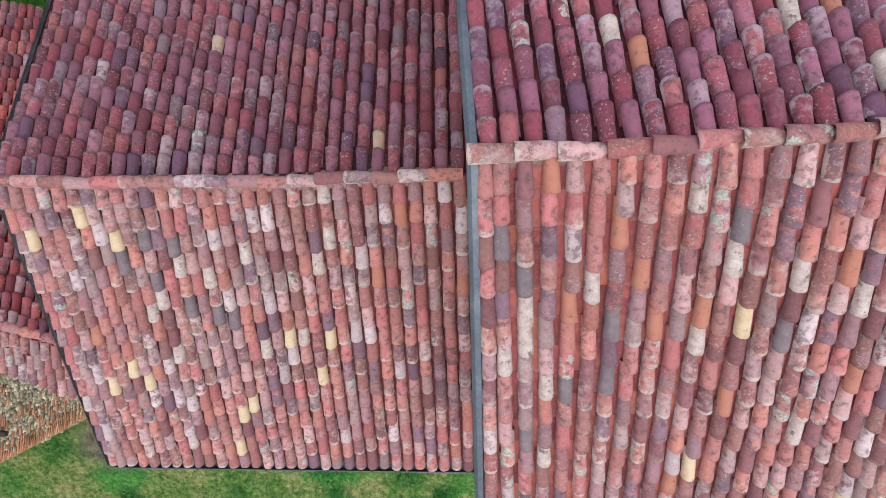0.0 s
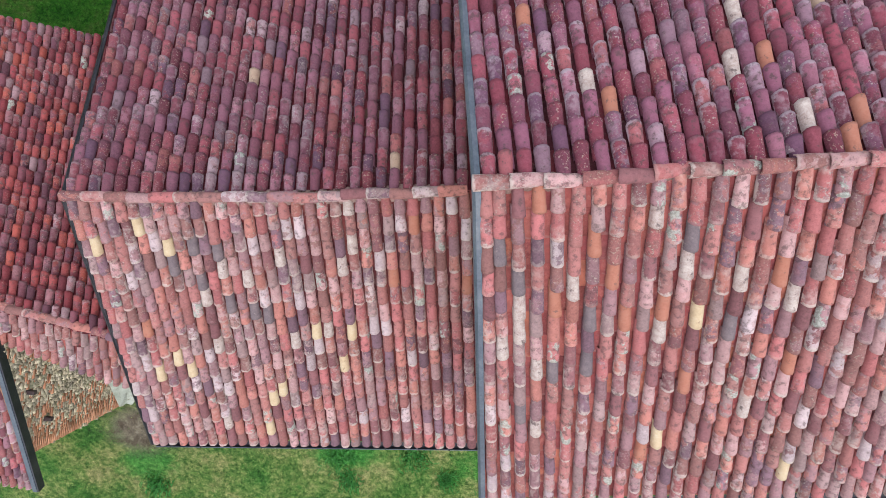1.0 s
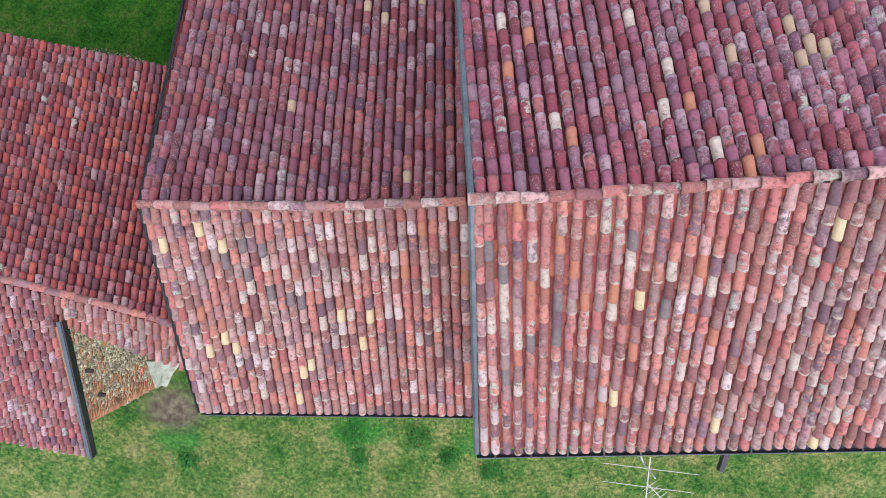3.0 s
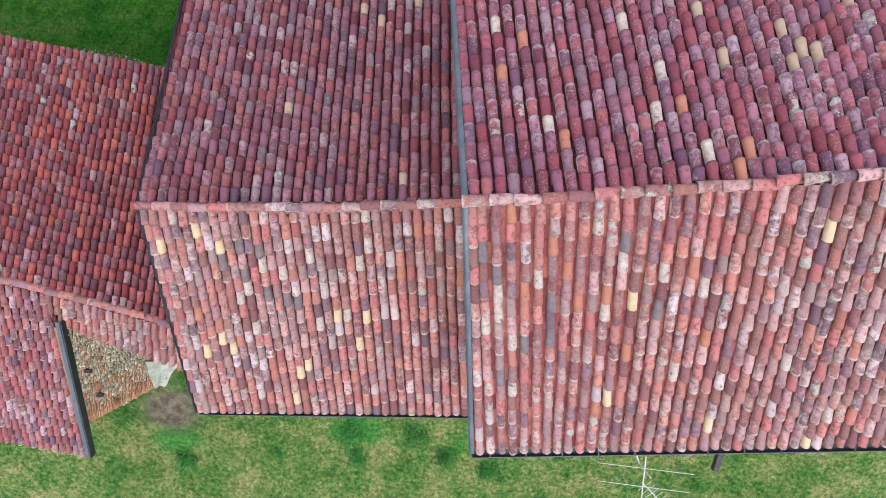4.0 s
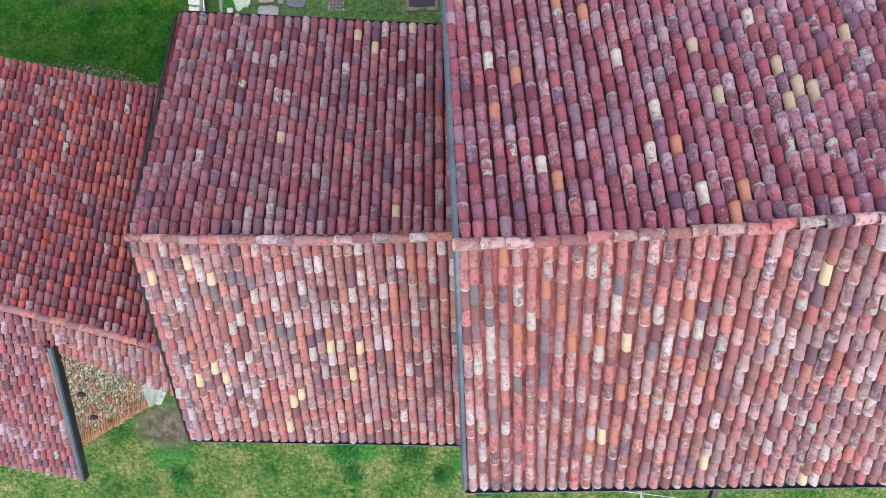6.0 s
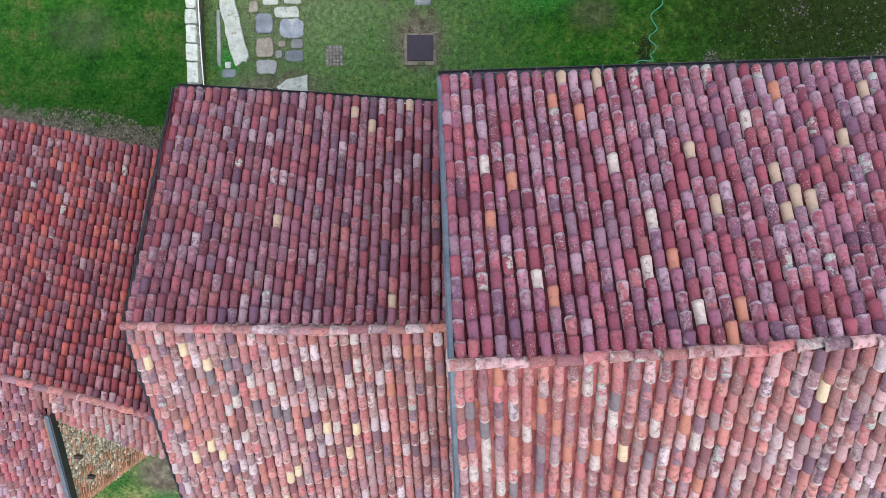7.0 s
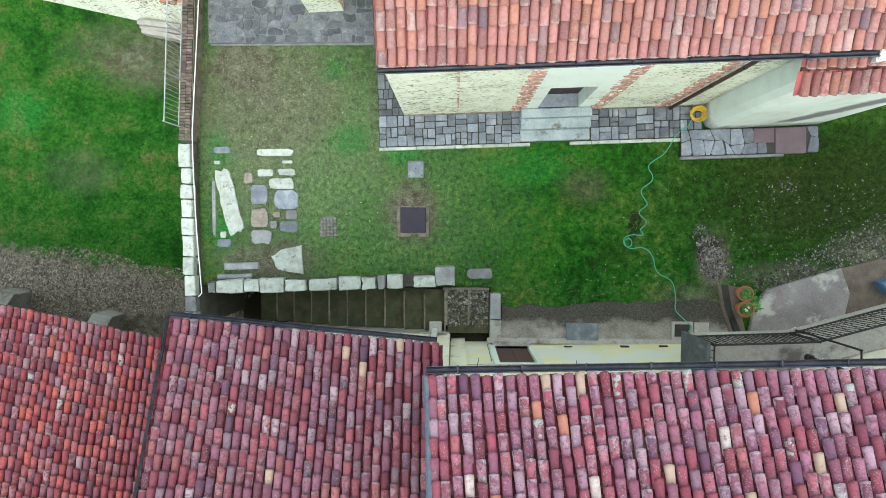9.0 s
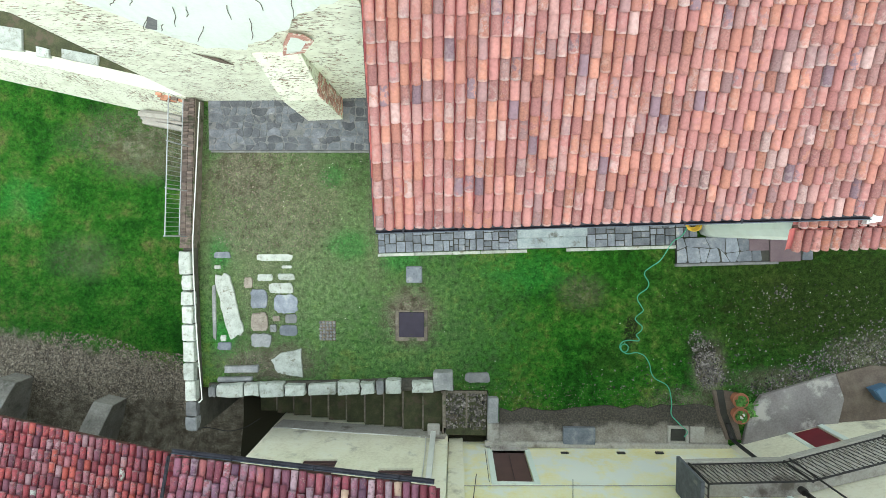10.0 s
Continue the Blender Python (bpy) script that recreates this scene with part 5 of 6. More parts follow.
def crazy(name, label, category, x0, x1, y0, y1, cell, material, seed, z=0.06, skip=None, bedding=None, m=Matrix(), cuts=(0.12, 0.26), fit=(0.91, 0.975)):
    """Paving of irregular many-cornered stones, each a part, with mortar or a dark bed between."""
    rng = random.Random(seed)
    top = thing(name, label, category, kind="structure")
    part("bed", box(x0, x1, y0, y1, -0.2, z - 0.012, m=m), bedding, top)
    nx, ny = round((x1 - x0) / cell), round((y1 - y0) / cell)
    knots = {}
    for i in range(nx + 1):
        for j in range(ny + 1):
            dx, dy = (rng.uniform(-0.36, 0.36) if 0 < i < nx else 0), (rng.uniform(-0.36, 0.36) if 0 < j < ny else 0)
            knots[i, j] = Vector((x0 + (x1 - x0) * (i + dx) / nx, y0 + (y1 - y0) * (j + dy) / ny))
    used = set()
    for i in range(nx):
        for j in range(ny):
            if (i, j) in used:
                continue
            span = [(i, j), (i + 1, j), (i + 1, j + 1), (i, j + 1)]
            if rng.random() < 0.25 and i + 1 < nx:
                span = [(i, j), (i + 1, j), (i + 2, j), (i + 2, j + 1), (i + 1, j + 1), (i, j + 1)]
                used.add((i + 1, j))
            corners = [knots[k] for k in span]
            mid = sum(corners, Vector((0, 0))) / len(corners)
            if skip and skip(mid.x, mid.y):
                continue
            outline = []
            for a, b, c in zip(corners[-1:] + corners[:-1], corners, corners[1:] + corners[:1]):
                cut = rng.uniform(*cuts)
                for q in (b.lerp(a, cut), b.lerp(c, cut)):
                    outline.append(tuple(mid + (q - mid) * rng.uniform(*fit)))
            bm = slab(outline, z - 0.08, z + rng.uniform(-0.012, 0.012), 0.006, 0.004, rng)
            bmesh.ops.transform(bm, matrix=m, verts=bm.verts)
            part("stone", bm, material, top)
    return top


house_paving = flags("pavement", "paving of grey squared stones along the stone house", "pavement", -0.72, 7.61, -0.86, -0.001, NM, (0.05, 0.14), blue_stone, 61, gap=(0.003, 0.009), skip=lambda x, y: 3.2 < x < 5.1)
flags("pavement", "corner of grey paving beside the plastered bay", "pavement", 7.615, 8.21, -0.665, -0.001, NM, (0.045, 0.11), blue_stone, 65, gap=(0.003, 0.009))
rng0 = random.Random(62)
x = -0.74
while x < 7.7:
    w = rng0.uniform(0.5, 1.1)
    if not (3.45 < x + w / 2 < 4.85):
        part("kerb_stone", box(x, x + w - 0.015, -0.96, -0.87, -0.15, 0.06 + rng0.uniform(-0.01, 0.01), 0.01, m=NM), pale_stone, house_paving)
    x += w
flags("pavement", "narrow paving of grey stones along the side wall", "pavement", -0.72, -0.001, 0.0, 2.6, NM, (0.04, 0.11), dark_paving, 63, gap=(0.003, 0.009))
bay_paving = crazy("pavement", "paving of grey irregular stones before the plastered bay", "pavement", 7.62, 11.35, -1.38, -0.67, 0.29, blue_stone, 64, z=0.10, bedding=joint_dark, m=NM, cuts=(0.03, 0.15), fit=(0.93, 0.985), skip=lambda x, y: 9.56 < x < 11.02 and (y > -1.12 or x > 10.12))
part("slab", box(9.60, 10.15, -1.08, -0.69, -0.1, 0.115, 0.008, m=NM), rose_slab, bay_paving, "plain rose-brown slab")
part("slab", box(10.17, 11.00, -1.40, -0.69, -0.1, 0.125, 0.008, m=NM), rose_slab, bay_paving, "plain rose-brown slab")
part("kerb_stone", box(7.60, 10.42, -1.47, -1.39, -0.15, 0.09, 0.01, m=NM), grey_stone, bay_paving)

stairs = thing("door_steps", "three broad grey stone steps up to the door", "steps")
for k, (y0, top) in enumerate(((-0.84, 0.18), (-0.54, 0.35), (-0.26, 0.50))):
    part("step", box(3.20, 5.10, y0, (-0.54, -0.26, -0.022)[k] - 0.003, -0.1, top, 0.015, m=NM), step_stone, stairs)


# ---- the church at the head of the yard ----
CHURCH_CRACKS = [((-4.07, 6.46), (-4.48, 5.66)), ((-3.97, 5.65), (-4.48, 4.89)), ((-3.2, 6.52), (-3.37, 5.95)), ((-3.03, 5.98), (-3.37, 4.98)), ((-2.09, 6.72), (-2.28, 5.97)), ((-4.57, 6.75), (-4.73, 6.54)),
                 ((-2.65, 6.72), (-2.67, 6.32)), ((-5.15, 5.49), (-4.71, 6.08)), ((-4.66, 5.75), (-4.81, 5.45)), ((-3.88, 6.46), (-4.05, 6.07)), ((-4.84, 6.75), (-5.04, 6.55))]
CHURCH_PATCHES = (([(-3.12, 4.05), (-2.62, 4.22), (-2.24, 4.9), (-2.35, 5.2), (-2.6, 5.3), (-2.85, 4.8)], brick), ([(-4.78, 4.10), (-4.5, 3.8), (-4.38, 3.42), (-4.6, 3.6), (-4.9, 4.25)], soil), ([(-4.71, 6.08), (-4.65, 5.92), (-4.9, 5.48), (-5.06, 5.58)], grey_stone))


def church():
    ch = thing("church", "white plastered church wall with a stone buttress", "church")
    foot = slab([(-6.95, 13.64), (-2.95, 13.66), (-2.85, 13.70), (-1.12, 13.72), (-1.45, 24.0), (-6.95, 24.0)], -1.4, 3.0)
    part("foot_wall", foot, limewash, ch, "limewashed stone")
    # smooth plaster above, its lower edge broken away unevenly
    rng = random.Random(71)
    bm = bmesh.new()
    n = 48

    def broken(x):
        left, right = max(0.0, -4.45 - x), max(0.0, x + 3.75)
        return 4.45 + 2.0 * left + 1.0 * right + 0.35 * noise.noise((x * 2.2, 1.7, 0)) + rng.uniform(-0.08, 0.08)

    xs = [-5.6 + 4.37 * k / (n - 1) for k in range(n)]
    low = [bm.verts.new((x, 13.615 + 0.004 * (k % 2), broken(x))) for k, x in enumerate(xs)]
    high = [bm.verts.new((x, 13.615, 9.5)) for x in xs]
    for k in range(n - 1):
        bm.faces.new((low[k], low[k + 1], high[k + 1], high[k]))
    bmesh.ops.recalc_face_normals(bm, faces=bm.faces)
    r = bmesh.ops.extrude_face_region(bm, geom=bm.faces[:])
    bmesh.ops.translate(bm, vec=(0, 0.02, 0), verts=[v for v in r["geom"] if isinstance(v, bmesh.types.BMVert)])
    bmesh.ops.recalc_face_normals(bm, faces=bm.faces)
    part("plaster", bm, white_wall, ch, "smooth white plaster, cracked and patched")
    part("upper_wall", slab([(-6.95, 13.64), (-2.95, 13.66), (-2.85, 13.70), (-1.12, 13.72), (-1.45, 24.0), (-6.95, 24.0)], 3.0, 9.4), limewash, ch, "limewashed stone")
    butt = bmesh.new()
    prof = [(13.9, -0.2), (13.08, -0.2), (13.12, 2.2), (13.62, 4.1), (13.9, 4.1)]
    sides = [[butt.verts.new((x, y + 0.04 * (x + 3.7), z)) for y, z in prof] for x in (-3.72, -2.74)]
    butt.faces.new(sides[0])
    butt.faces.new(sides[1][::-1])
    for k in range(5):
        butt.faces.new((sides[0][k - 1], sides[1][k - 1], sides[1][k], sides[0][k]))
    bmesh.ops.recalc_face_normals(butt, faces=butt.faces)
    part("buttress", butt, limewash, ch, "low limewashed stone buttress")
    rng = random.Random(74)
    v = np.array([(x, y, z) for x in (-1, 1) for y in (-1, 1) for z in (-1, 1)], float)
    f = [(0, 1, 3, 2), (4, 6, 7, 5), (0, 4, 5, 1), (2, 3, 7, 6), (0, 2, 6, 4), (1, 5, 7, 3)]
    joined("brick_facing", [(v * (0.012, 0.058, 0.027), f, pose(-2.738 + rng.uniform(-0.006, 0.004), 13.20 + 0.125 * k + 0.06 * (j % 2), 0.05 + 0.068 * j)) for j in range(40) for k in range(4) if rng.random() < 0.8], brick, ch, "bare red brick on the side of the buttress")
    # places where the plaster has fallen off
    for outline, mat in CHURCH_PATCHES:
        bm = bmesh.new()
        a = [bm.verts.new((x, 13.607, z)) for x, z in outline]
        b = [bm.verts.new((x, 13.62, z)) for x, z in outline]
        bm.faces.new(a)
        bm.faces.new(b[::-1])
        for k in range(len(a)):
            bm.faces.new((a[k - 1], b[k - 1], b[k], a[k]))
        bmesh.ops.recalc_face_normals(bm, faces=bm.faces)
        part("patch", bm, mat, ch, "patch where plaster has fallen off")
    inner = slab([(-3.0, 4.18), (-2.68, 4.32), (-2.40, 4.86), (-2.50, 5.06), (-2.62, 5.1), (-2.80, 4.74)], 0, 0.006)
    bmesh.ops.transform(inner, matrix=Matrix(((1, 0, 0, 0), (0, 0, -1, 13.606), (0, 1, 0, 0), (0, 0, 0, 1))), verts=inner.verts)
    part("patch", inner, white_wall, ch, "paler filling inside the broken patch")
    rng = random.Random(72)
    for (x0, z0), (x1, z1) in CHURCH_CRACKS:
        pts = [(x0 + (x1 - x0) * t + rng.uniform(-0.025, 0.025), 13.608, z0 + (z1 - z0) * t) for t in (0, 0.25, 0.5, 0.75, 1)]
        part("crack", tube(pts, 0.007, 5), damp_stone, ch, "dark crack in the plaster")
    return ch


church()
church_paving = crazy("pavement", "paving of dark irregular stones before the church", "pavement", -6.55, -1.10, 12.26, 13.84, 0.21, dark_paving, 73, bedding=grey_stone, skip=lambda x, y: (-3.75 < x < -2.72 and y > 13.05) or (x < -2.8 and y > 13.7))
part("kerb", box(-6.5, -1.9, 12.20, 12.255, -0.1, 0.035, 0.01), grey_stone, church_paving)


# ---- yard walls ----
def rough_block(x0, x1, y0, y1, z0, z1, rng, m=None, jitter=0.018, bevel=0.022):
    bm = box(x0, x1, y0, y1, z0, z1)
    bmesh.ops.subdivide_edges(bm, edges=bm.edges[:], cuts=1, use_grid_fill=True)
    for v in bm.verts:
        v.co += Vector((rng.uniform(-1, 1), rng.uniform(-1, 1), rng.uniform(-1, 1))) * jitter
    bmesh.ops.bevel(bm, geom=[e for e in bm.edges if e.calc_face_angle(0) > 0.9], offset=bevel, segments=1, affect="EDGES")
    if m:
        bmesh.ops.transform(bm, matrix=m, verts=bm.verts)
    return bm


def south_yard_wall():
    wall = thing("retaining_wall", "stone retaining wall with uneven pale capstones beside the stairs", "wall", kind="structure")
    a, b = Vector((-6.62, 5.25)), Vector((0.32, 5.50))
    way = (b - a).normalized()
    m = Matrix.Translation((a.x, a.y, 0)) @ Matrix.Rotation(math.atan2(way.y, way.x), 4, "Z")
    part("wall_body", box(0.0, (b - a).length, 0.04, 0.34, -3.1, 0.10, m=m), damp_stone, wall, "dark damp stonework")
    rng = random.Random(81)
    # rough face of the wall towards the stairs
    z = -2.2
    faces = []
    cube_v = np.array([(x, y, zz) for x in (-1, 1) for y in (-1, 1) for zz in (-1, 1)], float)
    cube_f = [(0, 1, 3, 2), (4, 6, 7, 5), (0, 4, 5, 1), (2, 3, 7, 6), (0, 2, 6, 4), (1, 5, 7, 3)]
    while z < 0.05:
        h, xx = rng.uniform(0.12, 0.2), 0.0
        while xx < 6.8:
            w = rng.uniform(0.15, 0.4)
            v = cube_v * (w / 2 - 0.01, 0.05, h / 2 - 0.01) + np.array([[rng.uniform(-0.012, 0.012) for _ in range(3)] for _ in range(8)])
            faces.append((v, cube_f, m @ Matrix.Translation((xx + w / 2, 0.05, z + h / 2))))
            xx += w
        z += h
    joined("stone_facing", faces, damp_stone, wall)
    k = 6.44 / 405
    for p0, p1, mat in ((366, 379, grey_stone), (380, 429, pale_stone), (430, 457, pale_stone), (458, 502, pale_stone), (503, 540, pale_stone), (546, 596, pale_stone), (598, 637, pale_stone),
                        (639, 664, pale_stone), (667, 681, grey_stone), (684, 712, pale_stone), (730, 769, pale_stone)):
        x0, x1 = (p0 - 365) * k + 0.05, (p1 - 365) * k + 0.05
        part("capstone", rough_block(x0 + 0.01, x1 - 0.01, -0.01 + rng.uniform(-0.02, 0.02), 0.33 + rng.uniform(-0.04, 0.04), 0.02, 0.33 + rng.uniform(-0.03, 0.03), rng, m), mat, wall)
    part("capstone", rough_block(6.48, 7.02, 0.02, 0.55, -0.05, 0.30, rng, m), grey_stone, wall, "larger grey block at the end")
    # a second row of thin slabs laid behind the wall
    for x0, x1, y0, y1 in ((0.25, 1.25, 0.36, 0.5), (0.45, 1.45, 0.62, 0.82)):
        part("back_slab", rough_block(x0, x1, y0, y1, -0.05, 0.10, rng, m, 0.01), grey_stone, wall)
    return wall


south_yard_wall()


def west_yard_wall():
    wall = thing("retaining_wall", "long retaining wall topped with white stones above the lower lawn", "wall", kind="structure")
    part("wall_body", slab([(-7.22, 9.5), (-7.08, 4.3), (-6.82, 4.3), (-6.96, 9.5)], -3.2, 0.28), damp_stone, wall, "dark stonework")
    rng = random.Random(82)
    ys = (9.42, 8.76, 8.30, 7.88, 7.36, 6.88, 6.28, 5.76, 5.18, 4.74, 4.34)
    for k, (y1, y0) in enumerate(zip(ys, ys[1:])):
        x = -6.98 + 0.0278 * (5.2 - (y0 + y1) / 2)
        mat = pale_stone if k < 8 else grey_stone
        part("capstone", rough_block(x - 0.15 + rng.uniform(-0.03, 0.02), x + 0.15 + rng.uniform(-0.02, 0.02), y0 + 0.015, y1 - 0.015, 0.2, 0.45 + rng.uniform(-0.03, 0.03), rng), mat, wall)
    brickwork = part("brick_parapet", slab([(-7.22, 9.5), (-6.88, 9.5), (-6.70, 13.6), (-7.04, 13.6)], -3.2, 0.46), moss_stone, wall, "low brown brick parapet")
    v = np.array([(x, y, z) for x in (-1, 1) for y in (-1, 1) for z in (-1, 1)], float)
    f = [(0, 1, 3, 2), (4, 6, 7, 5), (0, 4, 5, 1), (2, 3, 7, 6), (0, 2, 6, 4), (1, 5, 7, 3)]
    me = mesh_of("brick", v * (0.12, 0.034, 0.03), f, brown_brick)
    for p in me.polygons:
        p.use_smooth = False
    y = 9.54
    while y < 13.58:
        for off in (0.09, 0.25):
            ob = new("brick", me)
            ob.parent = brickwork
            x = -7.22 + 0.0439 * (y - 9.5) + off
            ob.matrix_basis = pose(x, y + rng.uniform(-0.008, 0.008), 0.47 + rng.uniform(-0.008, 0.012), 0, 0, rng.uniform(-4, 4)) @ Matrix.Diagonal((0.62, 1, 1, 1))
        y += 0.082
    return wall


west_yard_wall()


def railing():
    rail = thing("iron_railing", "thin grey iron railing on the brick parapet", "railing")
    a, b = Vector((-7.17, 9.85, 0.47)), Vector((-7.00, 13.55, 0.47))
    top = Vector((0.0, 0, 0.82))
    part("top_rail", tube([a + top, b + top], 0.016, 6), galvanised, rail)
    part("bottom_rail", tube([a + top * 0.12, b + top * 0.12], 0.014, 6), galvanised, rail)
    n = 30
    for k in range(n + 1):
        p = a.lerp(b, k / n)
        part("bar", tube([p + top * 0.12, p + top], 0.007, 5), galvanised, rail)
    for t in (0.0, 0.34, 0.67):
        p = a.lerp(b, t)
        part("post", tube([p, p + top * 1.06], 0.018, 6), galvanised, rail)
        part("stay", tube([p + Vector((0.16, -0.03, 0.0)), p + top * 0.9], 0.012, 6), galvanised, rail)
    return rail


railing()
hand = thing("handrail", "thin white metal handrail along the yard wall", "handrail")
part("rail", tube(smooth_path([(-6.53, 13.48, 0.6), (-6.65, 11.66, 0.6), (-6.75, 10.14, 0.6), (-6.78, 9.37, 0.6), (-6.72, 7.36, 0.6), (-6.60, 5.48, 0.6), (-6.60, 5.30, 0.58), (-6.70, 5.19, 0.55), (-6.74, 5.19, 0.45)], 5), 0.016, 8), white_pipe, hand, "", True)
for x, y in ((-6.56, 13.1), (-6.70, 11.0), (-6.775, 9.0), (-6.735, 7.6), (-6.66, 6.2)):
    part("bracket", tube([(x, y, 0.59), (x - 0.12, y, 0.42)], 0.010, 6), white_pipe, hand)


def yard_stairs():
    st = thing("yard_stairs", "earth stairs with stone edges going down beside the house", "stairs")
    rng = random.Random(83)
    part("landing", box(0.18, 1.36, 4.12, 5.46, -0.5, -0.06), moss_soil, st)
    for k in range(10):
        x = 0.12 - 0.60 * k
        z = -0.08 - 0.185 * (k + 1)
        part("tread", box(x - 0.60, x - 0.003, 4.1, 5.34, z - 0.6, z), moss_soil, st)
        part("edge_stone", rough_block(x - 0.030, x + 0.015, 4.12 + rng.uniform(0, 0.06), 5.27, z - 0.02, z + 0.215, rng, None, 0.008, 0.008), moss_stone, st)
    for x, w in ((0.14, 0.09), (0.78, 0.05)):
        part("stone_edge", box(x - w / 2, x + w / 2, 4.35, 5.42, -0.15, 0.015, 0.008), moss_stone, st, "mossy stone edging")
    part("stone_edge", box(0.05, 1.36, 5.36, 5.43, -0.15, 0.02, 0.008), moss_stone, st)
    # loose pebbles on the landing
    pieces = []
    for _ in range(420):
        pieces.append(pebble(rng, (rng.uniform(0.2, 1.33), rng.uniform(4.3, 5.33), -0.055), 0.026))
    joined("pebble_fill", pieces, pebble_mat, st)
    return st


def pebble(rng, at, size):
    s = size * rng.uniform(0.6, 1.5)
    v = np.array([(1, 0, 0), (-1, 0, 0), (0, 1, 0), (0, -1, 0), (0, 0, 0.6), (0, 0, -0.5), (0.75, 0.75, 0.1), (-0.75, 0.75, 0.1), (-0.75, -0.75, 0.1), (0.75, -0.75, 0.1)], float) * (s * rng.uniform(0.9, 1.7), s * rng.uniform(0.55, 1.0), s * 0.8)
    f = [(0, 6, 4), (6, 2, 4), (2, 7, 4), (7, 1, 4), (1, 8, 4), (8, 3, 4), (3, 9, 4), (9, 0, 4)]
    return v, f, pose(*at, 0, 0, rng.uniform(0, 360))


yard_stairs()
upright = thing("edging_stone", "long upright grey stone edging beside the landing", "stone")
rng1 = random.Random(84)
part("stone", rough_block(1.38, 1.68, 4.55, 5.28, -0.3, 0.16, rng1, None, 0.01), grey_stone, upright)
part("stone", rough_block(1.39, 1.72, 3.88, 4.54, -0.3, 0.12, rng1, None, 0.01), concrete, upright)


arc = thing("black_cable", "thin black cable arching down beside the stairs", "cable")
part("cable", tube(smooth_path([(-6.94, 4.30, 0.1), (-6.6, 4.25, 0.0), (-6.25, 4.05, -0.3), (-5.95, 3.98, -0.8), (-5.80, 3.95, -1.6)], 6), 0.014, 6), iron, arc)


# ---- stones set in the lawn ----
def lawn_stone(cx, cy, w, h, material, label, rng, z=0.035, corners=None):
    if corners is None:
        corners = [(cx + w * u, cy + h * v) for u, v in ((-0.5, -0.36), (-0.34, -0.5), (0.05, -0.48), (0.38, -0.5), (0.5, -0.34), (0.48, 0.34), (0.36, 0.5), (-0.05, 0.48), (-0.4, 0.48), (-0.5, 0.3))]
    mx, my = sum(c[0] for c in corners) / len(corners), sum(c[1] for c in corners) / len(corners)
    outline = []
    for (x0, y0), (x1, y1) in zip(corners, corners[1:] + corners[:1]):
        for t in (0.0, 0.33, 0.66):
            px, py = x0 + (x1 - x0) * t, y0 + (y1 - y0) * t
            k = 1 + 0.10 * noise.noise((px * 5, py * 5, 2.0)) + 0.10 * noise.noise((px * 16, py * 16, 4.0)) - 0.02
            outline.append((mx + (px - mx) * k, my + (py - my) * k))
    bm = slab(outline, -0.08, z, 0.010, 0.004, rng)
    ob = part("stepping_stone", bm, material)
    return tagged(ob, label, "stone", "stones set in the lawn")


rng2 = random.Random(85)
for zx, zy, zw, zh, kind in ((97, 93, 90, 35, 1), (375, 105, 190, 38, 0), (440, 155, 55, 16, 0), (322, 212, 85, 38, 0), (435, 208, 85, 36, 0), (408, 268, 130, 58, 0), (68, 158, 35, 20, 0), (232, 240, 45, 60, 2),
                             (288, 325, 90, 105, 1), (432, 352, 125, 100, 1), (290, 450, 90, 100, 2), (380, 432, 40, 30, 2), (460, 432, 65, 50, 3), (362, 485, 35, 40, 3), (445, 495, 95, 60, 1), (298, 550, 110, 75, 3),
                             (100, 583, 75, 45, 1), (95, 540, 30, 35, 0), (48, 400, 20, 300, 3)):
    px, py = 360 + zx / 3, 420 + zy / 3
    wx, wy = -6.09 + 0.0162 * (px - 400), 10.11 - 0.0161 * (py - 400)
    mat, text = ((pale_stone, "rough pale stone set flush in the lawn"), (blue_stone, "blue-grey stone set flush in the lawn"), (brown_stone, "brownish worn stone set in the lawn"), (grey_stone, "grey stone set flush in the lawn"))[kind]
    lawn_stone(wx, wy, zw / 3 * 0.0162, zh / 3 * 0.0161, mat, text, rng2, 0.03)
lawn_stone(0, 0, 0, 0, pale_stone, "long pale stone slab lying in the lawn", rng2, 0.05, [(-6.43, 8.73), (-6.18, 8.79), (-6.01, 8.68), (-5.88, 8.2), (-5.76, 7.64), (-5.62, 7.15), (-5.67, 6.91), (-6.0, 6.83), (-6.14, 7.18), (-6.28, 7.8), (-6.39, 8.28)])
lawn_stone(0, 0, 0, 0, pale_stone, "broad pale stone slab near the wall", rng2, 0.05, [(-4.83, 6.27), (-4.55, 6.48), (-3.97, 6.61), (-3.94, 5.79), (-4.35, 5.83), (-4.67, 5.89)])
lawn_stone(1.08, 5.83, 0.72, 0.30, grey_stone, "oval mossy stone near the stairs", rng2, 0.05)
cob = thing("cobble_square", "small square of rough cobbles in the lawn", "stone", "stones set in the lawn")
part("bed", box(-3.44, -2.98, 6.85, 7.42, -0.1, 0.012), soil, cob)
for i in range(5):
    for j in range(6):
        bm = bmesh.new()
        bmesh.ops.create_icosphere(bm, subdivisions=1, radius=0.047, matrix=pose(-3.40 + 0.095 * i + rng2.uniform(-0.012, 0.012), 6.90 + 0.095 * j + rng2.uniform(-0.012, 0.012), 0.008))
        part("cobble", bm, grey_stone, cob)


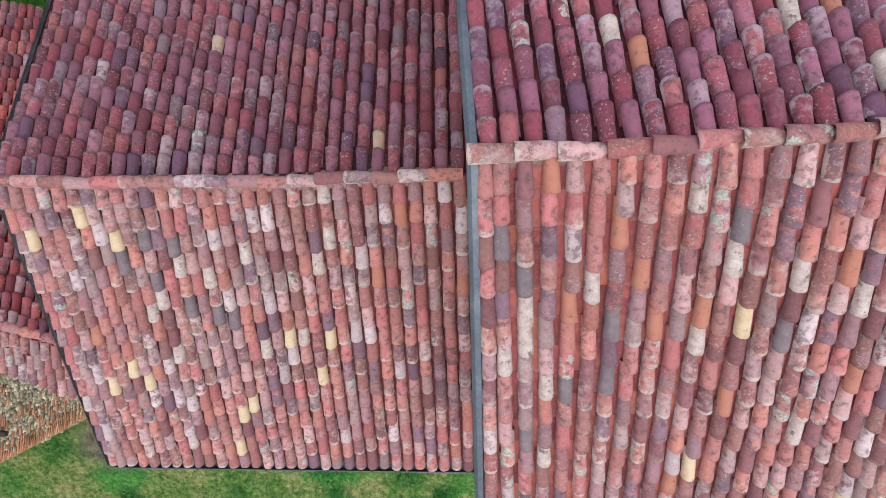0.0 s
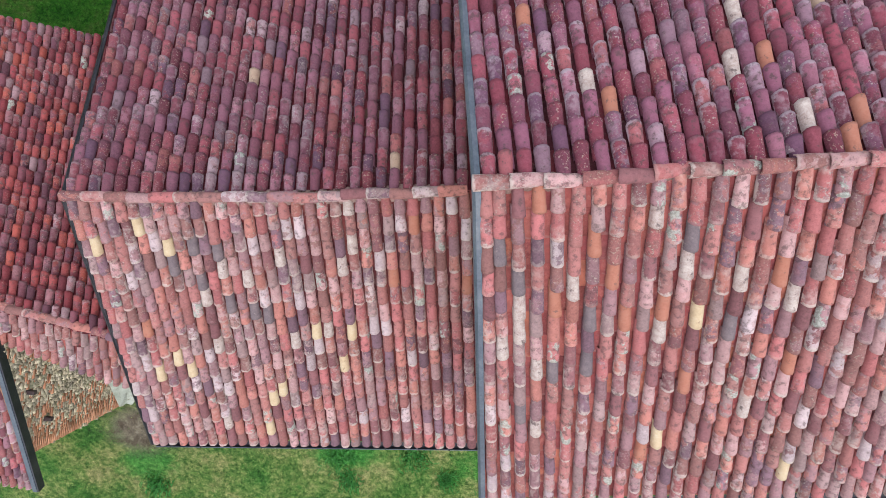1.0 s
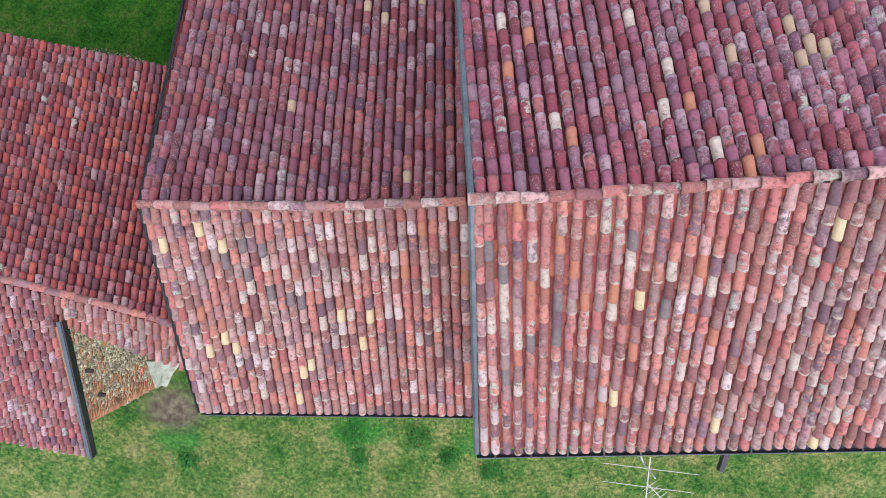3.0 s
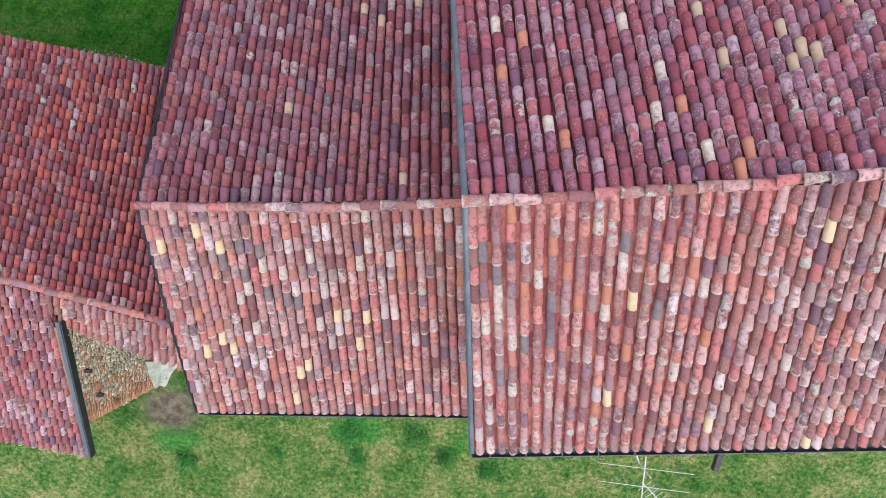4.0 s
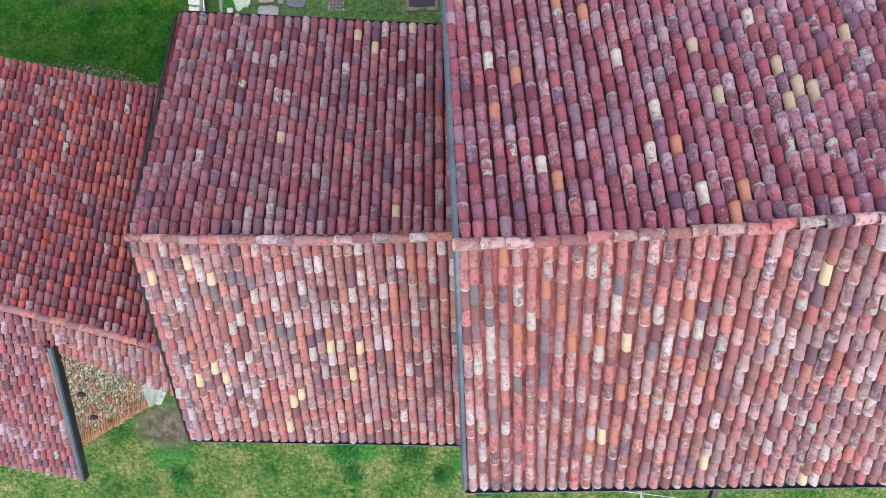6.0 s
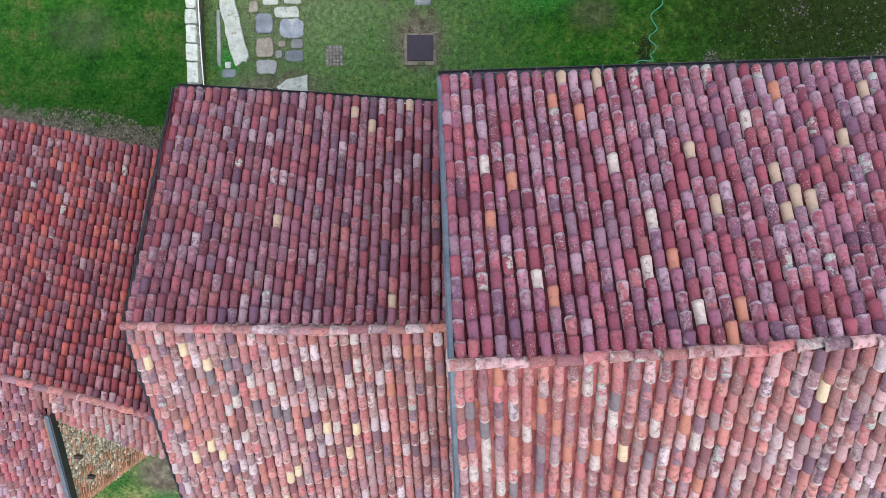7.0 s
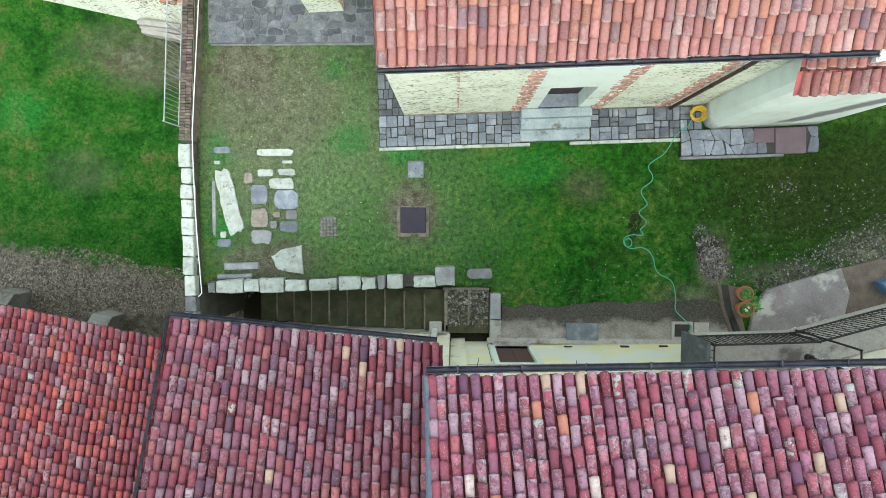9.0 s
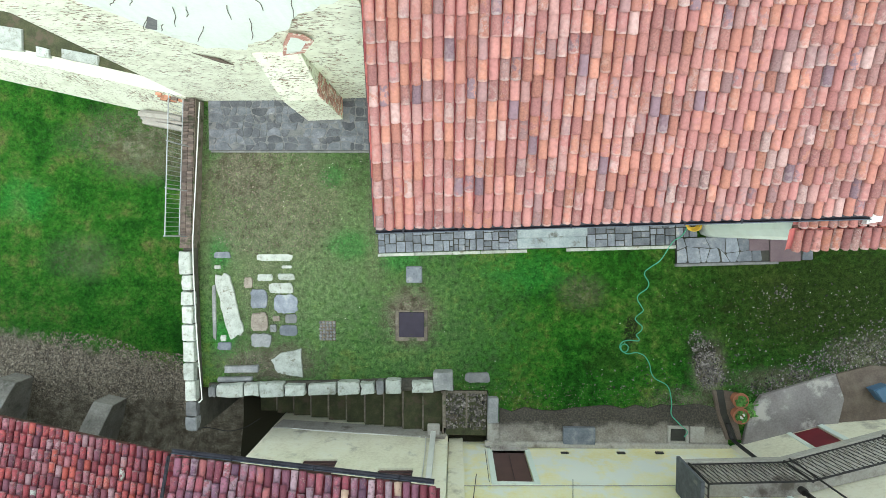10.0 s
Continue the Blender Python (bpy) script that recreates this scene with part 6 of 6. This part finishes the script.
def manhole():
    mh = thing("manhole_cover", "dark square iron manhole cover in a worn concrete frame", "manhole")
    bm = bmesh.new()
    for x0, x1, y0, y1 in ((-1.26, -1.16, 6.86, 7.74), (-0.44, -0.34, 6.86, 7.74), (-1.16, -0.44, 6.86, 6.97), (-1.16, -0.44, 7.69, 7.74)):
        box(x0, x1, y0, y1, -0.1, 0.03, 0.008, bm)
    part("frame", bm, moss_stone, mh, "worn mossy concrete frame")
    part("cover", box(-1.155, -0.445, 6.975, 7.685, -0.05, 0.045, 0.01), rust_plate, mh, "dark rusted iron plate")
    for y in (7.05, 7.61):
        part("lifting_bar", box(-0.85, -0.75, y - 0.015, y + 0.015, 0.045, 0.055, 0.003), iron, mh)
    return mh


manhole()
drain = thing("drain_plate", "square grey concrete drain plate with four holes", "drain")
part("plate", box(-0.96, -0.50, 8.52, 9.00, -0.1, 0.035, 0.03), blue_stone, drain)
# no real holes: near-black discs painted in for the shade inside them
for x, y in ((-0.90, 8.58), (-0.56, 8.58), (-0.73, 8.78), (-0.90, 8.94), (-0.56, 8.94)):
    part("hole_shade", tube([(x, y, 0.034), (x, y, 0.037)], 0.016, 8), joint_dark, drain)

# ---- along the foot of the tall house ----
apron = thing("concrete_strip", "damp stained concrete strip at the foot of the house", "pavement", kind="structure")
rng3 = random.Random(86)
edge = [(1.72 + 0.35 * k, 4.93 + 0.012 * k + rng3.uniform(-0.09, 0.06)) for k in range(18)]
part("strip", slab([(1.72, 3.82), (8.2, 3.92)] + [(8.1, 4.5), (7.9, 5.0)] + edge[::-1], -0.2, 0.05, 0.0, 0.01, rng3), strip_concrete, apron)
part("wall_foot", box(1.3, 8.2, 3.86, 4.02, 0.0, 0.16, 0.03), concrete, apron)
block = thing("step_slab", "grey concrete step slab against the house", "step")
part("slab", box(3.52, 4.42, 3.98, 4.46, 0.0, 0.17, 0.012), blue_stone, block)
pit = thing("yard_drain", "open square drain with a concrete rim", "drain")
bm = bmesh.new()
for x0, x1, y0, y1 in ((6.47, 6.54, 4.02, 4.52), (6.98, 7.05, 4.02, 4.52), (6.54, 6.98, 4.02, 4.09), (6.54, 6.98, 4.45, 4.52)):
    box(x0, x1, y0, y1, -0.1, 0.12, 0.008, bm)
part("rim", bm, concrete, pit)
# solid near-black block standing in for the shade down the drain
part("opening_shade", box(6.545, 6.975, 4.095, 4.445, -0.1, 0.062), joint_dark, pit)
lid = thing("concrete_slab", "pale square concrete slab lying beside the drain", "slab")
part("slab", box(7.09, 7.50, 4.05, 4.50, 0.0, 0.10, 0.015), concrete, lid)
gully = thing("gully", "dark open drainage channel", "gully", kind="structure")
part("channel", slab([(7.80, 5.55), (8.00, 5.55), (8.12, 4.9), (8.42, 4.15), (8.22, 4.15), (7.93, 4.9)], -0.1, 0.075), joint_dark, gully)
for outline in ([(7.70, 5.55), (7.80, 5.55), (7.93, 4.9), (8.22, 4.15), (8.10, 4.15), (7.84, 4.88)], [(8.00, 5.55), (8.30, 5.50), (8.34, 4.95), (8.55, 4.15), (8.42, 4.15), (8.12, 4.9)]):
    part("bank", slab(outline, -0.1, 0.10, 0.02), soil, gully)
terrace = thing("concrete_terrace", "grey concrete terrace with whitish worn patches", "pavement", kind="structure")
part("slab", slab([(8.56, 3.98), (8.75, 4.95), (9.05, 5.42), (11.08, 6.06), (11.34, 5.35), (11.2, 4.62), (10.72, 4.58)], -0.2, 0.10, 0.015), terrace_mat, terrace)
part("bare_earth", slab([(11.36, 5.35), (11.12, 6.04), (12.1, 6.3), (13.5, 6.2), (13.8, 4.85), (11.24, 4.62)], -0.2, 0.05, 0.0, 0.01, rng3), soil, terrace)

tub = thing("blue_tub", "shallow blue plastic tub beside the terrace", "tub")
part("body", slab([(11.95, 5.68), (12.35, 5.82), (12.75, 5.70), (12.65, 5.35), (12.22, 5.34)], 0.04, 0.34, 0.03), blue_plastic, tub)


def flower_pot(x, y, r, bloom):
    pot = thing("flower_pot", "round terracotta pot with a green plant" + (" and white flowers" if bloom else ""), "flower pot", "pots by the gully")
    bm = bmesh.new()
    rings = []
    for rr, z in ((r * 0.72, 0.08), (r, 0.34), (r * 1.08, 0.34), (r * 1.08, 0.39), (r * 0.93, 0.39), (r * 0.90, 0.33)):
        rings.append([bm.verts.new((x + rr * math.cos(a), y + rr * math.sin(a), z)) for a in (2 * math.pi * k / 20 for k in range(20))])
    for a, b in zip(rings, rings[1:]):
        for k in range(20):
            bm.faces.new((a[k - 1], a[k], b[k], b[k - 1]))
    bm.faces.new(rings[0])
    bm.faces.new(rings[-1])
    bmesh.ops.recalc_face_normals(bm, faces=bm.faces)
    part("pot", bm, terracotta, pot)
    rng = random.Random(int(x * 100 + y * 10))
    leaves = []
    lv, lf = np.array([(0, 0, 0), (0.022, 0.04, 0.01), (0, 0.10, 0.0), (-0.022, 0.04, 0.01)]), [(0, 1, 2, 3)]
    for _ in range(75):
        a, d = rng.uniform(0, 360), 0.7 * r * math.sqrt(rng.random())
        leaves.append((lv * rng.uniform(0.7, 1.4), lf, pose(x + d * math.cos(radians(a)), y + d * math.sin(radians(a)), 0.34 + rng.uniform(0, 0.10), rng.uniform(-10, 50), 0, a)))
    joined("foliage", leaves, leaf_mat, pot)
    if bloom:
        for k in range(5):
            bm = bmesh.new()
            bmesh.ops.create_icosphere(bm, subdivisions=1, radius=0.03, matrix=pose(x + rng.uniform(-0.08, 0.08), y + rng.uniform(-0.08, 0.1), 0.47))
            part("flower", bm, blossom, pot)
    return pot


flower_pot(8.33, 5.36, 0.20, False)
flower_pot(8.35, 4.93, 0.21, True)
bush = thing("leafy_plant", "small bright green leafy plant behind the pots", "plant")
rng4 = random.Random(87)
lv, lf = np.array([(0, 0, 0), (0.03, 0.05, 0.012), (0, 0.12, 0.0), (-0.03, 0.05, 0.012)]), [(0, 1, 2, 3)]
joined("leaves", [(lv * rng4.uniform(0.7, 1.3), lf, pose(8.62 + rng4.gauss(0, 0.07), 5.10 + rng4.gauss(0, 0.14), 0.10 + rng4.uniform(0, 0.28), rng4.uniform(-10, 60), 0, rng4.uniform(0, 360))) for _ in range(120)], leaf_mat, bush)
pipe = thing("black_pipe", "black plastic pipe running up to the balcony", "pipe")
part("pipe", tube(smooth_path([(8.10, 4.62, 0.12), (8.22, 4.25, 0.12), (8.26, 4.16, 0.5), (8.27, 4.16, 2.8)], 5), 0.05, 8), iron, pipe)

# ---- garden hoses ----
hose = thing("garden_hose", "green garden hose lying in loose curves on the lawn", "hose")
line = [(6.95, 10.3), (6.75, 9.92), (6.48, 9.72), (6.19, 9.23), (5.95, 9.05), (5.77, 8.91), (5.75, 8.78), (5.86, 8.59), (5.82, 8.42), (5.60, 8.25), (5.56, 8.1), (5.68, 7.9), (5.72, 7.78), (5.52, 7.6), (5.55, 7.48), (5.70, 7.35), (5.68, 7.22),
        (5.55, 7.10), (5.62, 7.0), (5.60, 6.93), (5.36, 6.95), (5.17, 6.90), (5.09, 6.76), (5.17, 6.62), (5.30, 6.64), (5.32, 6.78), (5.22, 6.84), (5.12, 6.76), (5.18, 6.62), (5.34, 6.56), (5.55, 6.60), (5.78, 6.51), (5.93, 6.28), (5.98, 6.05), (6.10, 5.86), (6.40, 5.70), (6.52, 5.50), (6.56, 5.15), (6.56, 4.85), (6.75, 4.62), (6.98, 4.40), (6.90, 4.25)]
part("hose", tube(smooth_path([(x, y, 0.05 + (0.12 if y < 4.7 else 0.04 if y < 5.2 else 0.05 if y > 9.4 else 0.0)) for x, y in line], 4), 0.014, 6), green_hose, hose)
coil = thing("hose_coil", "coil of yellow hose hung at the wall's foot", "hose")
rng5 = random.Random(88)
for k in range(6):
    r = 0.13 + 0.02 * k
    part("loop", tube([(6.97 + rng5.uniform(-0.015, 0.015) + r * math.cos(a), 10.24 + r * 0.9 * math.sin(a), 0.22 + 0.02 * k + 0.02 * math.sin(3 * a + k)) for a in (2 * math.pi * i / 24 for i in range(25))], 0.016, 6), yellow_hose, coil)


# ---- balcony with wire railing on the tall house ----
def balcony():
    bal = thing("balcony", "narrow balcony with dark iron wire railing on the house front", "balcony")
    edge = [(5.75, 4.73), (8.02, 4.82), (10.24, 5.46), (13.0, 6.2)]
    part("floor", slab([(5.75, 3.90), (8.2, 3.95), (10.7, 4.63), (13.0, 4.9)] + edge[::-1], 2.70, 2.86), concrete, bal, "grey concrete floor")
    part("end_wall", box(5.66, 5.745, 3.90, 4.76, 2.6, 3.86, 0.01), dark_paving, bal, "grey rendered end panel")
    z0, z1 = 2.86, 3.82
    pts = [Vector((5.84, 4.70, 0)), Vector((8.00, 4.79, 0)), Vector((10.2, 5.42, 0)), Vector((12.9, 6.15, 0))]
    up = Vector((0, 0, 1))
    part("top_rail", tube([p + up * z1 for p in pts], 0.024, 6), iron, bal)
    part("foot_rail", tube([p + up * (z0 + 0.06) for p in pts], 0.02, 6), iron, bal)
    part("top_rail", tube([Vector((5.84, 3.95, z1)), pts[0] + up * z1], 0.02, 6), iron, bal)
    for a, b in zip(pts, pts[1:]):
        n = int((b - a).length / 0.10)
        for k in range(n):
            p, q = a.lerp(b, k / n), a.lerp(b, (k + 1) / n)
            part("bar", tube([p + up * (z0 + 0.06), q + up * z1], 0.009, 5), iron, bal)
            if k % 2 == 0:
                part("bar", tube([p + up * (z0 + 0.5), q + up * (z0 + 0.06)], 0.006, 5), iron, bal)
            else:
                part("bar", tube([q + up * (z0 + 0.06), p + up * z1], 0.006, 5), iron, bal)
    for k in range(5):
        y = 4.0 + 0.16 * k
        part("bar", tube([(5.84, y, z0 + 0.06), (5.84, y + 0.1, z1)], 0.008, 5), iron, bal)
    for p in pts[:3]:
        part("post", tube([p + up * z0, p + up * (z1 + 0.03)], 0.028, 6), iron, bal)
    part("tall_post", tube([pts[1] + Vector((0.12, 0.06, z0)), pts[1] + Vector((0.12, 0.06, 4.82))], 0.022, 6), iron, bal)
    part("tie_bar", tube([pts[1] + Vector((0.12, 0.06, 4.80)), (8.15, 4.0, 4.80)], 0.018, 6), iron, bal)
    return bal


balcony()
flue = thing("stove_flue", "dark metal flue pipe fixed above the balcony", "pipe")
part("pipe", tube([(8.15, 4.32, 3.35), (8.15, 4.32, 5.7)], 0.055, 10), iron, flue, "", True)
part("cap", tube([(8.15, 4.32, 3.25), (8.15, 4.32, 3.38)], 0.085, 10), iron, flue)
part("wall_strap", box(8.12, 8.18, 3.9, 4.28, 4.4, 4.44), iron, flue)


# ---- north-west bank ----
def bank_wall():
    wall = thing("bank_wall", "battered limewashed stone wall holding the bank", "wall", kind="structure")
    bm = bmesh.new()
    rows = []
    for x in np.linspace(-20.0, -7.15, 14):
        k = -0.217 * (x + 9.08)
        rows.append([bm.verts.new(Vector((x, yy + k, z))) for yy, z in ((13.72, -3.2), (14.30, -1.02), (14.36, -1.0), (15.75, -1.0), (15.8, -3.2))])
    for a, b in zip(rows, rows[1:]):
        for k in range(4):
            bm.faces.new((a[k], a[k + 1], b[k + 1], b[k]))
    bm.faces.new(rows[0])
    bm.faces.new(rows[-1])
    bmesh.ops.recalc_face_normals(bm, faces=bm.faces)
    part("wall_body", bm, limewash, wall, "limewashed stone face")
    rng = random.Random(91)
    top = [(x, 14.9 - 0.217 * (x + 9.08)) for x in np.linspace(-19.5, -7.6, 10)]
    part("bank_top", slab([(x, y + 0.75) for x, y in top] + [(x, y - 0.25) for x, y in top[::-1]], -1.02, -0.93, 0, 0.02, rng), moss_soil, wall, "dark earth along the top")
    for outline in ([(-13.9, 16.2), (-12.6, 16.0), (-12.62, 15.35), (-13.9, 15.5)], [(-11.42, 15.42), (-10.28, 15.20), (-10.32, 14.92), (-11.42, 15.14)], [(-12.2, 15.5), (-11.8, 15.4), (-11.8, 15.15), (-12.2, 15.2)]):
        part("slab", slab(outline, -1.0, -0.86, 0.02, 0.01, rng), pale_stone, wall, "grey stone slab lying on the wall")
    return wall


bank_wall()
rubble_rng = random.Random(98)
bricks_low = thing("brick_rubble", "broken red bricks showing at the bank wall's end", "bricks")
for k in range(26):
    bx, bz = rubble_rng.uniform(-8.7, -7.3), rubble_rng.uniform(-1.75, -1.15)
    part("brick", box(-0.10, 0.10, -0.05, 0.05, -0.03, 0.03, 0.006, m=pose(bx, 13.70 + 0.266 * (bz + 3.2) - 0.217 * (bx + 9.08), bz, 0, rubble_rng.uniform(-8, 8), rubble_rng.uniform(-18, -5))), quoin_brick if k % 3 else brown_brick, bricks_low)
for k, (x, y, z, turn) in enumerate(((-9.42, 13.86, -2.72, -4), (-9.40, 13.66, -2.72, -8), (-9.36, 13.48, -2.74, -11), (-9.38, 13.74, -2.54, -7))):
    beam = part("timber_beam", box(-0.72, 0.72, -0.08, 0.08, -0.26 if z < -2.6 else -0.08, 0.08, 0.012, m=pose(x, y, z, 0, 0, turn)), timber)
    tagged(beam, "pale weathered timber beam stacked by the wall", "timber", "stack of timber beams")


# ---- television aerial under the south eave ----
def aerial():
    an = thing("tv_aerial", "galvanised television aerial on a bracket under the eave", "aerial")
    part("mast", tube([(4.70, -5.72, 0.9), (4.70, -5.72, 2.75)], 0.02, 6), galvanised, an)
    part("arm", tube([(4.22, -3.3, 2.1), (4.22, -4.5, 2.15), (4.70, -5.72, 2.0)], 0.02, 6), galvanised, an)
    part("boom", tube([(4.70, -5.35, 2.42), (4.58, -6.9, 2.38)], 0.016, 6), galvanised, an)
    for a, b in (((3.55, -5.51), (5.88, -5.78)), ((3.55, -5.96), (5.75, -6.23)), ((3.7, -6.55), (5.5, -6.78))):
        part("element", tube([(*a, 2.43), (*b, 2.43)], 0.008, 6), galvanised, an)
    part("small_boom", tube([(4.55, -5.9, 2.6), (5.35, -6.75, 2.6)], 0.012, 6), galvanised, an)
    for k in range(9):
        x, y = 4.62 + 0.085 * k, -5.98 - 0.09 * k
        part("element", tube([(x - 0.16, y - 0.12, 2.61), (x + 0.16, y + 0.12, 2.61)], 0.006, 5), galvanised, an)
    return an


aerial()
part("wire", tube(smooth_path([(4.0, -3.9, 5.8), (5.5, -4.4, 3.4), (8.0, -4.3, 3.6), (11.0, -4.0, 5.0)], 6), 0.006, 5), iron, thing("aerial_wire", "thin black wire slung below the eave", "wire"))


# ---- pebbles, flowers and grass, too many to count ----
def scatter(name, label, category, spots, material, size, count, seed, z=0.0):
    rng = random.Random(seed)
    pieces = []
    for cx, cy, rx, ry, share in spots:
        for _ in range(int(count * share)):
            a, d = rng.uniform(0, 2 * math.pi), rng.random() ** 0.6
            x, y = cx + rx * d * math.cos(a), cy + ry * d * math.sin(a)
            pieces.append(pebble(rng, (x, y, ground_height(x, y) + z), size))
    top = thing(name, label, category, kind="stuff")
    joined("pebbles", pieces, material, top)


scatter("pebble_bed", "pale and dark pebbles washed together on the lawn", "pebbles", ((7.25, 6.95, 0.24, 0.28, 0.03), (7.45, 6.55, 0.34, 0.40, 0.08), (7.62, 6.15, 0.38, 0.45, 0.11), (7.78, 5.80, 0.36, 0.38, 0.08), (9.3, 5.62, 0.6, 0.26, 0.04), (10.0, 5.95, 0.8, 0.40, 0.07),
         (10.7, 6.22, 0.9, 0.45, 0.09), (11.6, 6.55, 1.0, 0.55, 0.13), (12.6, 7.0, 1.0, 0.7, 0.15), (9.45, 8.3, 0.45, 0.35, 0.02), (10.5, 7.4, 2.6, 1.2, 0.06), (7.9, 6.3, 0.9, 0.8, 0.03), (6.2, 5.9, 2.2, 0.5, 0.02)), pebble_mat, 0.020, 2600, 92)
scatter("gravel", "brown gravel strewn beside the low house", "gravel", ((-12.0, 4.9, 5.5, 0.9, 0.6), (-8.5, 4.4, 1.5, 0.8, 0.22), (-13.5, 5.6, 3.0, 0.8, 0.18)), gravel_mat, 0.023, 15000, 93)
scatter("fine_gravel", "fine gravel worn into the lawn", "gravel", ((-4.9, 10.8, 2.0, 1.6, 0.7), (9.0, 7.8, 3.5, 1.0, 0.05), (-5.0, 6.1, 1.2, 0.4, 0.12), (3.0, 5.3, 4.0, 0.4, 0.1)), gravel_mat, 0.011, 5600, 94)


def grass():
    """Single blades over the lawns, thinner where the ground is worn."""
    rng = np.random.default_rng(95)
    areas = ((-6.6, 13.6, 5.0, 14.0, 1.0), (-17.0, -7.2, 4.4, 14.6, 1.0), (-12.0, 13.0, -10.5, -3.2, 1.0))
    spots = []
    for x0, x1, y0, y1, share in areas:
        n = int((x1 - x0) * (y1 - y0) * 700 * share)
        spots.append(np.stack([rng.uniform(x0, x1, n), rng.uniform(y0, y1, n)], 1))
    xy = np.concatenate(spots)
    x, y = xy.T
    keep = np.ones(len(x), bool)
    # houses, paving, walls and worn places stay clear
    local_x, local_y = x + 1.05, y - 10.25 - 0.033 * (x + 1.05)
    keep &= ~((local_x > -0.75) & (local_x < 7.8) & (local_y > -0.97)) & ~((local_x > -0.75) & (local_y > -0.65)) & ~((local_x > 7.58) & (local_x < 11.4) & (local_y > -1.5))
    keep &= ~((x > -6.7) & (x < -1.9) & (y > 12.15)) & ~((x > -7) & (x < 1.75) & (y < 5.65) & (y > 3))
    keep &= ~((x > 1.6) & (x < 8.7) & (y < 5.0 + rng.uniform(-0.1, 0.12, len(x))) & (y > 3)) & ~((x > 7.7) & (y > 3) & (y < 5.5 + 0.3 * (x - 9)))
    keep &= ~((x < -7) & (y > 0) & (y < 3.75 - 0.19 * x + rng.uniform(-0.4, 0.3, len(x)) - 0.2)) & ~((x < -7) & (y > 13.75 - 0.217 * (x + 9.08)))
    keep &= ~((x > -1.33) & (x < -0.28) & (y > 6.75) & (y < 7.85)) & ~((x > -0.97) & (x < -0.49) & (y > 8.5) & (y < 9.02))
    for cx, cy, rx, ry, thin in ((-5.2, 8.0, 1.35, 1.3, 0.75), (-4.9, 10.7, 2.3, 1.7, 0.8), (-9.2, 12.6, 2.3, 0.8, 0.8), (10.5, 6.2, 2.6, 0.4, 0.8), (-4.3, 6.2, 0.6, 0.6, 0.95), (-9.2, -5.7, 0.9, 0.7, 0.95), (7.6, 6.1, 0.5, 0.8, 0.9), (9.7, 6.1, 1.5, 0.5, 0.6), (-5.0, 6.1, 1.4, 0.4, 0.8), (-0.85, 7.7, 0.7, 0.75, 0.8)):
        inside = ((x - cx) / rx) ** 2 + ((y - cy) / ry) ** 2 < 1
        keep &= ~(inside & (rng.random(len(x)) < thin))
    x, y = x[keep], y[keep]
    n = len(x)
    z = np.array([ground_height(a, b) for a, b in zip(x, y)])
    turn, lean = rng.uniform(0, 2 * np.pi, n), rng.uniform(0.03, 0.085, n)
    high, wide = rng.uniform(0.02, 0.055, n), rng.uniform(0.004, 0.010, n)
    c, s = np.cos(turn), np.sin(turn)
    base = np.stack([x, y, z - 0.01], 1)
    a = base + np.stack([-s * wide, c * wide, 0 * x], 1)
    b = base - np.stack([-s * wide, c * wide, 0 * x], 1)
    tip = base + np.stack([c * lean, s * lean, high], 1)
    verts = np.stack([a, b, tip], 1).reshape(-1, 3)
    me = bpy.data.meshes.new("grass")
    me.vertices.add(3 * n)
    me.vertices.foreach_set("co", verts.ravel())
    me.loops.add(3 * n)
    me.loops.foreach_set("vertex_index", np.arange(3 * n, dtype=np.int32))
    me.polygons.add(n)
    me.polygons.foreach_set("loop_start", np.arange(0, 3 * n, 3, dtype=np.int32))
    me.update()
    me.validate()
    me.materials.append(grass_blade)
    return tagged(new("grass", me), "short uneven green grass", "grass", kind="stuff")


grass()
tuft_rng = random.Random(96)
blades = []
bv, bf = np.array([(-0.012, 0, 0), (0.012, 0, 0), (0.006, 0.10, 0.05), (0.0, 0.17, 0.03)]), [(0, 1, 2), (0, 2, 3)]
for cx, cy, r in ((-3.4, -6.5, 0.55), (-3.2, -7.4, 0.35), (-0.3, -7.4, 0.28), (1.1, -7.9, 0.4), (-9.0, -7.6, 0.35), (3.6, -7.2, 0.3), (-1.2, -6.6, 0.5), (7.6, -6.6, 0.35)):
    for _ in range(260):
        x, y = cx + tuft_rng.gauss(0, r * 0.5), cy + tuft_rng.gauss(0, r * 0.5)
        blades.append((bv * tuft_rng.uniform(0.6, 1.4), bf, pose(x, y, ground_height(x, y), tuft_rng.uniform(0, 45), 0, tuft_rng.uniform(0, 360))))
weeds = thing("weeds", "taller bright green weed tufts in the grass", "weeds", kind="stuff")
joined("weed_leaves", blades, weed_mat, weeds)
daisy_rng = random.Random(97)
dv, df = np.array([(0.013 * math.cos(a), 0.013 * math.sin(a), 0.0) for a in (math.pi * k / 3 for k in range(6))]), [(0, 1, 2, 3, 4, 5)]
spots = [(daisy_rng.uniform(-3, 12), daisy_rng.uniform(5.4, 9.0)) for _ in range(40)] + [(daisy_rng.uniform(7.5, 13), daisy_rng.uniform(6.0, 9.0)) for _ in range(25)] + [(daisy_rng.uniform(-6, -2), daisy_rng.uniform(9, 12)) for _ in range(15)]
daisies = thing("daisies", "scattered tiny pale daisies in the lawn", "flowers", kind="stuff")
joined("flower_heads", [(dv * daisy_rng.uniform(0.5, 1.2), df, pose(x, y, 0.05)) for x, y in spots], blossom, daisies)
